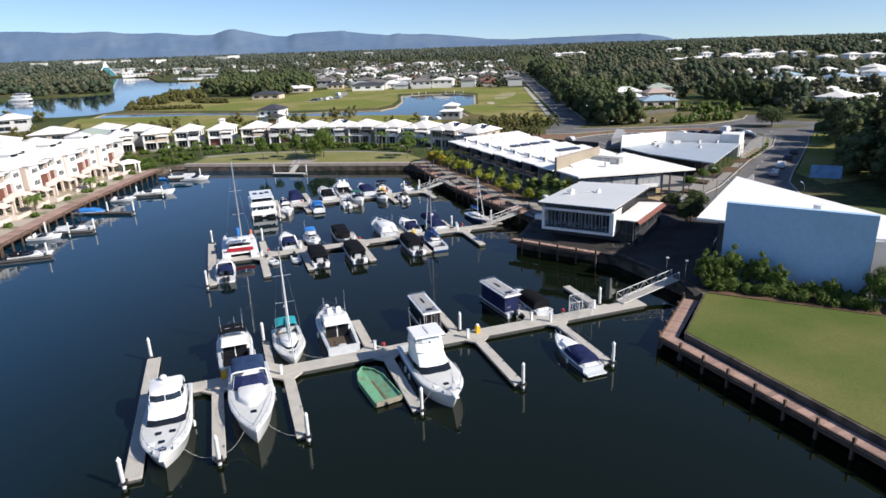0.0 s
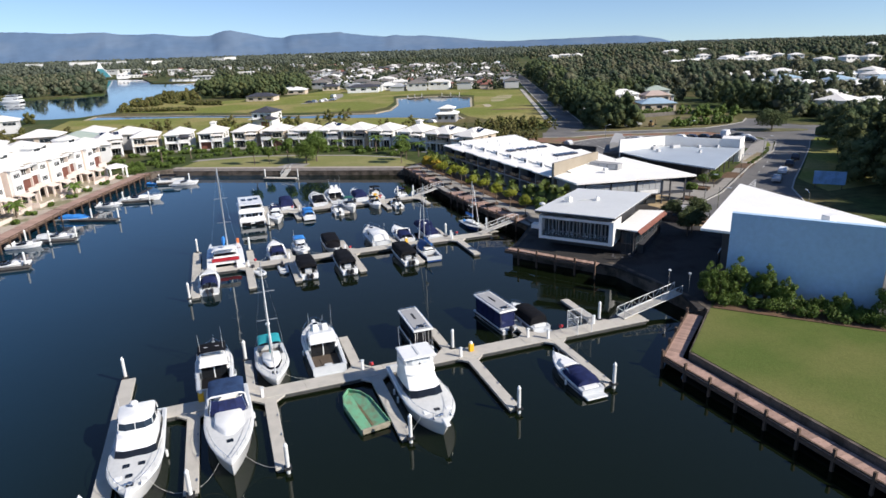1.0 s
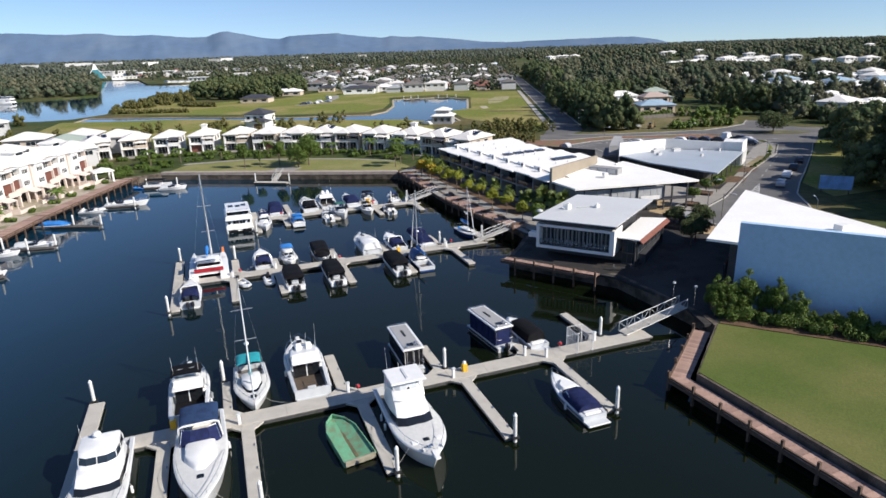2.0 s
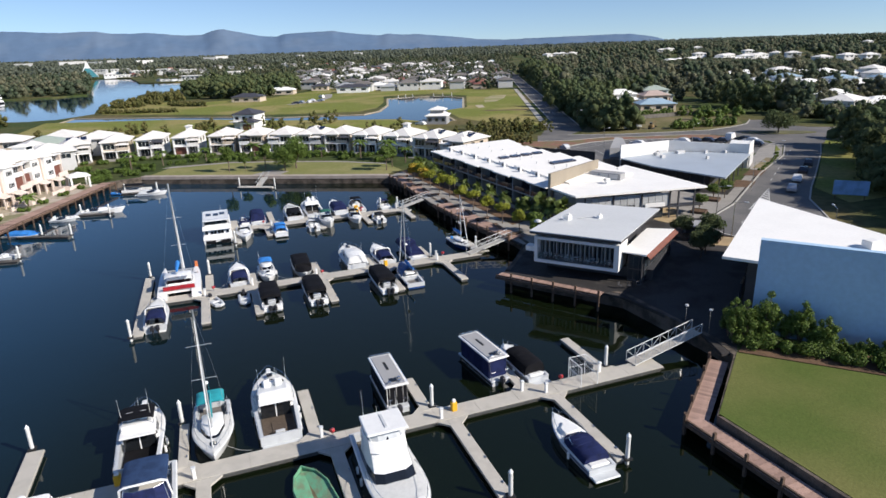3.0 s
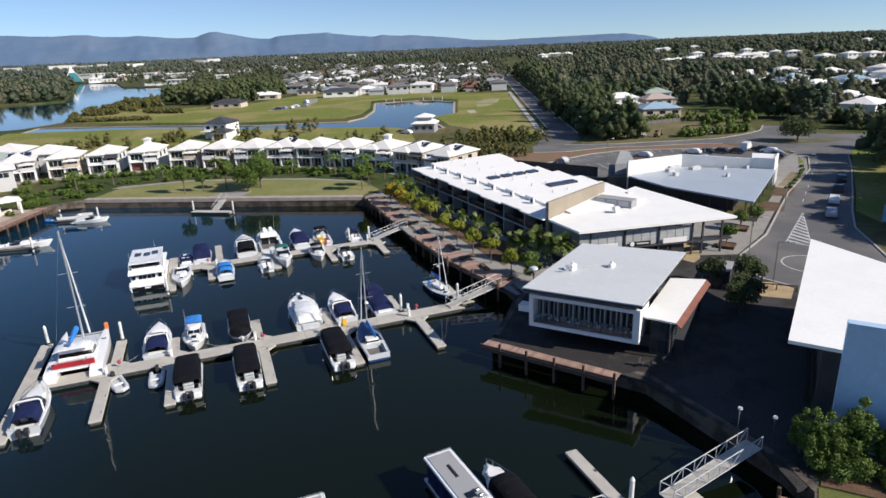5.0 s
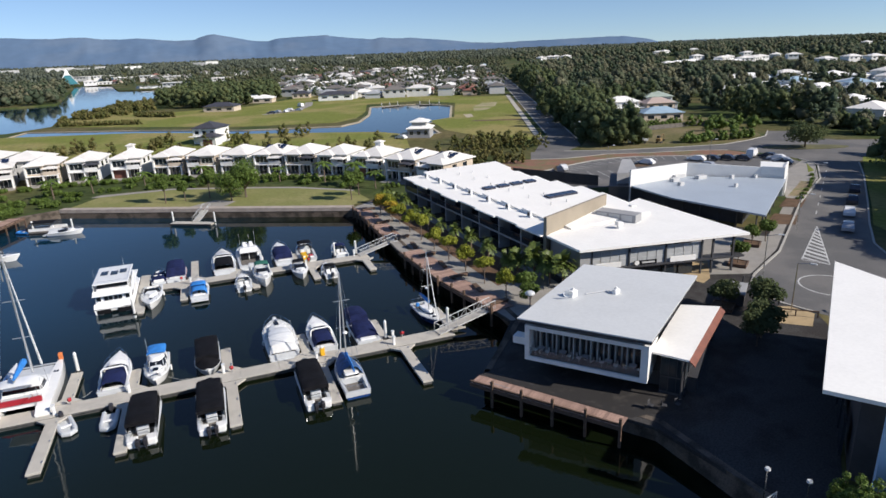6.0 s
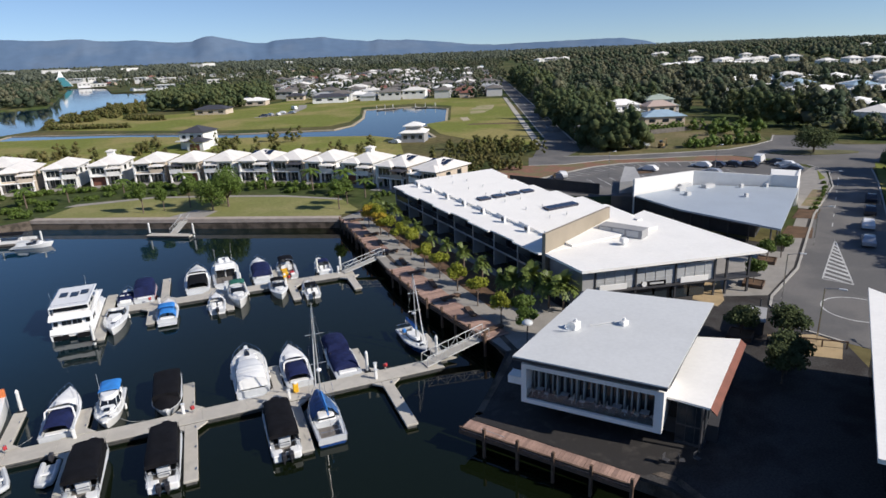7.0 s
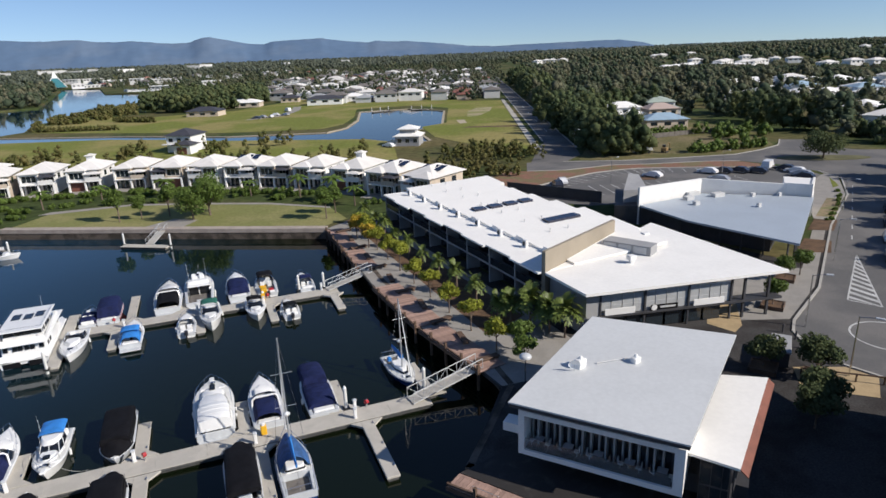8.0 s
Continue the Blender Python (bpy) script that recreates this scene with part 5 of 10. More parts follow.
def pontoon(label, y, x0, x1, fingers, piles, width=2.2):
    """A floating walkway along x with fingers (x, y from, y to, width)."""
    ob = thing("floating_pontoon", label, "pontoon", "marina pontoons")
    n = max(1, round((x1 - x0) / 4))
    w = (x1 - x0) / n
    for k in range(n):
        part("deck_panel", Geo().slab(x0 + w * k + 0.004, y - width / 2, 0.30, x0 + w * (k + 1) - 0.004, y + width / 2, 0.50, 0.012), PONTOON, ob)
    part("float", Geo().box(x0 + 0.2, y - width / 2 + 0.15, -0.4, x1 - 0.2, y + width / 2 - 0.15, 0.30), FLOAT, ob)
    part("fender_strip", Geo().box(x0, y - width / 2 - 0.06, 0.30, x1, y - width / 2 - 0.002, 0.44).box(x0, y + width / 2 + 0.002, 0.30, x1, y + width / 2 + 0.06, 0.44), FLOAT, ob)
    for x, a, b, fw in fingers:
        a, b = min(a, b), max(a, b)
        f = part("finger", Geo().slab(x - fw / 2, a, 0.29, x + fw / 2, b, 0.49, 0.03), PONTOON, ob)
        part("finger_float", Geo().box(x - fw / 2 + 0.12, a + 0.1, -0.35, x + fw / 2 - 0.12, b - 0.1, 0.29), FLOAT, f)
        if a < y - 2 and b > y + 2:
            continue
        near_root = a if abs(a - y) < abs(b - y) else b
        sg = 1 if near_root == a else -1
        for sx in (-1, 1):
            g = Geo().prism([(x + sx * fw / 2, near_root), (x + sx * (fw / 2 + 0.9), near_root), (x + sx * fw / 2, near_root + sg * 0.9)][:: (1 if sx * sg > 0 else -1)], 0.3, 0.485)
            part("gusset", g, PONTOON, f)
        yy = a + 1.2
        while yy < b - 0.5:
            part("cleat", Geo().box(x + fw / 2 - 0.16, yy, 0.49, x + fw / 2 - 0.08, yy + 0.28, 0.58), STEEL, f)
            yy += 3.2
    for x, yy in piles:
        pile_at(ob, x, yy)
    return ob


Y1, Y2, Y3 = -40.75, -0.9, 31.2
pontoon("grey concrete floating pontoon with finger berths off the lawn", Y1, -28.8, 27.0,
        [(-29.6, -53.6, -32.4, 1.35), (-23.2, -53.4, Y1 - 1.05, 1.1), (-16.4, -53.0, Y1 - 1.05, 1.1), (-6.1, -52.9, Y1 - 1.05, 1.1), (4.3, -52.4, Y1 - 1.05, 1.1), (14.5, -52.2, Y1 - 1.05, 1.05),
         (-17.9, Y1 + 1.05, -33.2, 0.8), (-7.3, Y1 + 1.05, -31.6, 1.05), (2.7, Y1 + 1.05, -33.6, 1.05), (12.4, Y1 + 1.05, -35.0, 1.0), (21.3, Y1 + 1.05, -32.2, 1.05)],
        [(-29.9, -32.0), (-30.2, -53.9), (-23.2, -53.7), (-16.0, -53.2), (-5.8, -53.1), (4.6, -52.6), (14.9, -52.3), (21.9, -39.2), (3.3, -39.2), (-18.1, -32.9)], width=2.0)
pontoon("grey concrete floating pontoon in the middle of the marina", Y2, -22.8, 24.8,
        [(-23.5, -11.4, 9.7, 1.25), (-15.9, -10.9, Y2 - 1.25, 1.1), (-15.3, Y2 + 1.25, 7.0, 1.1), (-9.5, -10.7, Y2 - 1.25, 1.05), (-9.4, Y2 + 1.25, 5.0, 1.05), (0.0, -10.6, Y2 - 1.25, 1.1), (-0.2, Y2 + 1.25, 6.0, 1.1),
         (9.2, -10.5, Y2 - 1.25, 1.05), (8.2, Y2 + 1.25, 6.0, 1.05), (18.4, -10.5, Y2 - 1.25, 1.1), (17.0, Y2 + 1.25, 6.2, 1.1), (25.3, Y2 + 0.4, 6.4, 1.1)],
        [(-23.4, 9.9), (-24.2, -11.6), (-15.2, 7.2), (25.0, 0.9), (17.2, 0.6)])
pontoon("grey concrete floating pontoon off the park", Y3, -9.6, 23.0,
        [(-10.4, 22.0, 37.8, 1.35), (-4.8, 24.4, Y3 - 1.25, 1.05), (-3.4, Y3 + 1.25, 41.6, 1.1), (4.9, 24.7, Y3 - 1.25, 1.05), (3.0, Y3 + 1.25, 38.0, 1.05), (13.6, 24.3, Y3 - 1.25, 1.05), (12.2, Y3 + 1.25, 38.0, 1.05), (22.1, 24.4, Y3 - 1.25, 1.1)],
        [(-10.8, 21.8), (21.4, 32.9), (18.0, 33.4)])


def gangway(label, a, b, width=1.3, high=1.05):
    """An aluminium truss bridge from a to b."""
    a, b = Vector(a), Vector(b)
    ob = thing("gangway", label, "gangway", "marina gangways")
    d = b - a
    L = d.length
    side = Vector((-d.y, d.x, 0)).normalized() * width / 2
    up = Vector((0, 0, high))
    part("tread", Geo().add([a - side, b - side, b + side, a + side] + [p - Vector((0, 0, 0.08)) for p in (a - side, b - side, b + side, a + side)], [(0, 1, 2, 3), (7, 6, 5, 4), (0, 4, 5, 1), (1, 5, 6, 2), (2, 6, 7, 3), (3, 7, 4, 0)]), PONTOON, ob)
    n = max(4, round(L / 1.1))
    for s in (-1, 1):
        g = Geo()
        for k in range(n):
            p, q = a + d * (k / n) + side * s, a + d * ((k + 1) / n) + side * s
            g.tube(p, p + up, 0.032, n=5)
            g.tube(p if k % 2 else p + up, q + up if k % 2 else q, 0.03, n=5)
        g.tube(b + side * s, b + side * s + up, 0.035, n=5)
        g.tube(a + side * s, b + side * s, 0.045, n=6).tube(a + side * s + up, b + side * s + up, 0.045, n=6)
        part("truss", g, GALV, ob, "pale aluminium truss side")
    return ob


gangway("aluminium truss gangway from the pontoon up to the lawn promenade", (24.4, -39.9, 0.62), (33.4, -38.9, 1.95))
gangway("aluminium truss gangway up to the restaurant promenade", (23.0, -0.9, 0.62), (30.6, 0.3, 1.95))
gangway("aluminium truss gangway up to the tree-lined promenade", (21.6, 31.6, 0.62), (28.2, 32.8, 1.95))


# ---- small jetties, pontoon furniture, lines ----
def jetty(label, cx, cy, length, width, rz, posts, deck=PONTOON):
    ob = thing("small_jetty", label, "jetty", "private jetties")
    part("deck", Geo().slab(-length / 2, -width / 2, 0.30, length / 2, width / 2, 0.50, 0.03), deck, ob)
    part("edge_strip", Geo().box(-length / 2, -width / 2 - 0.05, 0.28, length / 2, -width / 2 - 0.002, 0.47).box(-length / 2, width / 2 + 0.002, 0.28, length / 2, width / 2 + 0.05, 0.47), RUBBER, ob, "black rubber edge strip")
    for x in (-length * 0.3, length * 0.1):
        part("cleat", Geo().box(x - 0.12, width / 2 - 0.16, 0.50, x + 0.12, width / 2 - 0.08, 0.60), STEEL, ob)
    part("float", Geo().box(-length / 2 + 0.15, -width / 2 + 0.1, -0.4, length / 2 - 0.15, width / 2 - 0.1, 0.30), FLOAT, ob)
    for x, y in posts:
        pile_at(ob, x, y, 2.4)
    put(ob, cx, cy, 0, rz)
    return ob


jetty("small landing pontoon with white posts below the park", -3.7, 68.3, 9.0, 1.8, -31, [(-4.6, 0.6), (4.6, 0.6)])
gangway("short gangway from the park to its landing pontoon", (-3.0, 68.9, 0.55), (-0.6, 74.2, 1.95), 1.4, 0.9)
DARKJ = mat("weathered_dark_decking", (0.085, 0.078, 0.070), 0.85, vary=0.3, scale=1.0, fine=20, bump=0.01)
jetty("dark private jetty with berthed boats", -49.6, 29.2, 10.5, 1.3, -9, [(5.0, 0.9), (-3.4, 0.9), (1.2, -0.9)], DARKJ)
jetty("dark private jetty with a white runabout", -53.0, 14.2, 9.0, 1.3, -2, [(3.6, 0.9)], DARKJ)
jetty("narrow private jetty beside a blue covered boat", -43.5, 42.6, 10.0, 1.2, -24, [(4.7, 0.8), (-1.0, 0.8)], DARKJ)
jetty("short private jetty below the boardwalk", -37.0, 57.0, 7.0, 1.2, -10, [(3.0, -0.8), (-3.0, 0.9)], DARKJ)
jetty("private jetty near the park corner", -30.0, 75.4, 8.0, 1.3, -14, [(3.8, 0.9), (-3.6, 0.9)], DARKJ)


def pontoon_boat(label, L, B, top):
    """A flat-decked leisure boat on two floats under a flat canopy."""
    ob = boat(label, "pontoon boat", name="pontoon_boat")
    for sx in (-1, 1):
        part("float", Geo().tube((sx * B * 0.34, -L / 2, 0.1), (sx * B * 0.34, L * 0.42, 0.1), 0.32, n=10).tube((sx * B * 0.34, L * 0.42, 0.1), (sx * B * 0.34, L / 2, 0.28), 0.32, 0.08, 10), ALLOY, ob, smooth=True)
    part("deck", Geo().slab(-B / 2, -L / 2 + 0.2, 0.42, B / 2, L * 0.44, 0.54, 0.03), SOLE, ob)
    for sx in (-1, 1):
        part("side_panel", Geo().box(sx * B * 0.49 - 0.03, -L / 2 + 0.4, 0.54, sx * B * 0.49 + 0.03, L * 0.40, 1.12), GELCOAT, ob)
        part("bench", Geo().slab(sx * B * 0.34 - 0.28, -L * 0.36, 0.54, sx * B * 0.34 + 0.28, L * 0.02, 0.98, 0.06), GEL_GREY, ob)
    part("helm", Geo().slab(0.2, L * 0.08, 0.54, 0.8, L * 0.16, 1.35, 0.06), GELCOAT, ob)
    canopy(ob, -L * 0.40, L * 0.22, B * 0.98, 2.25, 0.10, top, 0.54, "flat dark canopy", "canopy")
    outboards(ob, L, 1, 0.5)
    return ob


for ob, x, y, r in ((express_cruiser("long low white sports boat moored along a private jetty", 9.0, 2.6, F=0.95, arch=False, screen=0.4, at=0.38), -36.0, 58.9, -95),
                    (express_cruiser("grey runabout with a dark cockpit on a private jetty", 7.0, 2.3, F=0.72, hull=GEL_GREY, cover=GEL_GREY, screen=0.45, arch=False), -48.0, 31.2, -98),
                    (express_cruiser("small white runabout beside a jetty", 5.8, 2.1, F=0.66, screen=0.4, arch=False, engines=1), -52.5, 28.0, -96),
                    (covered_boat("boat under a bright blue cover by the boardwalk", 6.8, 2.4, F=0.6, cover=BLUEC, engines=0, peak=0.55), -47.6, 45.6, -112),
                    (express_cruiser("white runabout with a black cockpit cover on a dark jetty", 6.6, 2.2, F=0.7, screen=0.4, arch=False, cover=BLACKC, engines=1), -52.0, 16.2, -92),
                    (pontoon_boat("low grey pontoon boat with a dark canopy by the park", 7.4, 2.5, BLACKC), -30.6, 77.4, -102),
                    (express_cruiser("white runabout near the park corner", 6.4, 2.3, F=0.75, screen=0.45, arch=False, cover=GEL_GREY), -27.0, 73.6, -100),
                    (dinghy("blue-covered dinghy below the boardwalk", 3.6, 1.7, BLUEC, False), -35.2, 78.4, 60),
                    (express_cruiser("small grey tender by the boardwalk", 5.0, 2.0, F=0.6, hull=GEL_GREY, screen=0.35, arch=False, engines=1), -42.6, 55.4, -100),
                    (dinghy("pale inflatable tender between the jetties", 3.4, 1.6), -40.4, 57.6, -70)):
    place_boat(ob, x, y, r)
for x, y, r in ((101, 281, 20), (122, 275, -14)):
    jetty("timber jetty with white posts on the pond", x, y, 12, 1.6, r, [(-5.5, 1.0), (0, 1.0), (5.5, 1.0)]).location.z = LAND - 0.28
river_boat = tour_boat("white two-deck cruise boat on the river", 16.0, 6.0)
river_boat.matrix_basis = pose(-160, 466, LAND - 0.9, 0, 0, 70)


def rope(a, b, sag=0.5):
    a, b = Vector(a), Vector(b)
    ob = thing("mooring_line", "thin white mooring line from boat to pontoon", "rope", "mooring lines")
    pts = [a.lerp(b, k / 8) - Vector((0, 0, sag * 4 * (k / 8) * (1 - k / 8))) for k in range(9)]
    part("line", Geo().pipe(pts, 0.016, 5), ROPE, ob)


for a, b, g in (((-26.2, -52.0, 1.7), (-23.4, -53.2, 0.6), 0.7), ((-21.0, -52.0, 1.6), (-23.0, -53.2, 0.6), 0.5), ((-19.2, -51.6, 1.6), (-16.5, -53.0, 0.6), 0.5), ((-4.6, -52.4, 1.8), (-5.9, -52.8, 0.6), 0.1), ((-14.6, -38.6, 1.0), (-12.6, -39.6, 0.55), 0.2), ((13.6, -50.6, 0.9), (14.5, -52.0, 0.55), 0.1), ((-13.0, 1.0, 0.9), (-14.9, 0.4, 0.55), 0.2), ((-6.0, 0.8, 1.0), (-4.0, 0.3, 0.55), 0.25)):
    rope(a, b, g)


def pedestal(x, y, z=0.50):
    ob = thing("service_pedestal", "white power and water pedestal on the pontoon", "service pedestal", "pontoon pedestals")
    part("post", Geo().slab(-0.14, -0.12, 0, 0.14, 0.12, 0.95, 0.04), GELCOAT, ob)
    part("cap", Geo().slab(-0.18, -0.16, 0.952, 0.18, 0.16, 1.08, 0.04), GEL_GREY, ob)
    put(ob, x, y, z)


for x, y in ((-17.0, -41.5), (-6.9, -40.0), (3.4, -41.4), (13.9, -41.3), (12.0, -40.1), (20.6, -40.0), (-15.9, -1.6), (-9.6, -0.1), (-0.6, 0.0), (8.9, -1.6), (17.6, -1.4), (17.9, 0.0), (-3.9, 30.4), (4.6, 32.0), (12.9, 30.4), (20.9, 32.0)):
    pedestal(x, y)


def hose_box(x, y):
    ob = thing("fire_hose_reel", "red fire hose reel on a post", "fire hose", "pontoon fire hoses")
    part("post", Geo().box(-0.05, -0.05, 0, 0.05, 0.05, 0.8), STEEL, ob)
    part("reel", Geo().tube((-0.14, 0, 0.55), (0.14, 0, 0.55), 0.2, n=12), REDP, ob)
    put(ob, x, y, 0.50, 30)


for x, y in ((-6.0, -40.2), (16.2, -40.1), (0.2, -0.2), (-14.8, -0.2), (19.0, 0.0), (13.6, 32.2), (-5.2, 32.2)):
    hose_box(x, y)
for x, y in ((4.9, -40.6), (9.7, -0.4), (13.0, 32.3), (-22.5, -39.9)):
    ob = thing("safety_station", "yellow safety ladder station with white top", "safety station", "pontoon safety stations")
    part("cabinet", Geo().slab(-0.26, -0.24, 0, 0.26, 0.24, 0.85, 0.06), YELLOWP, ob)
    part("top", Geo().slab(-0.16, -0.14, 0.852, 0.16, 0.14, 1.10, 0.05), GELCOAT, ob)
    put(ob, x, y, 0.50)
cage = thing("gate_cage", "white tubular security gate on the pontoon", "gate")
for a, b in (((-0.9, -1.1), (-0.9, 1.1)), ((0.9, -1.1), (0.9, 1.1)), ((-0.9, 1.1), (0.9, 1.1))):
    g = Geo().pipe([(*a, 0), (*a, 2.1), (*b, 2.1), (*b, 0)], 0.045, 5).pipe([(*a, 1.05), (*b, 1.05)], 0.03, 4)
    part("gate_frame", g, GELCOAT, cage)
    for k in range(1, 8):
        x, y = a[0] + (b[0] - a[0]) * k / 8, a[1] + (b[1] - a[1]) * k / 8
        part("bar", Geo().tube((x, y, 0.05), (x, y, 2.1), 0.015, n=4), GELCOAT, cage)
put(cage, 18.2, -40.8, 0.50)
for x, y in ((33.0, -37.6), (34.4, -39.6)):
    ob = thing("path_lamp", "short lamp post beside the gangway", "lamp", "promenade lamps")
    part("pole", Geo().tube((0, 0, 0), (0, 0, 2.6), 0.05, n=6), STEEL, ob)
    part("head", Geo().tube((0, 0, 2.6), (0, 0, 2.75), 0.2, 0.16, 10), GEL_GREY, ob)
    put(ob, x, y, LAND)
dsign = thing("deck_banner", "pale banner fixed to the deck's edge", "sign")
part("panel", Geo().slab(-1.1, -0.03, 0, 1.1, 0.03, 0.55, 0.02), SIDING, dsign)
put(dsign, 23.35, -16.6, LAND - 0.35, -56)


# ---- land round the basin ----
def sheet(name, poly, z, material, label, category, thick=0.0):
    """A flat piece of ground; with thick it gets upright sides."""
    g = flat([poly], z)
    if thick:
        n = len(poly)
        o = len(g.v)
        g.v += [(x, y, z) for x, y in poly] + [(x, y, z - thick) for x, y in poly]
        g.f += [(o + i, o + n + i, o + n + (i + 1) % n, o + (i + 1) % n) for i in range(n)]
    return structure(name, g, material, label, category)


def strip(pts, width, z):
    """A flat band along a line of points."""
    g = Geo()
    P = [Vector((x, y)) for x, y in pts]
    L, R = [], []
    for i, p in enumerate(P):
        d = ((P[min(i + 1, len(P) - 1)] - P[max(i - 1, 0)])).normalized()
        n = Vector((-d.y, d.x)) * width / 2
        L.append((p.x + n.x, p.y + n.y, z))
        R.append((p.x - n.x, p.y - n.y, z))
    return g.loft([[r, l] for l, r in zip(L, R)], False)


def kerb(name, pts, width=0.3, z=LAND, high=0.14):
    g = Geo()
    top = strip(pts, width, z + high)
    n = len(top.v)
    g.add(top.v, top.f)
    low = [(x, y, z - 0.05) for x, y, _ in top.v]
    g.add(low, [])
    for i in range(0, n - 2, 2):
        g.f += [(i, n + i, n + i + 2, i + 2), (i + 1, i + 3, n + i + 3, n + i + 1)]
    return structure(name, g, KERB, "pale concrete kerb", "kerb")


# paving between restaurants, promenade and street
sheet("pavement_restaurants", [(32.2, -43.8), (33.9, -38.4), (32.1, -27.6), (22.9, -14.2), (30.8, -4.2), (30.2, 1), (28.2, 12), (26.9, 27.8), (27.1, 51.5), (26.9, 58.9), (33, 64), (40, 60), (44, 10), (70, 22), (78, 26), (83, 9), (104, 22), (118, 34), (131, 38.6), (103, 19.4), (77.4, 0.9), (66.6, -4.7), (64, -6.7), (62.2, -10), (61.6, -13.3), (62.8, -17.4), (60, -22), (46, -33), (37, -40.5), (34, -44)], LAND + 0.03, LANE, "grey paver laneway between the buildings, darkened in colour for the shadow over it", "pavement", 0.3)
sheet("pavement_promenade", [(31.0, -4.0), (30.4, 1), (28.4, 12), (27.1, 27.8), (27.3, 51.5), (27.1, 58.9), (33, 63), (37.5, 58), (41.8, 8.6), (42.2, 0), (38.5, -4.4)], LAND + 0.045, PAVING, "pale concrete promenade path", "pavement", 0.3)
sheet("pavement_plaza", [(58.5, -1.2), (66.4, -4.5), (77.2, 1.2), (102.5, 19.6), (103.6, 22.6), (81.5, 6.6), (70, 20), (67.4, 19.0)], LAND + 0.04, PAVING, "pale concrete forecourt under the pointed roof", "pavement")
sheet("pavement_shop_corner", [(104.5, 23.6), (113, 31.6), (128, 43.5), (136.6, 48.2), (140.6, 50.0), (137.6, 44.4), (125, 33.2), (106, 21.2)], LAND + 0.06, PAVING, "pale concrete footpath by the shops", "pavement")
sheet("pavement_ochre_plaza", [(57.5, -12.5), (61.8, -14.5), (62.6, -17.2), (59.5, -19.5), (55.0, -15.5)], LAND + 0.05, PAVER, "ochre paved apron at the street's end", "pavement")
sheet("pavement_ochre_strip", [(58.5, -4.5), (60.5, -3.5), (66, 3), (64.5, 5.5), (57.5, -1.5)], LAND + 0.05, PAVER, "ochre paver strip beside the pointed building", "pavement")

STREET = [(63.0, -17.2), (61.8, -13.3), (62.4, -10), (64.1, -6.9), (66.6, -4.9), (77.4, 0.7), (103.1, 19.2), (125.2, 32.9), (138, 44), (141, 52), (141, 62), (137, 71.5), (129.8, 75.3), (115.5, 79.8), (106.2, 83.9), (92.8, 84.1), (84, 88), (90, 99), (99, 95), (104.8, 91.9), (112.7, 87.8), (127.6, 83.1), (143.3, 79.2), (154.4, 81), (165.7, 84.8), (175, 92.6), (180, 88.8), (173, 78), (175, 68), (190, 58), (330, 20), (330, 10), (186, 46), (160, 47), (148, 41), (136, 31), (113, 13.3), (101, 4.3), (92, -3), (87, -9.5), (81, -17), (74, -22.5), (66, -24)]
ISLAND = [(157 + 9.5 * math.cos(a) - 3.5 * math.sin(a), 63.5 + 5.5 * math.sin(a) - 3.0 * math.cos(a)) for a in [2 * math.pi * k / 20 for k in range(20)]]
sheet("road_street", STREET, LAND + 0.02, ASPHALT, "grey asphalt street with turning circle", "road")
RD, RN = Vector((0.40, 0.917)), Vector((0.917, -0.40))


def by_road(n, s):
    """A place s metres along the far road and n metres across."""
    return tuple(RN * n + RD * s)


sheet("road_far", [(90, 97), (99, 94), (109, 102), by_road(60, 150), by_road(60, 820), by_road(52, 820), by_road(52, 165), (107, 122)], LAND + 0.04, ASPHALT, "straight asphalt road along the forest edge", "road")
sheet("road_car_park", [(68, 62), (77, 50), (90, 46.5), (112, 41.5), (126, 39), (137, 46), (139, 52), (139, 60), (131.3, 63.8), (123.6, 68.7), (115.3, 73.2), (109, 76), (104.8, 77), (96.5, 77), (86.7, 74.2), (77, 70.6), (68, 66.5)], LAND + 0.045, ASPHALT, "asphalt car park behind the shops", "road")
sheet("garden_road_strip", [(64, 67), (77, 71.5), (86.7, 75), (96.5, 77.9), (104.8, 77.8), (109.5, 76.8), (115.6, 73.8), (124, 69.3), (131.6, 64.4), (139.0, 60.6), (136.5, 71.2), (129.8, 75), (115.5, 79.5), (106.2, 83.6), (92.8, 83.8), (84, 87.6), (80, 90), (66, 84)], LAND + 0.055, mat("red_mulch", (0.22, 0.11, 0.07), 0.95, vary=0.25, scale=0.3, fine=4, second=(0.16, 0.13, 0.06)), "red-brown mulched strip between road and car park", "garden bed")
kerb("kerb_street_1", [(63.0, -17.2), (61.8, -13.3), (62.4, -10), (64.1, -6.9), (66.6, -4.9), (77.4, 0.7), (103.1, 19.2), (125.2, 32.9), (138, 44), (141, 52)])
kerb("kerb_street_2", [(148, 41), (136, 31), (113, 13.3), (101, 4.3), (92, -3), (87, -9.5), (81, -17), (74, -22.5)])
kerb("kerb_car_park", [(68, 66.8), (77, 71.0), (86.7, 74.6), (96.5, 77.4), (104.8, 77.4), (109.3, 76.4), (115.4, 73.5), (123.8, 69.0), (131.5, 64.1), (139, 60.3)], 0.5)
sheet("garden_car_park_island", [(100, 64.6), (104, 63.4), (104.8, 66.0), (100.8, 67.2)], LAND + 0.14, MULCH, "small planted island in the car park", "garden bed", 0.15)
kerb("kerb_main_road_1", [(84, 88), (92.8, 84.0), (106.2, 83.8), (115.5, 79.7), (129.8, 75.2), (137, 71.4)], 0.4)
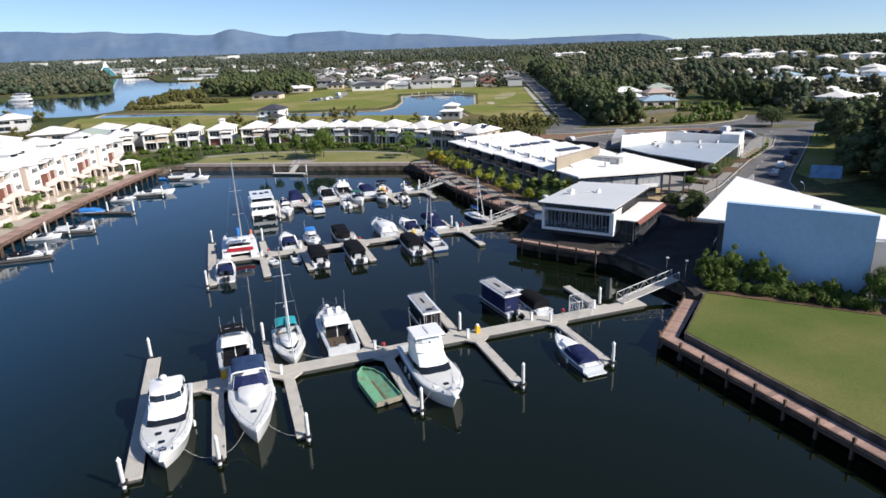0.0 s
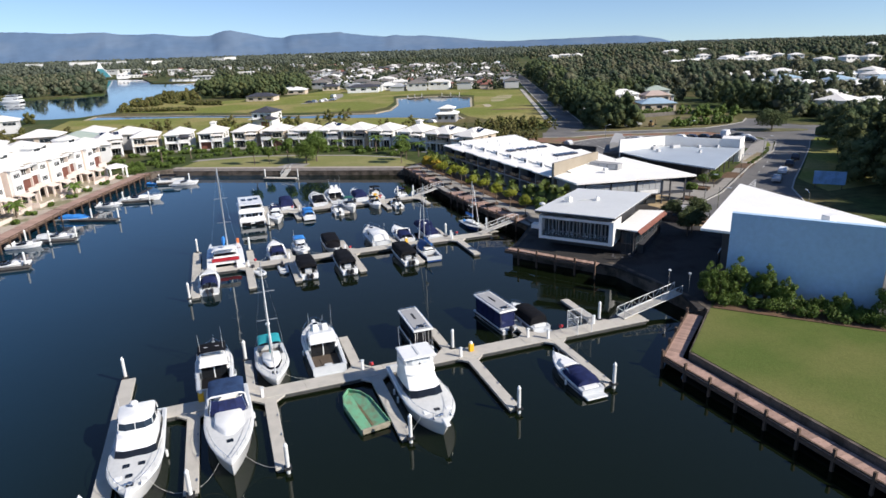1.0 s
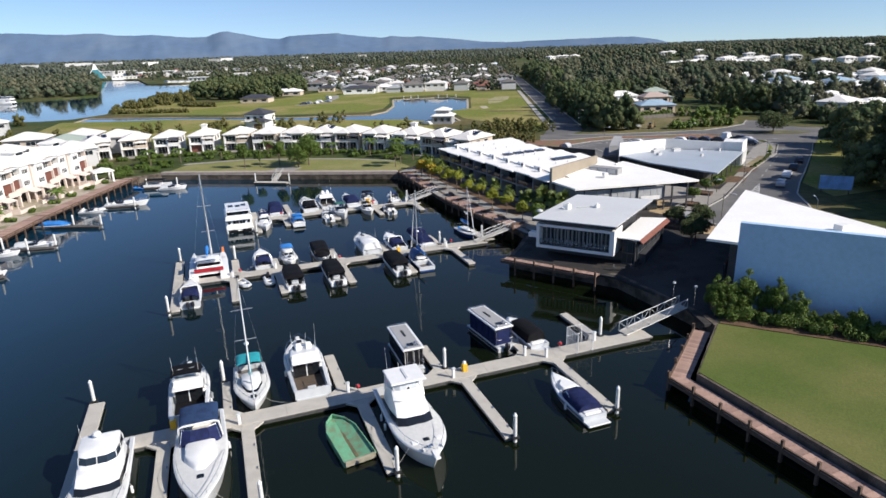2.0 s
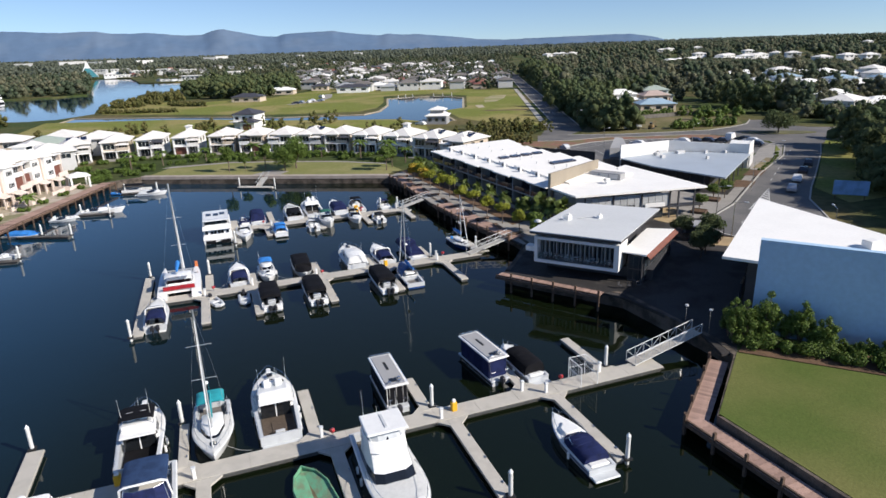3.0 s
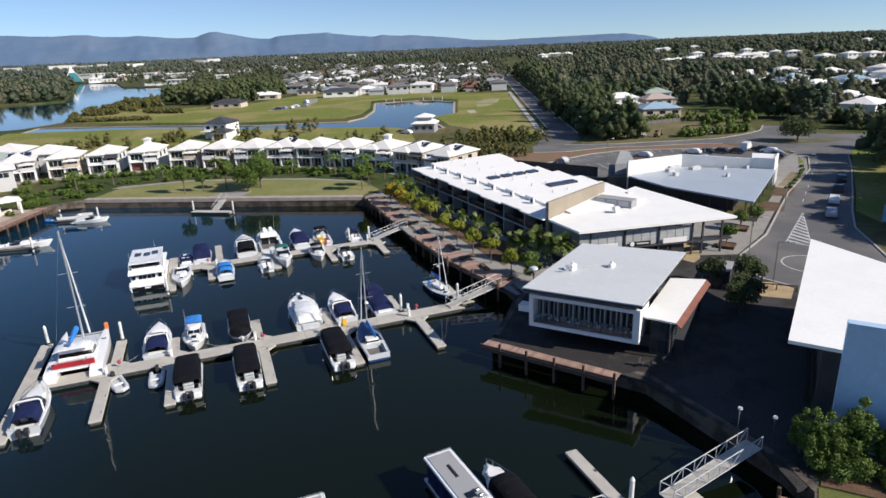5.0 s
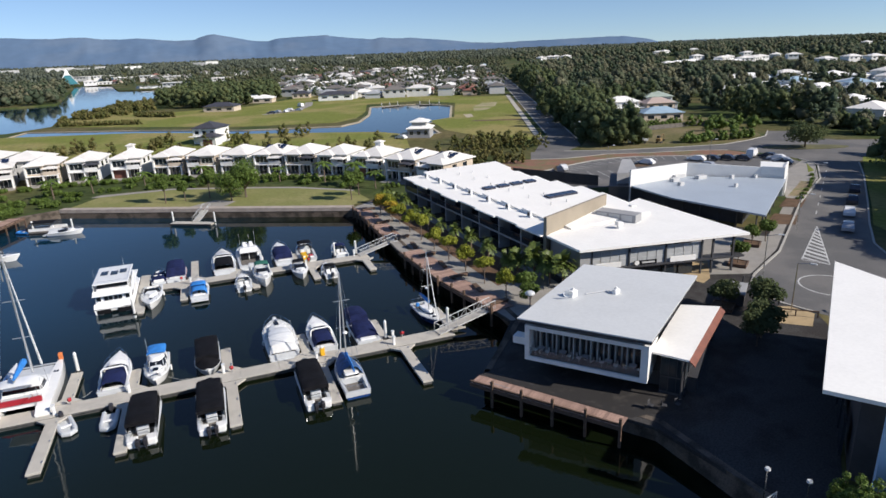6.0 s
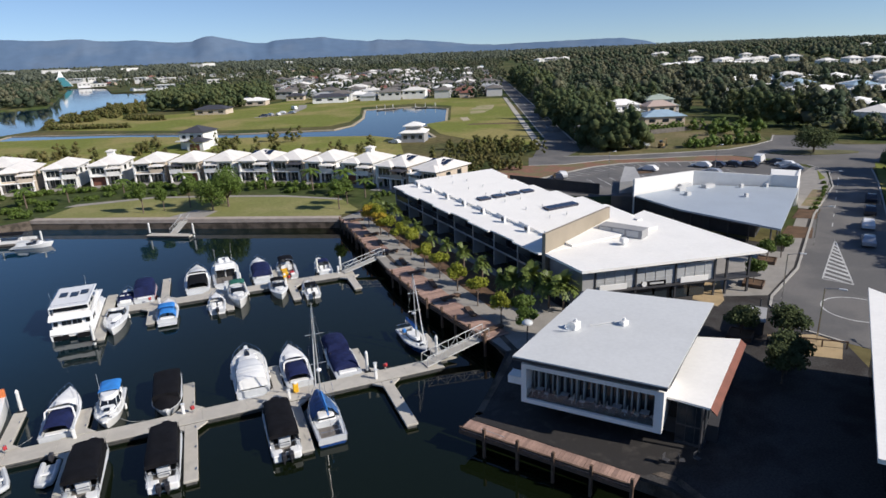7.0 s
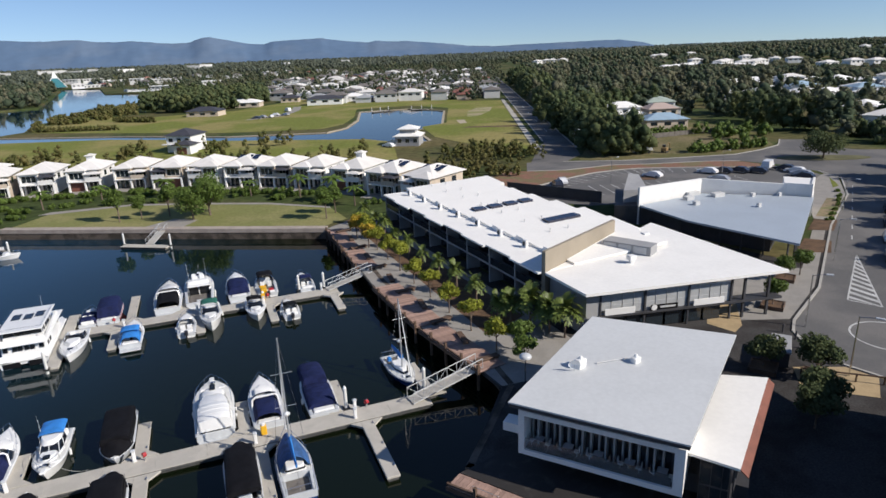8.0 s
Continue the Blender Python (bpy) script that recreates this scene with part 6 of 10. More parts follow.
kerb("kerb_main_road_2", [(99, 95.1), (104.8, 92.0), (112.7, 87.9), (127.6, 83.2), (143.3, 79.3), (154.4, 81.1), (165.7, 84.9), (175, 92.7)], 0.4)
sheet("garden_island", ISLAND, LAND + 0.16, mat("dry_island_grass", (0.13, 0.125, 0.055), 0.95, vary=0.25, scale=0.3, fine=4), "raised dry grass island in the road junction", "verge", 0.2)
kerb("kerb_far_road", [by_road(51.7, s) for s in (166, 300, 520)], 0.5)
kerb("kerb_far_road_2", [by_road(60.3, s) for s in (150, 300, 520)], 0.5)
sheet("pavement_far_path", [by_road(49.4, 150), by_road(49.4, 352), by_road(47.2, 352), by_road(47.2, 150)], LAND + 0.075, mat("pale_footpath", (0.46, 0.43, 0.37), 0.85, vary=0.1, scale=0.4), "pale concrete footpath beside the far road", "pavement")

# painted markings
ring = Geo()
ring.loft([[(71.8 + r * math.cos(a), -12.0 + r * math.sin(a), LAND + 0.028) for r in (3.55, 3.75)] for a in [2 * math.pi * k / 40 for k in range(41)]], False)
structure("road_marking_circle", ring, LINE, "thin white painted turning circle", "road marking")
chev = Geo()
CA, CB, CC = Vector((92.8, 7.2)), Vector((76.9, -3.4)), Vector((78.3, -6.6))
for k in range(11):
    t, u = (k + 0.15) / 11, (k + 0.62) / 11
    a, b, a2, b2 = CA.lerp(CB, t), CA.lerp(CC, min(1, t + 0.07)), CA.lerp(CB, u), CA.lerp(CC, min(1, u + 0.07))
    chev.add([(*a, LAND + 0.028), (*a2, LAND + 0.028), (*b2, LAND + 0.028), (*b, LAND + 0.028)], [(0, 1, 2, 3)])
for a, b in ((CA, CB), (CA, CC), (CB, CC)):
    q = strip([a, b], 0.18, LAND + 0.029)
    chev.add(q.v, q.f)
structure("road_marking_chevrons", chev, LINE, "white painted chevron island", "road marking")
for k in range(7):
    a = Vector((99, 12.5)) + Vector((5.4, 4.0)) * k
    structure(f"road_marking_dash_{k + 1}", strip([a, a + Vector((2.0, 1.5))], 0.14, LAND + 0.028), LINE, "white painted lane dash", "road marking")
bays = Geo()
EDGE = [Vector(q) for q in ((80, 71.0), (86.7, 73.6), (96.5, 76.4), (104.8, 76.4), (109, 75.4), (115.3, 72.6), (123.6, 68.1), (131.3, 63.2))]
for a, b in zip(EDGE, EDGE[1:]):
    n = max(1, round((b - a).length / 2.7))
    d = (b - a).normalized()
    for k in range(n):
        q = a.lerp(b, k / n)
        m = strip([q, q + Vector((d.y, -d.x)) * 4.8], 0.16, LAND + 0.055)
        bays.add(m.v, m.f)
for k in range(14):
    q = Vector((86, 61)) + Vector((2.62, -0.62)) * k
    m = strip([q + Vector((1.1, 4.6)), q - Vector((1.1, 4.6))], 0.16, LAND + 0.055)
    bays.add(m.v, m.f)
structure("road_marking_bays", bays, LINE, "white painted parking bay lines", "road marking")
for k in range(6):
    a = Vector(by_road(56, 190 + 34 * k))
    structure(f"road_marking_far_{k + 1}", strip([a, a + RD * 10], 0.22, LAND + 0.05), LINE, "white painted centre line of the far road", "road marking")

# lawns and fields
sheet("lawn_promenade", [(33.6, -44.3), (24.2, -51.9), (25.6, -73), (26.2, -130), (80, -130), (66, -70), (47, -58.2)], LAND + 0.10, LAWN, "mown green lawn beside the promenade", "lawn", 0.3)
sheet("lawn_north", [(26.3, 60.2), (1, 73.9), (-29, 89.2), (-24, 98.5), (-8, 98.5), (6, 92), (20, 84), (31, 74), (32, 64)], LAND + 0.08, LAWNN, "mown park lawn in front of the houses", "lawn")
sheet("pavement_park_path", [(-26, 99), (-24, 101), (-8, 100.2), (6, 93.6), (20, 85.8), (31, 75.6), (31, 74), (20, 84), (6, 92), (-8, 98.5), (-24, 98.5)], LAND + 0.09, PAVING, "curved concrete path behind the park lawn", "pavement")
sheet("pavement_jetty_landing", [(-4.6, 76.5), (2.6, 73.2), (5.5, 77.5), (1.0, 81.0)], LAND + 0.10, PAVING, "pale paved landing in the park", "pavement")
sheet("field_north_bank", [(-66, 296), (-28, 267), (18, 232.5), (57, 219), (69, 231), (80.5, 259), (93, 304), (122, 304), (165, 318), (150, 345), (90, 430), (30, 352), (-20, 345), (-56, 392), (-69, 332)], LAND + 0.05, FIELD, "dry green grass field beyond the canal", "field")
sheet("field_south_bank", [(-86, 264), (-27, 240.5), (-5, 224), (16, 205), (64.5, 175), (71, 162), (60, 120), (20, 145), (-60, 165), (-90, 180)], LAND + 0.05, FIELD, "grass strip between the canal and the houses", "field")
sheet("field_vacant_lots", [(88, 164), (94.5, 198), (109, 206), (137, 274), (126, 304), (150, 316), by_road(46.8, 348), by_road(46.8, 150), (92, 138)], LAND + 0.05, FIELD, "grassed vacant building lots", "field")
sheet("field_bare_patch", [(126, 222), (133, 224), (146, 240), (158, 262), (150, 264), (136, 246)], LAND + 0.06, mat("dry_bare_soil", (0.34, 0.29, 0.17), 0.95, vary=0.25, scale=0.12, fine=2, second=(0.22, 0.22, 0.07), mix=(0.42, 0.6)), "dry bare patch on the vacant lots", "field")
sheet("field_dirt_strip", [(107, 184), (111, 186.5), (129, 177.5), (127, 174.0)], LAND + 0.065, MULCH, "brown strip of turned earth across the vacant lots", "field")
sheet("field_dirt_spot", [(112, 198), (116, 200), (120, 212), (116, 212)], LAND + 0.062, SAND, "small sandy spot on the vacant lots", "field")
sheet("road_field_drive", [p[:2] for p in strip([(32, 286), (50, 297), (62, 326), (67, 352)], 5.0, 0).v[0::2]] + [p[:2] for p in strip([(32, 286), (50, 297), (62, 326), (67, 352)], 5.0, 0).v[1::2]][::-1], LAND + 0.07, PAVING, "pale new road into the field", "road")
sheet("field_roadside", [(141, 34.6), (113, 12.6), (101, 3.6), (96, -8), (112, -8), (128, 8), (160, 38), (156, 46)], LAND + 0.05, FIELD, "rough grass verge beside the street", "verge")
DRYGRASS = mat("dry_brown_grass", (0.125, 0.120, 0.050), 0.95, vary=0.25, scale=0.10, fine=1.5, second=(0.20, 0.165, 0.09), mix=(0.40, 0.62), gloss=0.1)
sheet("field_forest_edge", [(104, 95), (113, 88.4), (127.6, 83.8), (143.3, 79.9), (154.4, 81.6), (165, 85.6), (178, 104), (188, 120), (184, 168), (160, 172), (134, 132)], LAND + 0.05, DRYGRASS, "dry brown grass before the forest houses", "field")
DRYBED = mat("dry_planting_bed", (0.24, 0.18, 0.11), 0.95, vary=0.25, scale=0.6, fine=6, second=(0.15, 0.15, 0.06), mix=(0.45, 0.6))
sheet("garden_mulch_bed", [(108.6, 22.2), (121.0, 31.0), (119.3, 32.8), (106.0, 24.4)], LAND + 0.085, DRYBED, "dry planting bed with sparse grass beside the street", "garden bed")
sheet("garden_mulch_bed_3", [(100.8, 16.9), (106.8, 20.9), (104.2, 23.2), (97.8, 19.2)], LAND + 0.085, MULCH, "bark-mulched bed by the shops", "garden bed")
sheet("garden_mulch_bed_4", [(131, 39.2), (137.0, 46.2), (128.2, 38.4)], LAND + 0.085, FIELD, "grassy bed at the street corner", "garden bed")
sheet("garden_mulch_bed_2", [(86.8, 12.0), (90.6, 9.4), (95.8, 13.4), (93.4, 16.2)], LAND + 0.055, MULCH, "brown mulched planting bed by the kerb", "garden bed")
sheet("garden_hedge_bed", [(33.9, -44.2), (47.1, -58.0), (49, -55.0), (38.3, -41.3)], LAND + 0.08, MULCH, "mulched bed along the hall's tall wall", "garden bed")
sheet("garden_terrace_bed", [(31.6, 63), (35.5, 60), (40.4, 9.2), (34.4, 6.5)], LAND + 0.05, MULCH, "planting bed along the terrace row", "garden bed")


# ---- boardwalks ----
def boardwalk(name, a, b, width, z, label, board=0.30, posts=True, post_high=0.75):
    """Cross boards from a to b, on the right side of the way, with bearers and bollard posts."""
    A, B = Vector((*a, 0)), Vector((*b, 0))
    d = B - A
    L = d.length
    d.normalize()
    n = Vector((d.y, -d.x, 0))
    ob = tagged(new(name), label, "boardwalk", kind="structure")
    gap = 0.02
    base = Geo().box(0, 0, 0, board - gap, width, 0.05).mesh("board", BOARD)
    rot = Matrix((( d.x, n.x, 0), (d.y, n.y, 0), (0, 0, 1))).to_4x4()
    count = int(L / board)
    for k in range(count):
        bo = new("board", base)
        bo.parent = ob
        bo.matrix_basis = Matrix.Translation(A + d * (k * board) + Vector((0, 0, z - 0.05 + 0.006 * math.sin(k * 7.3)))) @ rot
    m = Matrix.Translation(A + Vector((0, 0, z))) @ rot
    part("bearer", Geo().box(0, -0.10, -0.38, L, 0.12, -0.052, m), BEAM, ob)
    part("kerb_rail", Geo().box(0, -0.02, 0.06, L, 0.14, 0.20, m), BEAM, ob)
    if posts:
        k = 0
        while k * 3.0 < L:
            part("post", Geo().box(k * 3.0, -0.14, -2.2, k * 3.0 + 0.22, 0.1, post_high, m), BEAM, ob, "square timber bollard post")
            k += 1
    return ob


boardwalk("boardwalk_lawn_1", (23.5, -75.0), (21.6, -50.9), 1.75, LAND - 0.55, "timber boardwalk along the lawn's sea wall", 0.6)
boardwalk("boardwalk_lawn_2", (21.6, -50.9), (31.4, -43.1), 1.75, LAND - 0.55, "timber boardwalk corner by the lawn", 0.35)
boardwalk("boardwalk_lawn_3", (24.1, -105.0), (23.5, -75.0), 1.75, LAND - 0.55, "timber boardwalk along the sea wall", 0.6)
boardwalk("boardwalk_restaurant", (29.5, -26.7), (21.1, -14.9), 1.6, LAND + 0.17, "weathered timber deck edge before the restaurant", 0.3)
for k, (a, b) in enumerate((((30.0, -1.0), (27.9, 10.8)), ((27.8, 11.4), (26.7, 26.0)), ((26.6, 34.5), (26.7, 44.0)), ((26.7, 44.6), (26.6, 57.5)))):
    boardwalk(f"boardwalk_promenade_{k + 1}", a, b, (3.2, 3.6, 3.2, 3.0)[k], LAND + 0.17, "red-brown timber boardwalk of the tree-lined promenade", 0.3)
for k in range(11):
    t = k / 10
    x, y = 31.8 - 2.4 * min(1, t * 1.6), 1 + 54 * t
    sv = thing("timber_bench", "dark timber bench block on the promenade", "bench", "promenade benches")
    part("seat", Geo().slab(-1.4, -0.35, 0.30, 1.4, 0.35, 0.45, 0.03), BEAM, sv)
    for sx in (-1.1, 1.1):
        part("leg", Geo().box(sx - 0.12, -0.3, 0, sx + 0.12, 0.3, 0.30), BEAM, sv)
    put(sv, x, y, LAND + 0.03, 85 if k % 2 else 10)
WB = [(-36.0, 84.0), (-49, 48.3), (-57, 18.9), (-80, -40)]
for k in range(3):
    boardwalk(f"boardwalk_houses_{k + 1}", WB[k], WB[k + 1], 3.3, LAND + 0.17, "red-brown timber boardwalk below the terraced houses", 0.6, post_high=0.10)


# ---- buildings ----
def hip_roof(x0, y0, x1, y1, z, rise, over=0.6, thick=0.16):
    """A hipped roof over a rectangle with eaves."""
    x0, y0, x1, y1 = x0 - over, y0 - over, x1 + over, y1 + over
    w, d = x1 - x0, y1 - y0
    k = min(w, d) / 2
    if w >= d:
        r = [(x0 + k, (y0 + y1) / 2), (x1 - k, (y0 + y1) / 2)]
    else:
        r = [((x0 + x1) / 2, y0 + k), ((x0 + x1) / 2, y1 - k)]
    v = [(x0, y0, z), (x1, y0, z), (x1, y1, z), (x0, y1, z), (x0, y0, z + thick), (x1, y0, z + thick), (x1, y1, z + thick), (x0, y1, z + thick), (*r[0], z + rise), (*r[1], z + rise)]
    f = [(3, 2, 1, 0), (0, 1, 5, 4), (1, 2, 6, 5), (2, 3, 7, 6), (3, 0, 4, 7)]
    f += [(4, 5, 9, 8), (5, 6, 9), (6, 7, 8, 9), (7, 4, 8)] if w >= d else [(4, 5, 8), (5, 6, 9, 8), (6, 7, 9), (7, 4, 8, 9)]
    return Geo().add(v, f)


def window(parent, x0, z0, x1, z1, y, frame_mat=WHITE, panes=2, depth=0.05):
    """A window in a wall that faces -y at y."""
    w = part("window", Geo().box(x0, y - 0.012, z0, x1, y + 0.05, z1), GLASS, parent)
    g = Geo()
    for k in range(panes + 1):
        x = x0 + (x1 - x0) * k / panes
        g.box(x - 0.035, y - depth, z0, x + 0.035, y - 0.014, z1)
    g.box(x0 - 0.03, y - depth, z0 - 0.06, x1 + 0.03, y - 0.014, z0).box(x0 - 0.03, y - depth, z1, x1 + 0.03, y - 0.014, z1 + 0.06)
    part("frame", g, frame_mat, w)
    return w


def canal_house(label, w=7.4, d=12.0, wall=CREAM, tower=False, low=DARKW, solar=False, mirror=1, flip=False):
    """A two-storey house with hipped roof; its terrace side faces -y. Its foot's middle is the origin."""
    ob = thing("canal_house", label, "house", "houses along the park")
    h1, h2 = 2.7, 5.2
    a, b = -w / 2, w / 2
    m = mirror
    part("wall", Geo().box(a, 2.2, 0, b, d, h2), wall, ob)
    x0, x1 = (a, 0.4) if m > 0 else (-0.4, b)
    wing = part("wing", Geo().box(x0, 0.6, h1, x1, 2.2, h2), wall, ob)
    o0, o1 = (0.4, b) if m > 0 else (a, -0.4)
    for x in (a, x0 if m < 0 else x1 - 0.35, b - 0.3):
        part("pier", Geo().box(x, 0.0, 0, x + 0.35, 0.55, h1 if x != a else h2), WHITE, ob)
    part("balcony_slab", Geo().slab(a, -0.2, h1 - 0.2, b, 2.2, h1, 0.04), WHITE, ob)
    part("balustrade", Geo().box(o0, -0.15, h1, o1, -0.05, h1 + 0.95), wall if m > 0 else WHITE, ob)
    window(wing, x0 + 0.5, h1 + 0.5, x1 - 0.5, h2 - 0.5, 0.6, WHITE, 3)
    window(ob.children[0], o0 + 0.4, h1 + 0.1, o1 - 0.4, h2 - 0.5, 2.2, WHITE, 3)
    window(ob.children[0], a + 0.5, 0.1, 0, h1 - 0.4, 2.2, WHITE, 3)
    window(ob.children[0], 0.5, 0.1, b - 0.5, h1 - 0.4, 2.2, WHITE, 3)
    for y in (4.0, 8.0):
        s = part("side_window", Geo().box(b - 0.02, y, h1 + 0.6, b + 0.02, y + 1.6, h2 - 0.6), GLASS, ob)
        part("side_window", Geo().box(a - 0.02, y, h1 + 0.6, a + 0.02, y + 1.6, h2 - 0.6), GLASS, ob)
    if low is not DARKW:
        part("ground_panel", Geo().box(x0 + 0.3, 1.0, 0, x1 - 0.3, 1.2, h1 - 0.3), low, ob)
    roof = part("roof", hip_roof(a, 1.6, b, d, h2, 1.9), ROOFH, ob, "pale hipped roof", )
    part("front_roof", hip_roof(x0, 0.2, x1, 4.2, h2 + 0.01, 1.15, 0.5), ROOFH, roof)
    part("porch_roof", hip_roof(o0, -0.3, o1, 2.1, h2 - 0.9, 0.55, 0.25), ROOFD if flip else ROOFH, roof)
    if tower:
        t = part("roof_lantern", Geo().box(-0.8, d * 0.55, h2 + 1.2, 0.8, d * 0.55 + 1.6, h2 + 2.7), WHITE, roof)
        part("lantern_roof", hip_roof(-0.8, d * 0.55, 0.8, d * 0.55 + 1.6, h2 + 2.7, 0.6, 0.3), ROOFH, t)
    if solar:
        for k in range(3):
            g = Geo()
            x = -w * 0.28 + 1.9 * k
            g.add([(x, 4.5, h2 + 1.17), (x + 1.6, 4.5, h2 + 1.17), (x + 1.6, 7.2, h2 + 1.72), (x, 7.2, h2 + 1.72)] + [(x, 4.5, h2 + 1.11), (x + 1.6, 4.5, h2 + 1.11), (x + 1.6, 7.2, h2 + 1.66), (x, 7.2, h2 + 1.66)], [(0, 1, 2, 3), (7, 6, 5, 4), (0, 4, 5, 1), (1, 5, 6, 2), (2, 6, 7, 3), (3, 7, 4, 0)])
            part("solar_panel", g, SOLAR, roof)
    part("terrace", Geo().slab(a - 0.2, -2.4, 0, b + 0.2, 2.2, 0.12, 0.03), PAVING, ob)
    return ob


APEX = [(-62.0, 128.0, 16), (-51.0, 129.5, 8), (-39.6, 130.0, -2), (-29.4, 130.4, -8), (-18.6, 128.6, -12), (-7.6, 125.6, -17), (1.5, 121.3, -22), (10.2, 117.2, -26), (18.7, 112.6, -29), (26.6, 107.4, -34), (34.4, 100.6, -40), (42.2, 92.4, -46), (48.4, 83.0, -53), (53.6, 73.4, -59)]
ROW = [(x + 6.8 * math.sin(radians(r)), y - 6.8 * math.cos(radians(r)), r) for x, y, r in APEX]
KINDS = [(CREAM, DARKW, False, False, 1), (WHITE, DARKW, False, False, -1), (CREAM, DARKW, False, False, 1), (WHITE, DARKW, False, False, 1), (SIDING, DARKW, False, True, 1), (CREAM, BROWNW, False, False, -1), (WHITE, BROWNW, True, False, 1)]
for i, (x, y, r) in enumerate(ROW):
    wall, low, tower, solar, mirror = KINDS[(i * 3 + 1) % 7]
    tone = {CREAM: "cream", WHITE: "white", SIDING: "pale grey"}[wall]
    put(canal_house(f"two-storey {tone} rendered house with pale hipped roof" + (" and roof lantern" if tower else " and solar panels" if solar or i >= 12 else ""), wall=wall, low=low, tower=tower, solar=solar or i >= 12, mirror=mirror, flip=i % 3 == 0), x, y, LAND, r)


PINKW = mat("pinkish_cream_render", (0.68, 0.575, 0.50), 0.8, vary=0.07, scale=0.5)


def terrace_house(label, tone=BROWNW, mirror=1):
    """A three-storey cream terrace house, 7 m wide; its front faces -y."""
    ob = thing("terrace_house", label, "house", "terraced houses on the boardwalk")
    k = mirror

    def bx(x0, y0, z0, x1, y1, z1):
        return Geo().box(min(k * x0, k * x1), y0, z0, max(k * x0, k * x1), y1, z1)

    wall = part("wall", bx(-3.5, 4.0, 0, 3.5, 14, 8.0), PINKW, ob)
    part("party_wall", bx(-3.62, 0.9, 0, -3.38, 4.0, 8.2), PINKW, ob)
    bay = part("bay", bx(-3.36, 0.2, 2.9, -0.3, 4.0, 8.0), WHITE, ob)
    x0, x1 = sorted((k * -2.8, k * -0.8))
    for z0, z1 in ((3.7, 5.0), (6.3, 7.5)):
        w = window(bay, x0, z0, x1, z1, 0.2, WHITE, 4)
        part("blind", Geo().box(x0 + 0.05, 0.182, z0 + 0.72 * (z1 - z0), x1 - 0.05, 0.187, z1 - 0.02), SIDING, w, "pale half-lowered blind")
        part("sill", Geo().box(x0 - 0.1, 0.02, z0 - 0.14, x1 + 0.1, 0.2, z0 - 0.06), WHITE, w)
    part("red_panel", bx(-0.28, 0.9, 2.95, 3.1, 1.1, 5.35), tone, ob, "red-brown clad wall in the recess")
    part("balcony_slab", bx(-3.45, -0.7, 2.62, 3.45, 4.0, 2.88), PINKW, ob)
    part("upper_balcony", bx(-0.28, 0.5, 5.4, 3.45, 4.0, 5.6), WHITE, ob)
    part("balustrade", bx(-0.28, -0.65, 2.9, 3.4, -0.55, 3.75), PINKW, ob)
    part("upper_balustrade", bx(-0.28, 0.52, 5.6, 3.4, 0.62, 6.4), WHITE, ob)
    part("upper_wall", bx(-0.28, 1.4, 5.6, 3.1, 4.0, 8.0), TAUPE, ob)
    glz = part("upper_glazing", bx(0.1, 1.34, 5.7, 2.9, 1.4, 7.6), GLASS, ob)
    for x in (0.1, 0.8, 1.5, 2.2, 2.86):
        part("mullion", bx(x, 1.28, 5.7, x + 0.07, 1.338, 7.6), WHITE, glz)
    part("eave_shade", bx(-0.28, 0.1, 7.75, 3.45, 2.6, 7.9), WHITE, ob)
    part("porch_roof", Geo().loft([[(k * -3.3, -2.2, 2.30), (k * -0.2, -2.2, 2.30), (k * -0.2, -2.2, 2.42), (k * -3.3, -2.2, 2.42)], [(k * -3.3, -0.7, 2.62), (k * -0.2, -0.7, 2.62), (k * -0.2, -0.7, 2.76), (k * -3.3, -0.7, 2.76)]], True, True), PINKW, ob, "sloping cream porch roof")
    for x in (-3.1, -0.55):
        part("porch_post", bx(x, -2.1, 0.1, x + 0.25, -1.85, 2.33), PINKW, ob)
    part("ground_wall", bx(-3.36, 1.6, 0.1, 3.4, 4.0, 2.62), TAUPE, ob)
    part("garden_door", bx(-3.0, 1.5, 0.12, 3.0, 1.6, 2.4), GLASS, ob)
    part("blade_wall", bx(3.1, 0.4, 2.9, 3.4, 4.0, 7.6), PINKW, ob)
    for x in (-3.3, -0.5, 2.9):
        part("pier", bx(x, -0.6, 0, x + 0.4, -0.1, 2.62), PINKW, ob)
    roof = part("roof", hip_roof(-3.3, 2.6, 3.3, 14, 8.0, 1.5, 0.5), ROOFW, ob, "low white hipped roof")
    a, b = sorted((k * -3.3, k * -0.3))
    part("bay_roof", hip_roof(a, 0.2, b, 4.6, 8.02, 0.9, 0.45), ROOFW, roof)
    a, b = sorted((k * 0.0, k * 3.0))
    part("clerestory", Geo().box(a, 6.2, 8.8, b, 9.4, 10.1), WHITE, roof)
    part("clerestory_window", Geo().box(a + 0.3, 6.14, 9.35, b - 0.3, 6.2, 9.95), GLASS, roof)
    part("clerestory_roof", hip_roof(a, 6.2, b, 9.4, 10.1, 0.6, 0.45), ROOFW, roof)
    part("courtyard_wall", bx(-3.5, -4.4, 0, -3.3, -0.7, 1.1), PINKW, ob)
    part("garden_wall", bx(-3.29, -4.4, 0, 1.4, -4.2, 0.8), PINKW, ob)
    part("terrace", Geo().slab(-3.28, -4.18, 0, 3.4, 3.9, 0.1, 0.03), SAND, ob)
    return ob


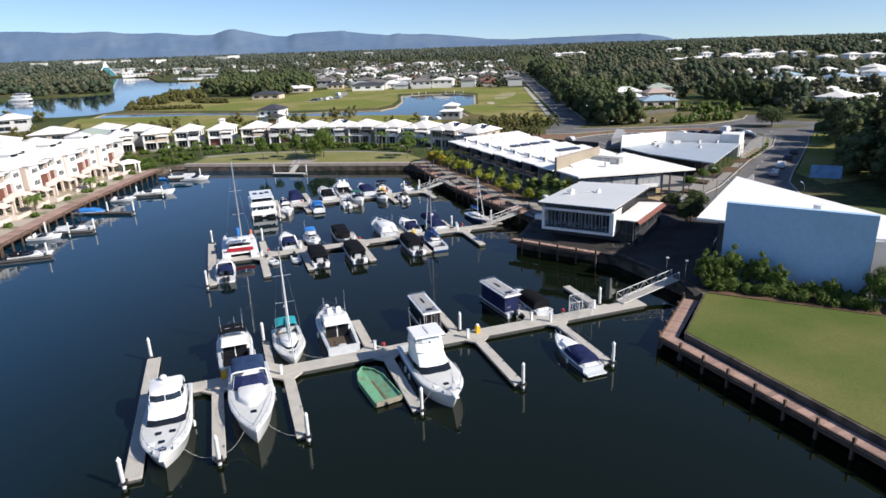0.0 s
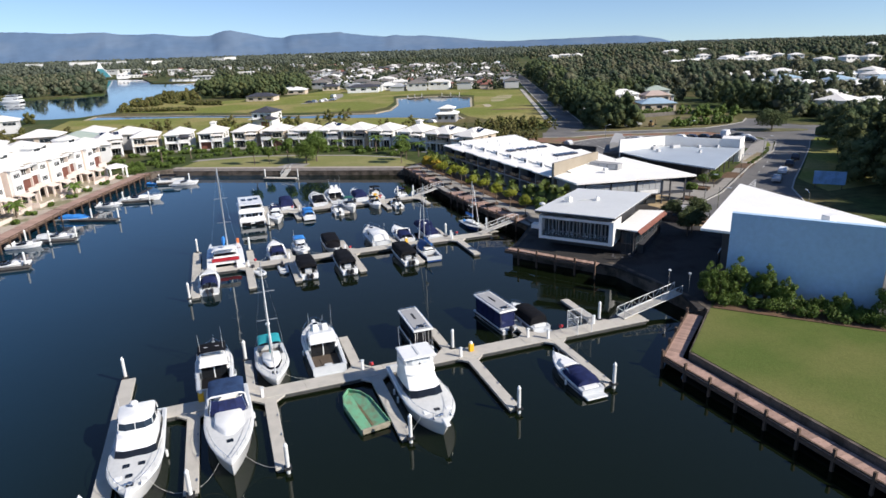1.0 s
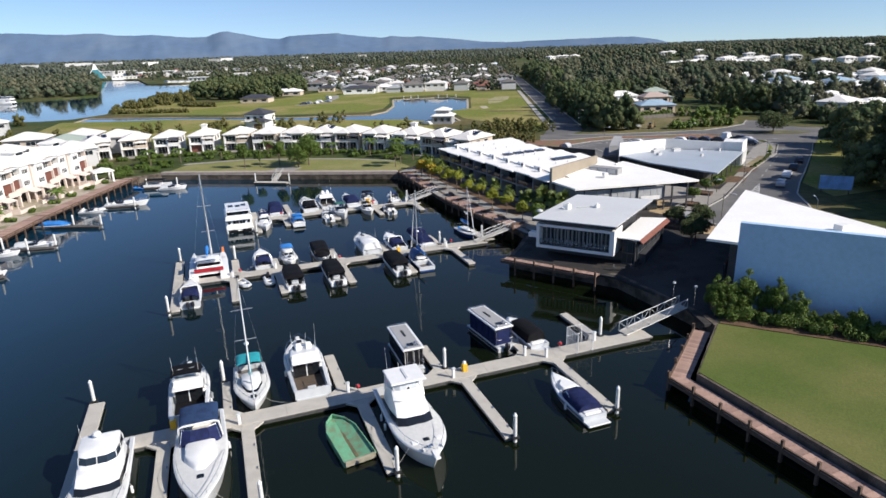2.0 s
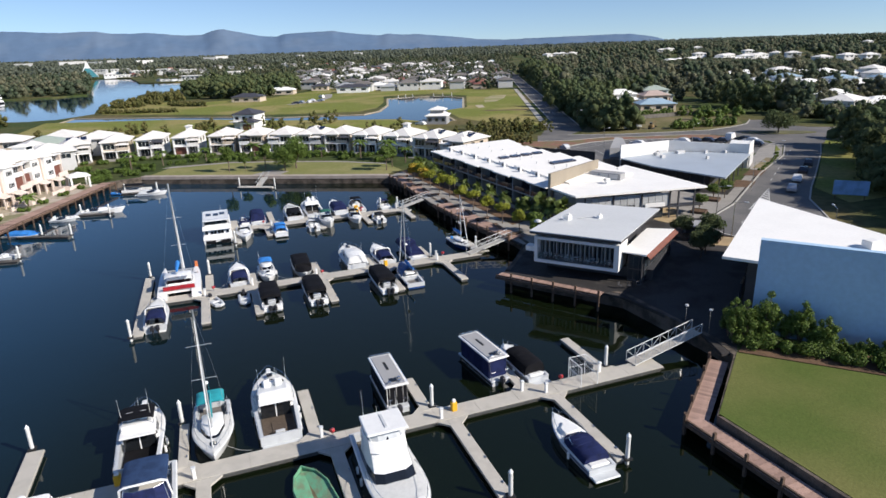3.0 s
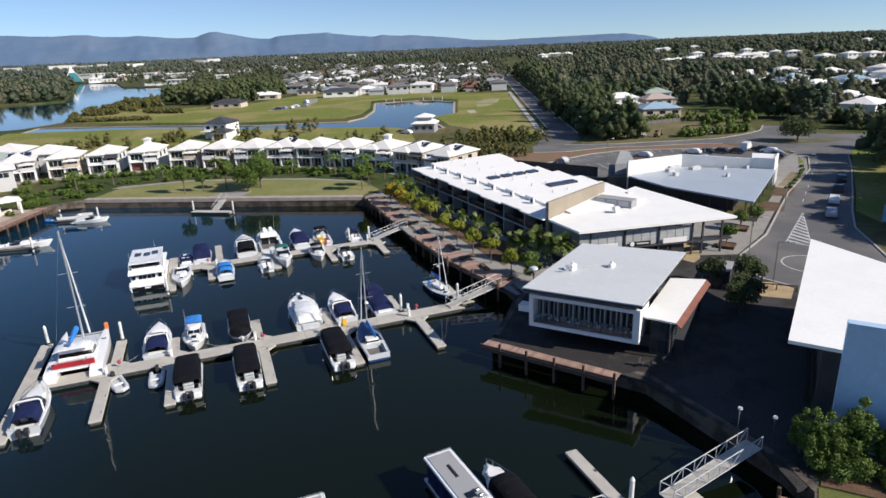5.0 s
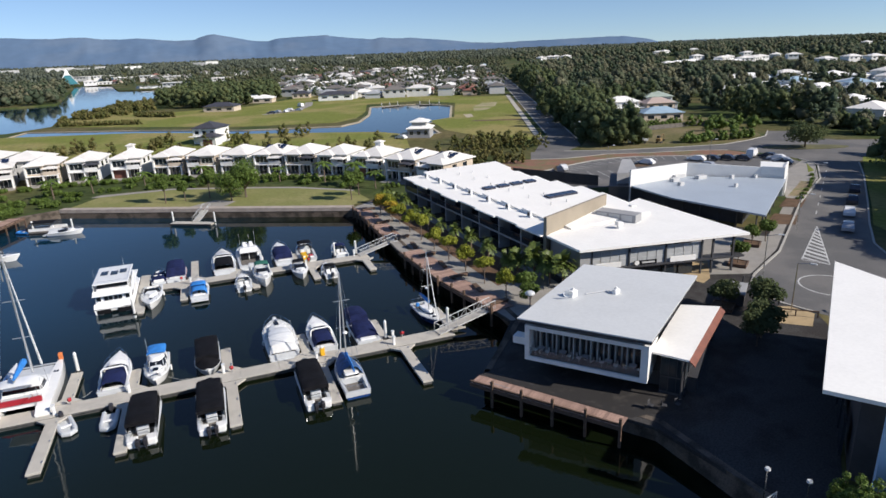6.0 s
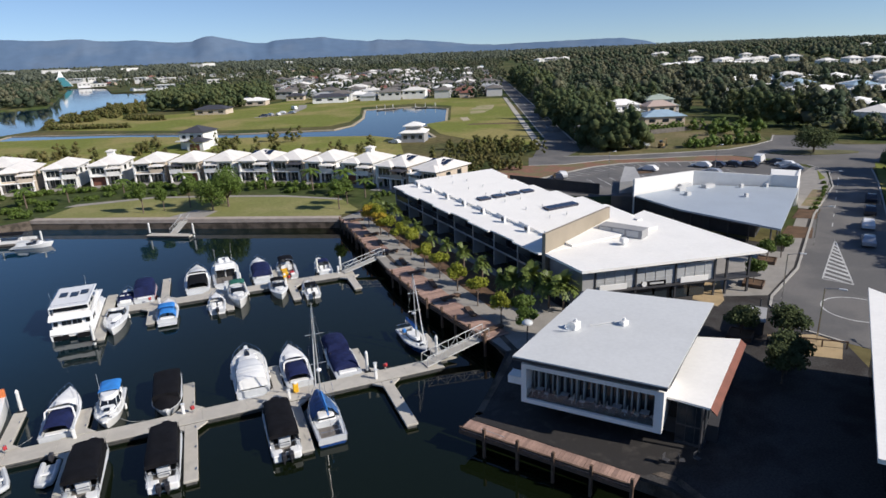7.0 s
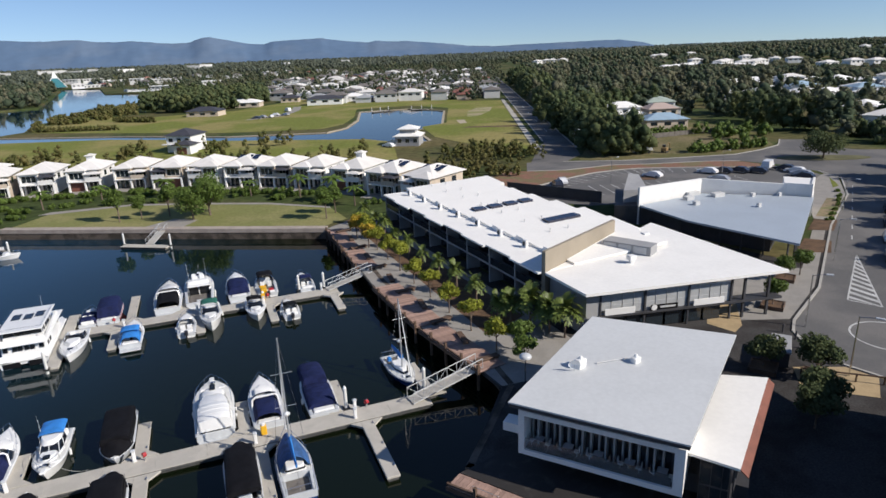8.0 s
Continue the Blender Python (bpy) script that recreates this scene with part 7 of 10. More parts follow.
def at_wall(t, off):
    """A place along the western front, t metres from its north end, off metres behind the sea wall."""
    a, b, c = Vector((-36.0, 84.0)), Vector((-49, 48.3)), Vector((-57, 18.9))
    e = Vector((-80, -40))
    for p, q in ((a, b), (b, c), (c, e)):
        L = (q - p).length
        if t <= L or q is e:
            d = (q - p).normalized()
            return p + d * t + Vector((d.y, -d.x)) * off, math.degrees(math.atan2(d.y, d.x))
        t -= L


firsts = [terrace_house("pinkish cream three-storey terrace house with red-brown recess"), terrace_house("cream terrace house with red-brown recess beside its bay", mirror=-1)]
for i in range(13):
    p, ang = at_wall(4.0 + 7.15 * i, 11.3 + (i % 2) * 1.1)
    m = pose(p.x, p.y, LAND, 0, 0, ang + 180)
    if i < 2:
        firsts[i].matrix_basis = m
    else:
        copy_thing(firsts[i % 2], m)
tp = [at_wall(t, 2.2)[0] for t in (1, 37, 39, 67, 70, 120)] + [at_wall(t, 13.0)[0] for t in (120, 70, 67, 39, 37, 1)]
sheet("pavement_terraces", [(p.x, p.y) for p in tp], LAND + 0.06, PATIO, "cream paved front gardens of the terraced houses", "pavement")
GGREEN = mat("grey_green_roof", (0.36, 0.42, 0.36), 0.6, vary=0.07)
back = [(-62, 104, 25, 12), (-78, 114, 25, 12), (-104, 222, 10, 13), (-75, 100, 35, 11), (-66, 90, 50, 11), (-55, 115, 15, 11), (-88, 112, 30, 11), (-80, 88, 50, 11), (-92, 72, 60, 12), (-78, 66, 68, 11), (-72, 118, 20, 11), (-86, 132, 10, 12), (-60, 136, 5, 11), (-74, 150, -5, 12), (-98, 112, 30, 12), (-92, 92, 40, 12), (-104, 150, 10, 13), (-84, 78, 60, 11), (-118, 128, 15, 12), (-58, 152, -10, 10), (-112, 92, 35, 12), (-100, 66, 60, 12), (-128, 106, 20, 12), (-46, 141, -12, 10)]
for i, (x, y, r, w) in enumerate(back):
    ob = thing("suburban_house", "pale rendered house with wide hipped roof" if i % 4 else "house with grey-green hipped roof", "house", "houses behind the terraces")
    wall = part("wall", Geo().box(-w / 2, -5, 0, w / 2, 5.5, 5.2), (WHITE, CREAM, SIDING)[i % 3], ob)
    window(wall, -w / 2 + 1, 0.6, -0.8, 2.3, -5, WHITE, 2)
    window(wall, 0.8, 3.4, w / 2 - 1, 4.6, -5, WHITE, 3)
    window(wall, -w / 2 + 1, 3.4, -0.8, 4.6, -5, WHITE, 2)
    part("roof", hip_roof(-w / 2, -5, w / 2, 5.5, 5.2, 2.2, 0.7), ROOFH if i % 4 else GGREEN, ob)
    put(ob, x, y, LAND, r)

# terrace row with stepped white roofs
U = Vector((0.0855, -0.9963, 0))
V = Vector((0.9963, 0.0855, 0))
RB = Matrix(((V.x, -U.x, 0, 0), (V.y, -U.y, 0, 0), (0, 0, 1, 0), (0, 0, 0, 1)))
P = 6.28
row = thing("terrace_building", "long two-storey terrace block with stepped white roofs and dark balconies", "building")
for k in range(8):
    o = Vector((38.2, 58.6, 0)) + U * (P * (k + 1))
    M = Matrix.Translation((o.x, o.y, LAND)) @ RB
    depth = (21.5, 19.6, 19.3, 19.3, 19.8, 20.4, 20.0, 18.5)[k]
    hz = 4.9 + 0.04 * k
    w = part("wall", Geo().box(2.2, 0.02, 0, depth, P - 0.02, hz - 0.1, M), DARKW, row)
    part("party_wall", Geo().box(0.2, P - 0.12, 0, 2.2, P + 0.12, hz, M), GREYW, row)
    part("floor_slab", Geo().box(0.25, 0.05, 2.35, 2.2, P - 0.05, 2.62, M), GREYW, row)
    part("balustrade", Geo().box(0.28, 0.15, 2.62, 0.34, P - 0.15, 3.55, M), GLASS, row)
    for z0, z1 in ((0.1, 2.2), (2.7, hz - 0.35)):
        part("sliding_window", Geo().box(2.15, 0.6, z0, 2.2, P - 0.6, z1, M), GLASS, row)
    part("eave_roof", Geo().box(-0.25 - 0.45 * (k % 2), 0.0, hz, 4.6, P - 0.02, hz + 0.22, M), ROOFW, row, "white steel front roof")
    roof = part("upper_roof", Geo().add([M @ Vector(p) for p in [(4.4, -0.1, hz + 0.22), (depth + 0.4, -0.1, hz + 0.3), (depth + 0.4, P - 0.1, hz + 0.3), (4.4, P - 0.1, hz + 0.22), (4.4, -0.1, hz + 0.42), (depth + 0.4, -0.1, hz + 0.72), (depth + 0.4, P - 0.1, hz + 1.16), (4.4, P - 0.1, hz + 0.86)]], [(3, 2, 1, 0), (4, 5, 6, 7), (0, 1, 5, 4), (1, 2, 6, 5), (2, 3, 7, 6), (3, 0, 4, 7)]), ROOFW, row, "raised white steel roof")
    ac = part("air_conditioner", Geo().slab(3.3, 0, 0, 3.72, 0.95, 1.0, 0.04), WHITE, row, "roof-mounted condenser unit")
    ac.matrix_basis = M @ Matrix.Translation((0.0, 2.2, hz + 0.22))
    part("fan_grille", Geo().tube((3.28, 0.48, 0.5), (3.30, 0.48, 0.5), 0.33, n=12), DARKW, ac)
    if k == 3:
        for j in range(4):
            part("skylight", Geo().box(6.6 + 2.9 * j, 2.4, hz + 0.5, 8.6 + 2.9 * j, 4.0, hz + 1.02 + 0.06 * j, M), SOLAR, roof, "dark skylight panel")
    if k == 5:
        for j in range(5):
            part("solar_panel", Geo().box(11.6 + 1.15 * j, 2.6, hz + 0.6, 12.7 + 1.15 * j, 4.3, hz + 1.12 + 0.02 * j, M), SOLAR, roof)
    for j in range(2):
        part("vent_pipe", Geo().tube(M @ Vector((9 + 3 * j, 4.9, hz + 0.6)), M @ Vector((9 + 3 * j, 4.9, hz + 1.35)), 0.09, n=6), SIDING, roof)
    part("rear_fence", Geo().box(depth + 2.0, 0, 0, depth + 2.2, P, 1.9, M), DARKW, row)

# pointed building
prow = thing("pointed_building", "two-storey building with a sharply pointed white roof over glazed upper floor", "building")
PR = [(42.6, 8.6), (43.0, 0.6), (66.9, -3.2), (66.6, 19.6), (56.0, 14.4)]
ZR = 7.15
g = Geo().prism([(x, y) for x, y in PR], ZR - 0.32, ZR)
proof = part("roof", g, ROOFW, prow, "pointed white steel roof")
part("fascia", Geo().prism([(42.72, 8.5), (43.12, 0.75), (66.2, -2.95), (66.3, 19.3), (56.0, 14.3)], ZR - 0.42, ZR - 0.322), DARKW, proof)
part("wall", Geo().prism([(43.6, 8.4), (44.0, 2.4), (46.0, 2.6), (60.5, 0.6), (61.5, 16.6), (56.0, 14.2)], LAND, ZR - 0.43), DARKW, prow)
part("side_wall", Geo().prism([(43.3, 8.3), (43.75, 1.6), (45.4, 1.4), (45.4, 2.4), (43.6, 8.3)], LAND, ZR - 0.43), GREYW, prow)
fa, fb = Vector((45.4, 1.5, 0)), Vector((60.6, -1.4, 0))
fd = (fb - fa)
FL = fd.length
fd.normalize()
FM = Matrix(((fd.x, -fd.y, 0, fa.x), (fd.y, fd.x, 0, fa.y), (0, 0, 1, 0), (0, 0, 0, 1)))
part("balcony_slab", Geo().box(-0.3, -0.4, 3.75, FL + 6.2, 1.2, 3.98, FM), DARKW, prow)
MESH = mat("pale_mesh_screen", (0.40, 0.41, 0.41), 0.7, vary=0.10, scale=0.9, fine=14)
for k in range(12):
    w = FL / 12
    sp = part("screen_panel", Geo().box(w * k + 0.05, 0.0, 4.0, w * (k + 1) - 0.05, 0.06, 6.25, FM), MESH, prow, "pale grey mesh screen")
    part("screen_frame", Geo().box(w * k, -0.05, 3.98, w * k + 0.05, 0.07, 6.3, FM).box(w * k, -0.05, 6.25, w * (k + 1), 0.07, 6.32, FM).box(w * k + 0.05, -0.02, 5.0, w * (k + 1) - 0.05, -0.002, 5.04, FM), SIDING, sp)
for k in range(4):
    x = FL * k / 3
    part("column", Geo().box(x - 0.1, -0.2, LAND, x + 0.1, 0.0, ZR - 0.42, FM), DARKW, prow)
for x in (FL + 1.6, FL + 4.6):
    part("column", Geo().box(x - 0.12, -0.2, LAND, x + 0.12, 0.05, ZR - 0.42, FM), DARKW, prow, "tall dark steel post under the roof's point")
for x0, x1, mtl, lab in ((0.5, 4.0, WHITE, "blank white sign panel"), (10.9, 14.6, WHITE, "blank white sign panel")):
    part("sign", Geo().slab(x0, -0.28, 3.98, x1, -0.2, 4.7, 0.02), mtl, prow, lab).matrix_basis = FM
sg = part("sign", Geo().slab(5.8, -0.28, 3.98, 9.0, -0.2, 4.6, 0.02), BLACKC, prow, "black sign with round white emblem")
sg.matrix_basis = FM
part("emblem", Geo().tube((6.2, -0.30, 4.3), (6.2, -0.285, 4.3), 0.34, n=16), WHITE, sg)
part("sign_bar", Geo().box(6.9, -0.30, 4.2, 8.7, -0.285, 4.42), SIDING, sg, "illegible lettering bar")
for k in range(6):
    x = 1.0 + k * 2.3
    part("shopfront", Geo().box(x, 0.25, LAND + 0.1, x + 2.0, 0.33, 3.6, FM), GLASS, prow)
part("parapet_wall", Geo().prism([(42.3, 8.5), (42.6, 8.2), (57.4, 15.6), (57.2, 16.0)], LAND, 9.7), TAUPE, prow, "taupe rendered parapet wall")
box = part("roof_plant_screen", Geo().prism([(53.4, 12.6), (56.6, 7.4), (58.4, 8.4), (55.4, 13.7)], ZR, ZR + 1.15), GREYW, proof, "louvred roof plant screen")
for k in range(3):
    part("louvre", Geo().box(0.2 + 1.9 * k, -0.04, 0.15, 1.8 + 1.9 * k, 0.0, 1.0), SIDING, box).matrix_basis = Matrix.Translation((53.4, 12.6, ZR)) @ Matrix.Rotation(math.atan2(-5.2, 3.2), 4, "Z")
for x, y in ((53.2, 6.6), (60.6, 13.4)):
    v = part("roof_vent", Geo().tube((x, y, ZR), (x, y, ZR + 0.5), 0.3, n=8).slab(x - 0.45, y - 0.4, ZR + 0.4, x + 0.45, y + 0.4, ZR + 0.95, 0.06), WHITE, proof)

# corner shop building with grey roof
shop = thing("corner_shops", "single-storey shop building with broad pale grey roof and white parapets", "building")
SH = [(76.4, 34.4), (76.4, 23.0), (80.8, 6.9), (104.8, 24.3), (102.2, 27.6), (91.4, 36.0)]
ZS = 5.35
SHOPR = mat("blue_grey_roof_steel", (0.40, 0.45, 0.50), 0.45, vary=0.05, scale=0.2, fine=3)
sroof = part("roof", Geo().prism([(x, y) for x, y in SH], ZS - 0.3, ZS), SHOPR, shop, "broad pale grey steel roof")
part("wall", Geo().prism([(78.4, 33.6), (78.4, 26), (83.6, 13.8), (101.4, 26.0), (90.8, 35.0)], LAND, ZS - 0.302), DARKW, shop)
part("rear_wall", Geo().prism([(78.0, 35.2), (91.6, 36.9), (102.8, 28.4), (105.5, 24.9), (111.5, 29.6), (103.5, 41.0), (93.0, 46.0), (82.0, 46.5)], LAND, 5.0), SIDING, shop)
for (ax, ay, az), (bx, by, bz) in (((76.6, 34.9, 8.3), (91.5, 36.5, 8.0)), ((91.5, 36.5, 8.0), (102.4, 28.1, 7.3)), ((102.4, 28.1, 7.5), (105.0, 24.9, 7.5)), ((105.0, 24.9, 7.5), (110.6, 29.0, 7.5))):
    d = (Vector((bx, by)) - Vector((ax, ay))).normalized() * 0.35
    part("parapet", Geo().prism([(ax, ay, az), (bx, by, bz), (bx - d.y, by + d.x, bz), (ax - d.y, ay + d.x, az)], LAND, 8), WHITE, shop, "tall white rendered parapet")
part("corner_block", Geo().prism([(102.8, 28.8), (105.4, 25.4), (110.2, 29.3), (107.4, 33.0)], 5.0, 7.3), WHITE, shop)
part("rear_block", Geo().prism([(73.6, 37.6), (78.4, 33.6), (84.5, 44.0), (82.0, 48.8)], LAND, 5.0), DARKW, shop, "dark clad side block")
part("fin_wall", Geo().prism([(76.0, 38.4), (80.2, 37.2), (84.0, 44.6, 8.2), (82.4, 45.6, 8.4)], 5.0, 7.2), GREYW, shop, "sloping grey fin wall")
for t in range(6):
    p = Vector((81.6, 9.2)).lerp(Vector((78.0, 26.0)), t / 5)
    part("column", Geo().box(p.x, p.y, LAND, p.x + 0.18, p.y + 0.18, ZS - 0.3), DARKW, shop)
for t in range(5):
    p = Vector((82.4, 8.8)).lerp(Vector((102.0, 23.4)), t / 4)
    part("column", Geo().box(p.x, p.y, LAND, p.x + 0.18, p.y + 0.18, ZS - 0.3), DARKW, shop)
for t in range(7):
    p = Vector((83.6, 14.9)).lerp(Vector((78.7, 26.9)), t / 7)
    q = Vector((83.6, 14.9)).lerp(Vector((78.7, 26.9)), (t + 0.85) / 7)
    part("shopfront", Geo().prism([(p.x - 0.12, p.y), (q.x - 0.12, q.y), (q.x + 0.02, q.y), (p.x + 0.02, p.y)][::-1], LAND + 0.1, 4.4), GLASS, shop)
for x, y, a, b in ((92, 33, 2.2, 1.2), (86, 33.5, 1.6, 1.2), (84.5, 30.0, 1.0, 0.8), (97, 30, 0.8, 0.6), (92, 24, 0.7, 0.5), (101, 28, 0.6, 0.5), (89, 36, 2.6, 1.4)):
    part("roof_unit", Geo().slab(x - a / 2, y - b / 2, ZS, x + a / 2, y + b / 2, ZS + 0.65, 0.05), SIDING, sroof, "grey roof-mounted plant unit")

# waterfront restaurant
rest = thing("restaurant", "waterfront restaurant with pale grey flat roof and white framed windows", "building")
A, Bq, C, D = Vector((25.8, -15.4, 0)), Vector((33.75, -24.6, 0)), Vector((48.1, -14.1, 0)), Vector((39.5, -5.6, 0))
ZT = 7.85
rroof = part("roof", Geo().prism([A[:2], Bq[:2], C[:2], D[:2]], ZT - 0.12, ZT), ROOFG, rest, "broad pale grey steel roof")
part("fascia", Geo().prism([(A + (C - A) * 0.004)[:2], (Bq + (D - Bq) * 0.004)[:2], (C + (A - C) * 0.004)[:2], (D + (Bq - D) * 0.004)[:2]], ZT - 0.42, ZT - 0.122), DARKW, rroof)
rd = (Bq - A).normalized()
rn = Vector((-rd.y, rd.x, 0))
RM = Matrix(((rd.x, rn.x, 0, A.x), (rd.y, rn.y, 0, A.y), (0, 0, 1, 0), (0, 0, 0, 1)))
RL = (Bq - A).length
part("upper_wall", Geo().box(0.9, 2.3, 3.3, RL - 0.9, 17.0, ZT - 0.42, RM), DARKW, rest)
part("lower_wall", Geo().box(1.4, 3.6, LAND, RL + 3.5, 16.6, 3.3, RM), DARKW, rest)
fr = part("window_frame", Geo().box(0.5, 0.7, 3.35, RL - 0.3, 2.4, 3.75, RM).box(0.5, 0.7, 6.55, RL - 0.3, 2.4, 6.95, RM).box(0.5, 0.7, 3.75, 0.95, 2.4, 6.55, RM).box(RL - 0.95, 0.7, 3.75, RL - 0.3, 2.4, 6.55, RM), WHITE, rest, "white rendered frame round the window wall")
part("return_wall", Geo().box(RL - 0.95, 2.42, 3.35, RL - 0.3, 5.2, 6.95, RM), WHITE, rest)
part("side_ledge", Geo().box(-0.9, 1.2, 4.6, 0.48, 2.4, 5.3, RM), WHITE, rest)
RAILG = mat("pale_rail_glass", (0.80, 0.90, 0.95), 0.03, vary=0.02)
RAILG.node_tree.nodes["Principled BSDF"].inputs["Transmission Weight"].default_value = 0.95
RAILG.node_tree.nodes["Principled BSDF"].inputs["IOR"].default_value = 1.3
part("balcony_floor", Geo().box(0.95, 0.9, 3.752, RL - 0.95, 2.3, 3.80, RM), DARKW, rest)
part("balustrade", Geo().box(0.97, 0.86, 3.8, RL - 0.97, 0.90, 4.65, RM), RAILG, rest, "pale bluish glass balustrade")
n = 18
LEAFT = mat("tan_timber_leaf", (0.30, 0.31, 0.31), 0.6, vary=0.12, scale=2)
for k in range(n):
    x = 1.2 + (RL - 2.4) * k / n
    part("folding_pane", Geo().box(x + 0.06, 2.24, 3.85, x + (RL - 2.4) / n - 0.06, 2.29, 6.5, RM), GLASS, rest)
    part("folding_frame", Geo().box(x - 0.07, (1.95, 1.5, 1.75)[k % 3], 3.85, x + 0.07, 2.24, 6.5, RM), LEAFT, rest, "folded-back timber door leaf")
for k in range(5):
    x = 1.9 + (RL - 3.6) * k / 4
    tb = thing("cafe_table", "small grey cafe table with two chairs on the balcony", "table", "balcony tables")
    part("top", Geo().slab(-0.34, -0.34, 0.70, 0.34, 0.34, 0.74, 0.02), GREYW, tb)
    for sx in (-1, 1):
        part("chair", Geo().slab(sx * 0.62 - 0.2, -0.2, 0.42, sx * 0.62 + 0.2, 0.2, 0.47, 0.02).box(sx * 0.80 - 0.02, -0.2, 0.47, sx * 0.80 + 0.02, 0.2, 0.88).tube((sx * 0.62, 0, 0), (sx * 0.62, 0, 0.42), 0.03, n=5), SIDING if (k + sx) % 3 else STEEL, tb)
    part("pedestal", Geo().tube((0, 0, 0), (0, 0, 0.70), 0.05, n=6), STEEL, tb)
    tb.matrix_basis = RM @ pose(x, 1.4, 3.80)
# low side roof
LR = [(35.2, -22.9), (37.0, -25.6), (47.8, -17.9), (44.6, -14.6 - 1.2)]
low = part("side_roof", Geo().prism(LR, 5.62, 5.8), ROOFW, rest, "low white steel side roof")
e = (Vector(LR[2]) - Vector(LR[1])).normalized()
o = Vector((e.y, -e.x)) * 0.5
part("rust_fascia", Geo().add([(*LR[1], 5.78), (*LR[2], 5.78), (*(Vector(LR[2]) + o), 5.35), (*(Vector(LR[1]) + o), 5.35), (*LR[1], 5.66), (*LR[2], 5.66), (*(Vector(LR[2]) + o), 5.25), (*(Vector(LR[1]) + o), 5.25)], [(3, 2, 1, 0), (4, 5, 6, 7), (0, 1, 5, 4), (1, 2, 6, 5), (2, 3, 7, 6), (3, 0, 4, 7)]), REDROOF, low, "rust-red sloping edge of the side roof")
for t in range(5):
    p = Vector(LR[1]).lerp(Vector(LR[2]), t / 4) + Vector((-0.3, 0.35))
    part("post", Geo().box(p.x - 0.08, p.y - 0.08, LAND, p.x + 0.08, p.y + 0.08, 5.6), DARKW, rest)
ga, gb = Vector((35.9, -23.4)), Vector((37.2, -25.0))
gc = Vector((47.0, -17.8))
for p, q, count in ((ga, gb, 3), (gb, gc, 8)):
    d = (q - p) / count
    nn = Vector((d.y, -d.x)).normalized() * 0.06
    for k in range(count):
        u, v = p + d * k, p + d * (k + 1)
        part("side_pane", Geo().prism([(u.x, u.y), (v.x, v.y), (v.x - nn.x, v.y - nn.y), (u.x - nn.x, u.y - nn.y)], LAND + 0.3, 5.3), GLASS, rest)
        part("mullion", Geo().prism([(u.x + nn.x, u.y + nn.y), (u.x + d.x * 0.06 + nn.x, u.y + d.y * 0.06 + nn.y), (u.x + d.x * 0.06, u.y + d.y * 0.06), (u.x, u.y)], LAND + 0.3, 5.4), DARKW, rest)
    part("transom", Geo().prism([(p.x + nn.x, p.y + nn.y), (q.x + nn.x, q.y + nn.y), (q.x, q.y), (p.x, p.y)], 3.5, 3.62), DARKW, rest)
    part("plinth", Geo().prism([(p.x + nn.x, p.y + nn.y), (q.x + nn.x, q.y + nn.y), (q.x - nn.x, q.y - nn.y), (p.x - nn.x, p.y - nn.y)], LAND, LAND + 0.3), DARKW, rest)
# sheet coloured near-black for the shaded void below the restaurant's front
sheet("pavement_restaurant_deck", [(30.95, -25.7), (36.6, -26.6), (37.8, -22.5), (29.4, -12.2), (22.6, -13.9)], LAND + 0.07, mat("shaded_void_black", (0.022, 0.020, 0.019), 0.8, vary=0.35, scale=1.2, fine=14, second=(0.045, 0.040, 0.036), mix=(0.55, 0.7)), "near-black sheet standing for the shaded void under the restaurant's front", "deck")
# chairs get a dark colour in place of the shade over them
for x, y, r in ((33.4, -25.4, 20), (34.4, -25.9, 60), (35.6, -26.2, 10)):
    ob = thing("deck_chair", "small metal chair coloured dark for the shade it stands in", "chair", "deck chairs")
    part("seat", Geo().slab(-0.22, -0.22, 0.42, 0.22, 0.22, 0.46, 0.02), DARKW, ob)
    part("backrest", Geo().slab(-0.22, 0.20, 0.46, 0.22, 0.24, 0.86, 0.01), DARKW, ob)
    for sx in (-0.19, 0.19):
        for sy in (-0.19, 0.19):
            part("leg", Geo().tube((sx, sy, 0), (sx, sy, 0.42), 0.018, n=4), STEEL, ob)
    put(ob, x, y, LAND + 0.07, r)
# dish and roof plant
dish = thing("satellite_dish", "white satellite dish on a short mast on the restaurant roof", "satellite dish")
part("mast", Geo().tube((0, 0, 0), (0, 0, 0.9), 0.05, n=6), STEEL, dish)
part("reflector", Geo().loft([[((r * math.cos(a)), 0.5 * r * r + r * 0.25 * math.sin(a), 1.0 + r * math.sin(a) * 0.9) for a in [2 * math.pi * i / 14 for i in range(14)]] for r in (0.05, 0.3, 0.55, 0.75)], True), GELCOAT, dish, smooth=True)
part("feed_arm", Geo().tube((0, 0.1, 0.6), (0.1, 0.9, 1.3), 0.025, n=5), STEEL, dish)
put(dish, 32.4, -13.6, ZT, 150, 0.62)
for x, y, a, b, h in ((33.2, -13.2, 0.9, 0.6, 0.7), (37.5, -14.4, 0.8, 0.5, 0.45)):
    un = thing("roof_unit", "small pale roof ventilation unit", "roof unit")
    part("housing", Geo().slab(-a / 2, -b / 2, 0, a / 2, b / 2, h, 0.06), WHITE, un)
    part("cowl", Geo().tube((0, 0, h), (0, 0, h + 0.25), 0.18, 0.12, 8), WHITE, un)
    put(un, x, y, ZT, 20)
part("roof_pipe", Geo().tube((34.6, -13.4, ZT + 0.1), (37.2, -13.7, ZT + 0.1), 0.05, n=6), SIDING, rroof)
wd = thing("satellite_dish", "round white dish on a pole beside the restaurant", "satellite dish")
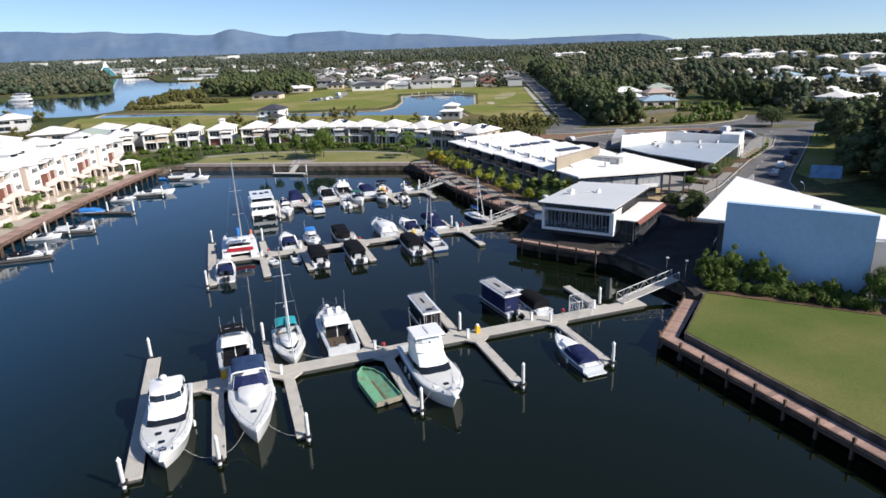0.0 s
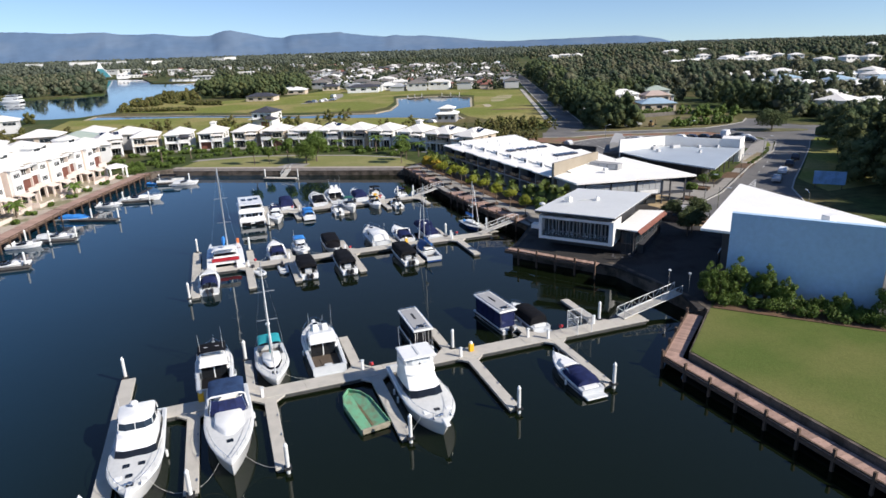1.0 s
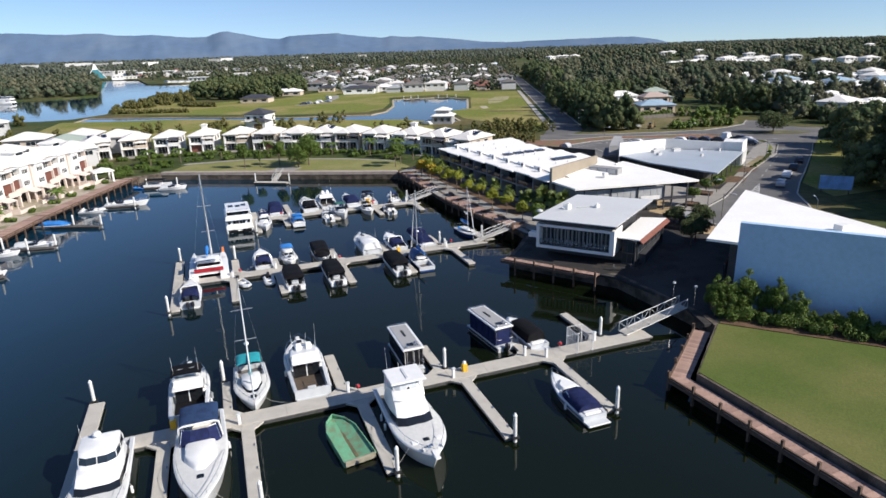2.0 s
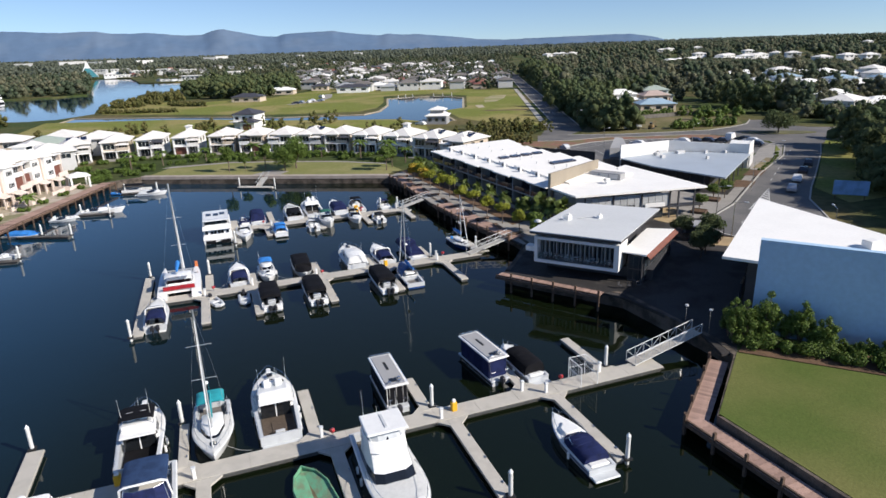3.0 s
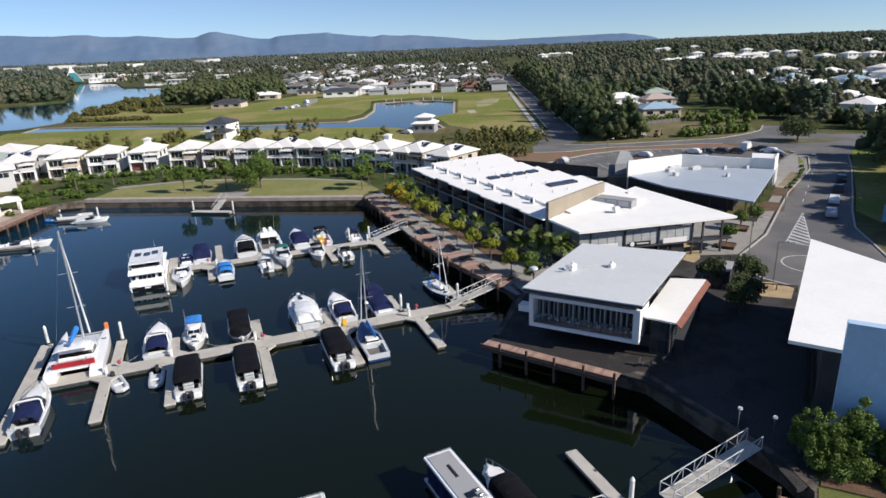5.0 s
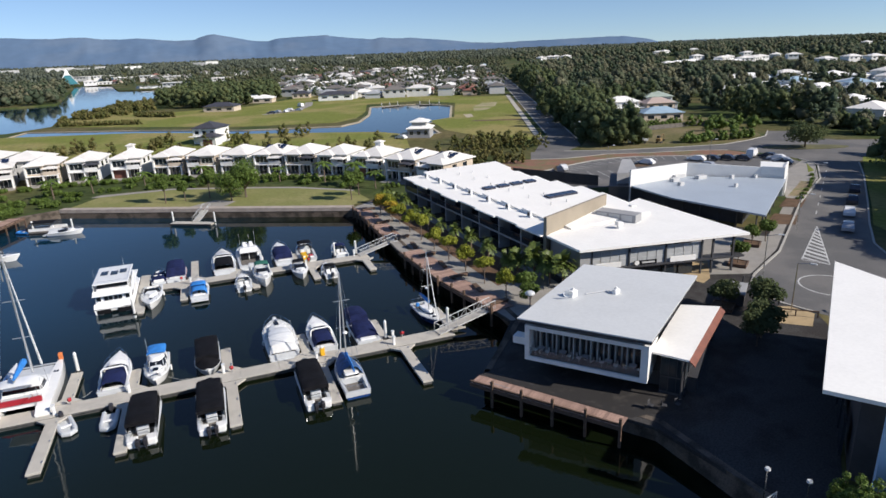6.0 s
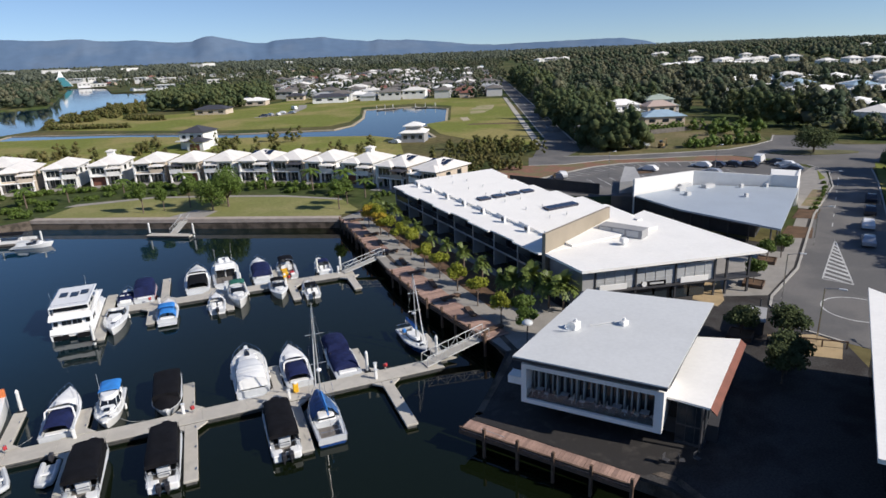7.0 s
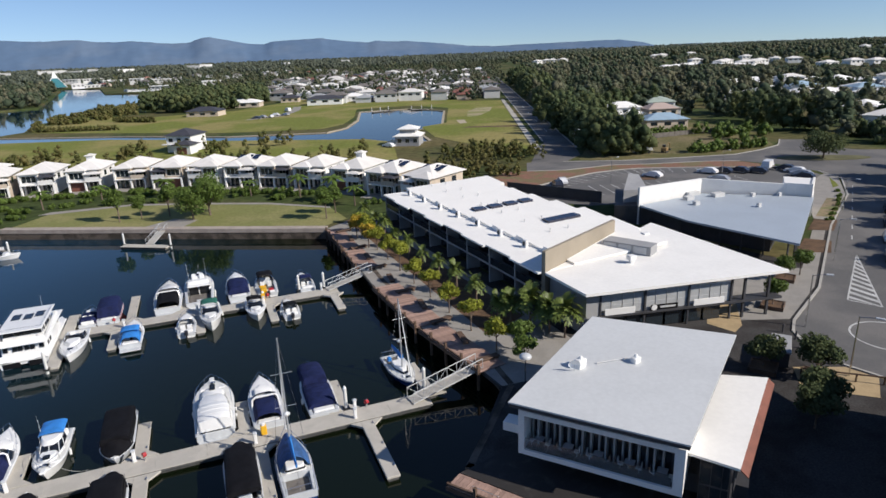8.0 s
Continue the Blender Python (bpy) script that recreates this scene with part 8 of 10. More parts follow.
part("pole", Geo().tube((0, 0, 0), (0, 0, 4.6), 0.06, n=6), STEEL, wd)
part("reflector", Geo().dome((0, 0, 4.6), 0.55, 0.55, 0.3, 14, 4, -0.2), GEL_GREY, wd, smooth=True)
put(wd, 31.5, -7.5, LAND)

# big shed-like hall; its tall wall is coloured blue for sky-lit shade
SKYSHADEW = mat("sky_shade_render", (0.42, 0.59, 0.76), 0.8, vary=0.05, scale=0.12, fine=2)
hall = thing("hall_building", "large white-roofed hall with tall windowless wall tinted blue for sky-lit shade", "building")
HA = [(37.3, -37.4), (39.4, -40.2), (48.72, -52.95), (57.9, -60.5), (58.7, -46.0), (60.6, -20.0)]
hroof = part("roof", Geo().prism(HA, 9.0, 9.3), ROOFW, hall, "broad white steel roof")
part("wall", Geo().prism([(40.2, -38.2), (41.0, -40.0), (48.5, -52.2), (56.6, -58.6), (57.3, -45.8), (58.8, -23.0)], LAND, 9.0), DARKW, hall)
part("blue_wall", Geo().prism([(38.5, -41.0), (48.4, -53.3), (49.0, -52.8), (39.1, -40.5)], LAND, 12.0), SKYSHADEW, hall, "tall rendered wall, its pale blue standing for sky-lit shade")
part("return_wall", Geo().prism([(48.45, -53.3), (50.6, -54.4), (50.9, -53.8), (49.0, -52.8)], LAND, 9.0), GREYW, hall)
part("roof_box", Geo().slab(52.6, -42.6, 9.3, 54.0, -41.4, 10.2, 0.05), WHITE, hroof, "white roof plant box")
for k in range(6):
    p = Vector((41.5, -36.9)).lerp(Vector((56.5, -24.8)), k / 5)
    part("window", Geo().prism([(p.x - 0.2, p.y + 0.12), (p.x + 1.8, p.y + 1.7), (p.x + 1.7, p.y + 1.9), (p.x - 0.3, p.y + 0.3)], 2.4, 5.2), GLASS, hall)
sideb = thing("side_annex", "cream rendered annex beside the hall", "building")
part("wall", Geo().box(0, 0, 0, 6, 5, 3.4), CREAM, sideb)
part("roof", Geo().slab(-0.3, -0.3, 3.4, 6.3, 5.3, 3.6, 0.04), ROOFW, sideb)
part("door", Geo().box(1.0, -0.03, 0, 2.0, 0.0, 2.1), DARKW, sideb)
put(sideb, 50.8, -60.6, LAND, -38)


# ---- plants ----
def leaf_cloud(rng, lumps, count, size, squash=1.0, up=0.25, loose=0.55, deep=0.62):
    """Leaf sprays as tilted quads on and in a set of lumps (x, y, z, r)."""
    c = np.array(lumps, float)
    w = c[:, 3] ** 2
    pick = rng.choice(len(c), count, p=w / w.sum())
    d = rng.normal(size=(count, 3))
    d /= np.linalg.norm(d, axis=1)[:, None]
    rad = c[pick, 3] * (deep + (1.04 - deep) * rng.random(count) ** 0.6)
    pos = c[pick, :3] + d * rad[:, None] * np.array([1, 1, squash])
    nrm = d + rng.normal(size=(count, 3)) * loose + np.array([0, 0, up])
    nrm /= np.linalg.norm(nrm, axis=1)[:, None]
    t = np.cross(nrm, rng.normal(size=(count, 3)))
    t /= np.linalg.norm(t, axis=1)[:, None] + 1e-9
    b = np.cross(nrm, t)
    s = size * (0.6 + 0.8 * rng.random(count))[:, None]
    k = 0.55 + 0.3 * rng.random(count)[:, None]
    v = np.stack([pos - t * s, pos - b * s * k, pos + t * s, pos + b * s * k], 1).reshape(-1, 3)
    return v


ICO = bmesh.new()
bmesh.ops.create_icosphere(ICO, subdivisions=1, radius=1.0)
ICO_V = np.array([v.co[:] for v in ICO.verts])
ICO_F = np.array([[v.index for v in f.verts] for f in ICO.faces])
ICO.free()


def lumps_mesh(rng, lumps, squash):
    """Uneven rounded lumps, as points and triangles."""
    c = np.array(lumps, float)
    n, k = len(c), len(ICO_V)
    jit = 0.52 + 0.58 * rng.random((n, k, 1))
    v = c[:, None, :3] + ICO_V[None] * c[:, None, 3:4] * jit * np.array([1, 1, squash]) * 0.86
    f = ICO_F[None] + (np.arange(n) * k)[:, None, None]
    return v.reshape(-1, 3), f.reshape(-1, 3)


def quads_mesh(name, v, material, core=None):
    n = len(v) // 4
    me = bpy.data.meshes.new(name)
    cv, cf = core if core else (np.zeros((0, 3)), np.zeros((0, 3), int))
    t = len(cf)
    allv = np.concatenate([v, cv])
    me.vertices.add(len(allv))
    me.vertices.foreach_set("co", np.ascontiguousarray(allv, dtype=np.float32).ravel())
    me.loops.add(4 * n + 3 * t)
    me.loops.foreach_set("vertex_index", np.concatenate([np.arange(4 * n), (cf + len(v)).ravel()]).astype(np.int32))
    me.polygons.add(n + t)
    me.polygons.foreach_set("loop_start", np.concatenate([np.arange(0, 4 * n, 4), 4 * n + 3 * np.arange(t)]).astype(np.int32))
    me.polygons.foreach_set("use_smooth", np.ones(n + t, dtype=bool))
    me.materials.append(material)
    me.update()
    me.validate()
    return me


def tree(name, label, category, h, r, material, seed, count=900, size=0.22, trunk=0.16, bare=0.35, lumps=9, group="", squash=0.85, lobe=0.42):
    """A tree with a tapered trunk, limbs and an uneven crown of leaf sprays."""
    rng = np.random.default_rng(seed)
    ob = thing(name, label, category, group)
    top = h * bare
    g = Geo().tube((0, 0, -0.1), (0.05, 0.03, top), trunk, trunk * 0.7, 7)
    cl = []
    for k in range(lumps):
        a = 2.4 * k + rng.random()
        q = r * (0.30 + 0.42 * rng.random()) * (0.3 if k == 0 else 1)
        z = top + (h - top) * (0.25 + 0.55 * rng.random()) if k else h - r * 0.45
        lr = r * (lobe + 0.2 * rng.random())
        cl.append((q * math.cos(a), q * math.sin(a), z, lr))
        g.tube((0.05, 0.03, top * (0.85 + 0.1 * rng.random())), (q * math.cos(a) * 0.9, q * math.sin(a) * 0.9, z), trunk * 0.45, trunk * 0.12, 5)
    part("trunk", g, BARK, ob)
    part("crown", quads_mesh("crown", leaf_cloud(rng, cl, count, size, squash, 0.25, 0.6, 0.40), material), None, ob)
    return ob


def bush_palm(name, label, h, seed, fronds=44, length=1.3, material=LEAF):
    """A bushy palm whose narrow fronds stand in one dense crown, each split into leaflets."""
    rng = np.random.default_rng(seed)
    ob = thing(name, label, "palm tree", "palms before the terrace row")
    part("trunk", Geo().tube((0, 0, -0.1), (0.05, 0.03, h), 0.14, 0.11, 8), BARK, ob)
    g = Geo()
    for k in range(fronds):
        a, lift = 2 * math.pi * rng.random(), 1.7 * rng.random() - 0.05
        cx, cy = math.cos(a), math.sin(a)
        reach = length * (0.75 + 0.4 * rng.random())
        spine = [Vector((reach * t * cx * (1 - 0.3 * max(0, lift)), reach * t * cy * (1 - 0.3 * max(0, lift)), h + reach * (lift * t - 0.75 * t * t))) for t in (0, 0.2, 0.4, 0.6, 0.8, 1.0)]
        for j in range(1, 6):
            for sx in (-1, 1):
                p, q = spine[j - 1], spine[j]
                out = Vector((-cy, cx, -0.35)) * sx * 0.42 * reach / 2 * math.sin(math.pi * (j - 0.3) / 6)
                g.add([p, q, q + out + (q - p) * 0.5, p + out * 0.9 + (q - p) * 0.9], [(0, 1, 2, 3)])
    part("crown", g, material, ob)
    return ob


def palm(name, label, h, seed, fronds=13, length=2.6):
    rng = np.random.default_rng(seed)
    ob = thing(name, label, "palm tree", "palms in the gardens")
    part("trunk", Geo().tube((0, 0, -0.1), (0.15, 0.05, h), 0.17, 0.12, 8), BARK, ob)
    for k in range(fronds):
        a = 2 * math.pi * k / fronds + 0.3 * rng.random()
        lift = 0.9 * rng.random() + 0.1
        g = Geo()
        rows = []
        for j in range(8):
            t = j / 7
            out = length * t
            z = h + lift * length * 0.6 * t - 0.55 * length * t * t * (1.2 - 0.4 * lift)
            w = 0.42 * math.sin(math.pi * min(1, 0.12 + t * 0.88)) + 0.02
            cx, cy = math.cos(a), math.sin(a)
            rows.append([(0.15 + out * cx - w * cy, 0.05 + out * cy + w * cx, z - 0.22 * w * 2), (0.15 + out * cx, 0.05 + out * cy, z), (0.15 + out * cx + w * cy, 0.05 + out * cy - w * cx, z - 0.22 * w * 2)])
        g.loft(rows, False)
        part("frond", g, LEAF, ob)
    return ob


def scatter_copies(base, spots, seed, smin=0.85, smax=1.15):
    """Puts the first at the first spot and copies at the rest, each turned and scaled by itself."""
    rng = random.Random(seed)
    for i, (x, y, z) in enumerate(spots):
        s = rng.uniform(smin, smax)
        m = pose(x, y, z, 0, 0, rng.uniform(0, 360))
        ob = base if i == 0 else copy_thing(base, m)
        ob.matrix_basis = m @ Matrix.Diagonal((s, s, s * rng.uniform(0.92, 1.08), 1))


G0 = LAND + 0.03
# promenade: pale yellow-green street trees in a line, darker trees by the terrace
line = [(33.6 - 1.6 * t - 0.6 * math.sin(3.0 * t), 2.5 + 51.0 * t, G0) for t in [k / 9 for k in range(10)]]
scatter_copies(tree("street_tree", "round yellow-green street tree on the promenade", "tree", 4.3, 1.35, LEAFY, 11, 1900, 0.125, 0.09, 0.42, 7, "promenade trees"), line[::2], 3, 0.9, 1.1)
scatter_copies(tree("street_tree", "small light green street tree on the promenade", "tree", 4.1, 1.3, LEAFY, 12, 1800, 0.125, 0.09, 0.42, 7, "promenade trees"), line[1::2], 4, 0.9, 1.1)
line2 = [(36.8 - 2.6 * t, 8.5 + 50.0 * t, G0) for t in [k / 9 for k in range(10)]]
LEAFP = mat("palm_leaf", (0.135, 0.178, 0.040), 0.5, vary=0.25, scale=1.2, fine=9, spread=0.3, gloss=0.35)
let_light_through(LEAFP, 0.2)
scatter_copies(bush_palm("bush_palm", "bushy green palm before the terrace row", 2.5, 13, material=LEAFP), line2[::2], 5)
scatter_copies(bush_palm("bush_palm", "tall bushy palm before the terrace row", 3.0, 14, material=LEAFP), line2[1::2], 6)
scatter_copies(bush_palm("bush_palm", "large palm with yellow-green fronds at the terrace's end", 3.6, 44, 80, 2.1, LEAFP), [(39.5, 6.0, G0), (40.6, 3.8, G0), (37.9, 7.6, G0), (41.6, 2.2, G0)], 7)
scatter_copies(tree("garden_tree", "bushy dark tree by the restaurant", "tree", 3.4, 1.4, LEAF, 16, 1900, 0.125, 0.1, 0.2, 7, "terrace trees"), [(35.2, -0.8, G0), (36.0, 1.6, G0)], 8)
scatter_copies(tree("street_tree", "golden-leaved round street tree on the promenade", "tree", 3.9, 1.3, mat("leaf_golden", (0.38, 0.27, 0.03), 0.6, vary=0.25, scale=1.2, fine=9, spread=0.3, gloss=0.2), 27, 1700, 0.125, 0.09, 0.4, 7, "promenade trees"), [(31.0, 44.0, G0), (30.6, 50.2, G0)], 19)
# lane trees in the shade
scatter_copies(tree("lane_tree", "dark leafy tree in the shaded laneway", "tree", 3.9, 1.8, LEAFD, 17, 3000, 0.13, 0.10, 0.25, 9, "laneway trees"), [(54.7, -11.6, G0), (57.6, -14.9, G0), (52.5, -19.2, G0), (50.6, -20.4, G0)], 9, 0.85, 1.15)
scatter_copies(tree("plaza_tree", "small green tree in a plaza bed", "tree", 3.4, 1.4, LEAF, 18, 1700, 0.13, 0.09, 0.3, 7, "plaza trees"), [(67.5, -1.2, G0), (76.0, 4.6, G0), (79.2, 5.0, G0)], 10)
# trees along the hall's tall wall
scatter_copies(tree("hedge_tree", "bright green bushy tree before the hall's tall wall", "tree", 5.2, 1.25, LEAF, 19, 4600, 0.085, 0.1, 0.03, 26, "wall trees", 1.15, 0.22), [(34.9, -42.3, G0), (35.8, -42.9, G0), (37.0, -42.9, G0), (38.1, -43.6, G0), (39.3, -44.8, G0), (35.6, -41.0, G0), (40.2, -45.6, G0), (36.6, -41.6, G0)], 11, 0.7, 1.25)
scatter_copies(tree("hedge_tree", "low green shrub tree before the hall's tall wall", "tree", 3.6, 1.2, LEAF, 20, 3600, 0.085, 0.08, 0.02, 22, "wall trees", 1.1, 0.24), [(40.6, -47.0, G0), (42.0, -48.8, G0), (43.2, -50.2, G0), (44.6, -52.0, G0), (45.8, -53.4, G0), (41.2, -47.6, G0), (42.6, -49.6, G0), (43.9, -51.2, G0), (45.2, -52.6, G0), (46.6, -54.0, G0)], 12, 0.5, 1.15)
scatter_copies(tree("hedge_tree", "dense dark shrub tree at the wall's end", "tree", 5.2, 1.7, LEAF, 21, 4200, 0.105, 0.1, 0.1, 9, "wall trees"), [(47.6, -55.0, G0), (49.2, -56.4, G0)], 13)
scatter_copies(tree("island_tree", "broad round green tree on the junction island", "tree", 7.2, 5.6, LEAFD, 26, 4200, 0.26, 0.3, 0.22, 16, "street trees", 0.7), [(156.5, 63.2, G0 + 0.1)], 18)
scatter_copies(tree("gum_tree", "tall spreading dark green gum tree beside the street", "tree", 18.0, 5.4, LEAFD, 28, 5200, 0.30, 0.34, 0.26, 15, "street gum trees", 0.8, 0.34), [(114, -18, LAND), (120, -11.5, LAND), (110, -26, LAND), (117, -24, LAND), (131, 0.5, LAND), (105, -33, LAND), (124, -18, LAND), (137, 7, LAND), (130, -9, LAND)], 20, 0.85, 1.1)
# park
scatter_copies(tree("park_tree", "large spreading green tree in the park", "tree", 7.4, 3.4, LEAF, 22, 4200, 0.18, 0.22, 0.25, 12, "park trees"), [(4.6, 78.2, G0), (7.8, 80.6, G0)], 14)
scatter_copies(tree("park_tree", "slender green tree in the park", "tree", 5.8, 1.6, LEAF, 23, 1800, 0.16, 0.13, 0.38, 8, "park trees"), [(-9.0, 83.8, G0), (-5.0, 84.0, G0), (0.2, 83.6, G0), (28.5, 66.0, G0), (31.0, 69.5, G0)], 15)
scatter_copies(palm("palm_tree", "garden palm with arching fronds before the houses", 4.2, 24), [(-26.0, 105.0, G0), (-1.0, 103.5, G0), (17.0, 95.0, G0), (-14.5, 106.5, G0), (27.0, 88.0, G0), (33.0, 80.0, G0), (-34.0, 103.0, G0), (36.0, 74.0, G0)], 16, 0.8, 1.2)
scatter_copies(palm("palm_tree", "bushy yellow-green palm before the terraces", 2.6, 25, 15, 2.3), [(-57.5, 45.5, G0), (-50.0, 63.0, G0), (-67.0, 24.0, G0)], 17, 0.9, 1.2)


def hedge(name, label, spots, seed, size=0.16, count=500, material=LEAF):
    """A clipped or loose shrub for each (x, y, rx, ry, h)."""
    rng = np.random.default_rng(seed)
    for x, y, rx, ry, h in spots:
        ob = thing(name, label, "shrub", "garden shrubs")
        lumps = [((rng.random() - 0.5) * 2 * rx * 0.7, (rng.random() - 0.5) * 2 * ry * 0.7, h * (0.3 + 0.3 * rng.random()), max(0.3, h * 0.45)) for _ in range(max(4, int(rx * ry * 2.5)))]
        n = int(count * max(1.0, rx * ry * 0.8))
        part("foliage", quads_mesh("foliage", leaf_cloud(rng, lumps, n, size), material), None, ob)
        part("stem", Geo().tube((0, 0, -0.1), (0, 0, h * 0.4), 0.06, 0.03, 5), BARK, ob)
        put(ob, x, y, LAND + 0.05, float(rng.random() * 40 - 20))


hedge("garden_shrub", "low rounded green shrub in a front garden", [(x + dx, y + dy, 2.2, 1.0, 1.1) for x, y, r in ROW for dx, dy in ((-3.0, -5.2), (2.6, -4.6))], 31)
hedge("garden_shrub", "dense mixed shrubs between the houses and the park path", [(x + 6.4 * math.sin(radians(r)) + dx, y - 6.4 * math.cos(radians(r)) + dy, 2.6, 1.3, 1.3) for x, y, r in ROW[2:11] for dx, dy in ((-2.2, 0.0), (3.0, -0.6))], 36, 0.17, 420)
hedge("clipped_hedge", "bright green hedge along the park path", [(-33, 93, 2.4, 1.6, 1.4), (-36, 99, 2.8, 1.6, 1.5), (-29.5, 97.5, 2.2, 1.4, 1.2), (-40, 91, 2.4, 1.6, 1.4), (-44, 96, 2.6, 1.6, 1.6), (-35, 108, 2.6, 1.4, 1.3), (-46, 106, 2.6, 1.4, 1.4), (-17, 107, 2.6, 1.2, 1.2), (4, 101, 2.6, 1.2, 1.2), (15, 95.5, 2.6, 1.2, 1.2), (-7, 104.6, 2.6, 1.2, 1.2), (-30, 103, 3.2, 1.4, 1.3), (-22, 104.5, 3.4, 1.2, 1.2), (-12, 103.2, 3.2, 1.2, 1.2), (-2, 99.5, 3.0, 1.2, 1.1), (9, 95, 3.2, 1.2, 1.1), (-40, 97, 2.4, 2.0, 1.6), (22, 88, 2.8, 1.4, 1.2), (30, 80, 2.4, 1.6, 1.3)], 32)
hedge("garden_shrub", "rounded shrub before the terraced houses", [(*(at_wall(6.0 + 7.15 * k, 5.2)[0]), 1.3, 0.9, 1.0) for k in range(11)], 33)
hedge("garden_shrub", "dense green shrub at the foot of the hall's tall wall", [(35.2 + 1.02 * k, -42.9 - 1.12 * k, 1.0, 0.8, 1.3 + 0.5 * ((k * 7) % 3) / 2) for k in range(12)], 35, 0.085, 1300)
hedge("garden_shrub", "small shrub in a street planting bed", [(106 + 3.3 * k, 21.4 + 2.3 * k, 1.0, 0.8, 0.6) for k in range(7)], 34, count=220)


# ---- woods, far houses ----
def inside(x, y, poly):
    hit = False
    n = len(poly)
    for i in range(n):
        (x1, y1), (x2, y2) = poly[i], poly[(i + 1) % n]
        if (y1 > y) != (y2 > y) and x < (x2 - x1) * (y - y1) / (y2 - y1) + x1:
            hit = not hit
    return hit


def wood(name, label, seed, spots, material, sprays, size, clumps=7, tall=1.0):
    """Many trees as one mass: each has a crown of several ragged clumps with leaf sprays in and round them. spots: x, y, height, radius."""
    rng = np.random.default_rng(seed)
    vs, cv, cf, at = [], [], [], 0
    for x, y, h, r in spots:
        up = LAND + rise(x, y)
        n = clumps if clumps < 5 or r > 3 else clumps - 1
        lumps = []
        for k in range(n):
            a, t = 2.4 * k + rng.random() * 1.5, (k + 0.6 * rng.random()) / n
            out = r * (0.62 - 0.42 * t * t) * (0.5 + 0.7 * rng.random())
            lumps.append((x + out * math.cos(a), y + out * math.sin(a), up + h * (0.16 + 0.72 * t), r * (0.46 - 0.14 * t + 0.18 * rng.random())))
        vs.append(leaf_cloud(rng, lumps, sprays, size * r, tall, 0.3, 0.75, 0.55))
        a, b = lumps_mesh(rng, lumps, 0.95 * tall)
        cv.append(a)
        cf.append(b + at)
        at += len(a)
    return tagged(new(name, quads_mesh(name, np.concatenate(vs), material, (np.concatenate(cv), np.concatenate(cf)))), label, "trees", kind="stuff")


rng = random.Random(77)


def fill(poly, count, hmin, hmax, r0, r1, avoid=()):
    xs, ys = [p[0] for p in poly], [p[1] for p in poly]
    out, tries = [], 0
    while len(out) < count and tries < count * 30:
        tries += 1
        x, y = rng.uniform(min(xs), max(xs)), rng.uniform(min(ys), max(ys))
        if inside(x, y, poly) and not any(inside(x, y, a) for a in avoid):
            out.append((x, y, rng.uniform(hmin, hmax), rng.uniform(r0, r1)))
    return out


EAST_HOUSES = [(215, 87), (227, 83), (240, 91), (252, 82), (331, 158), (346, 165), (339, 189), (353, 197), (322, 173), (364, 177), (374, 190), (386, 201),
               (352, 283), (362, 270), (374, 261), (386, 254), (395, 241), (401, 229), (412, 221), (422, 212), (432, 203), (369, 286), (406, 252),
               (277, 210), (290, 209), (304, 214), (318, 206), (301, 191), (310, 184), (319, 173), (327, 164), (259, 127)]
FAR_HOUSES = [(496, 524), (511, 527), (526, 531), (541, 538), (601, 595), (547, 506), (563, 514), (583, 527), (541, 470), (556, 474), (572, 478), (590, 486), (687, 598), (632, 503), (629, 476), (546, 370), (586, 375), (592, 357), (742, 842), (779, 870), (838, 866), (590, 940), (606, 948), (622, 940), (566, 930), (1050, 700), (1090, 690)]


def seen_past(spots, houses, front, side, low):
    """Trees that stand close before a house are kept low, so that its roof shows over them."""
    out = []
    for x, y, h, r in spots:
        for hx, hy in houses:
            d = Vector((hx + 5, hy + 75)).normalized()
            rel = Vector((hx - x, hy - y))
            along, across = rel.dot(d), abs(rel.x * d.y - rel.y * d.x)
            if -9 < along < 11 and across < 11:
                h = 0
            elif 0 < along < front and across < side:
                h = min(h, low + (0.02 if front < 100 else 0.011) * along)
                r = min(r, 3.4 if front < 100 else r)
        if h:
            out.append((x, y, h, r))
    return out


near_r = [(146, 172), (184, 262), (280, 455), (362, 610), (520, 520), (560, 120), (420, -40), (345, -2), (345, 30), (215, 66), (184, 70), (190, 92), (205, 112), (205, 172)]
wood("forest_near", "dense dark green eucalypt forest beside the road", 41, seen_past(seen_past(fill(near_r, 1350, 6, 11, 2.4, 4.4) + fill(near_r, 620, 10, 16, 4.4, 7.0), EAST_HOUSES, 50, 9, 6.6), FAR_HOUSES[:18], 240, 14, 4.0), LEAFF, 190, 0.085)
edge = [(*by_road(63.5 + rng.uniform(0, 12), 128 + 3.4 * k + rng.uniform(-3, 3)), rng.uniform(9, 14.5), rng.uniform(2.8, 4.6)) for k in range(58)]
edge += [(*by_road(63 + rng.uniform(0, 16), 325 + 2.9 * k + rng.uniform(-4, 4)), rng.uniform(11, 17), rng.uniform(3.2, 5.2)) for k in range(80)]
edge += fill([(112, 99), (117, 91), (127, 100), (138, 128), (146, 170), (140, 176), (128, 150)], 46, 9, 15, 2.6, 4.4)
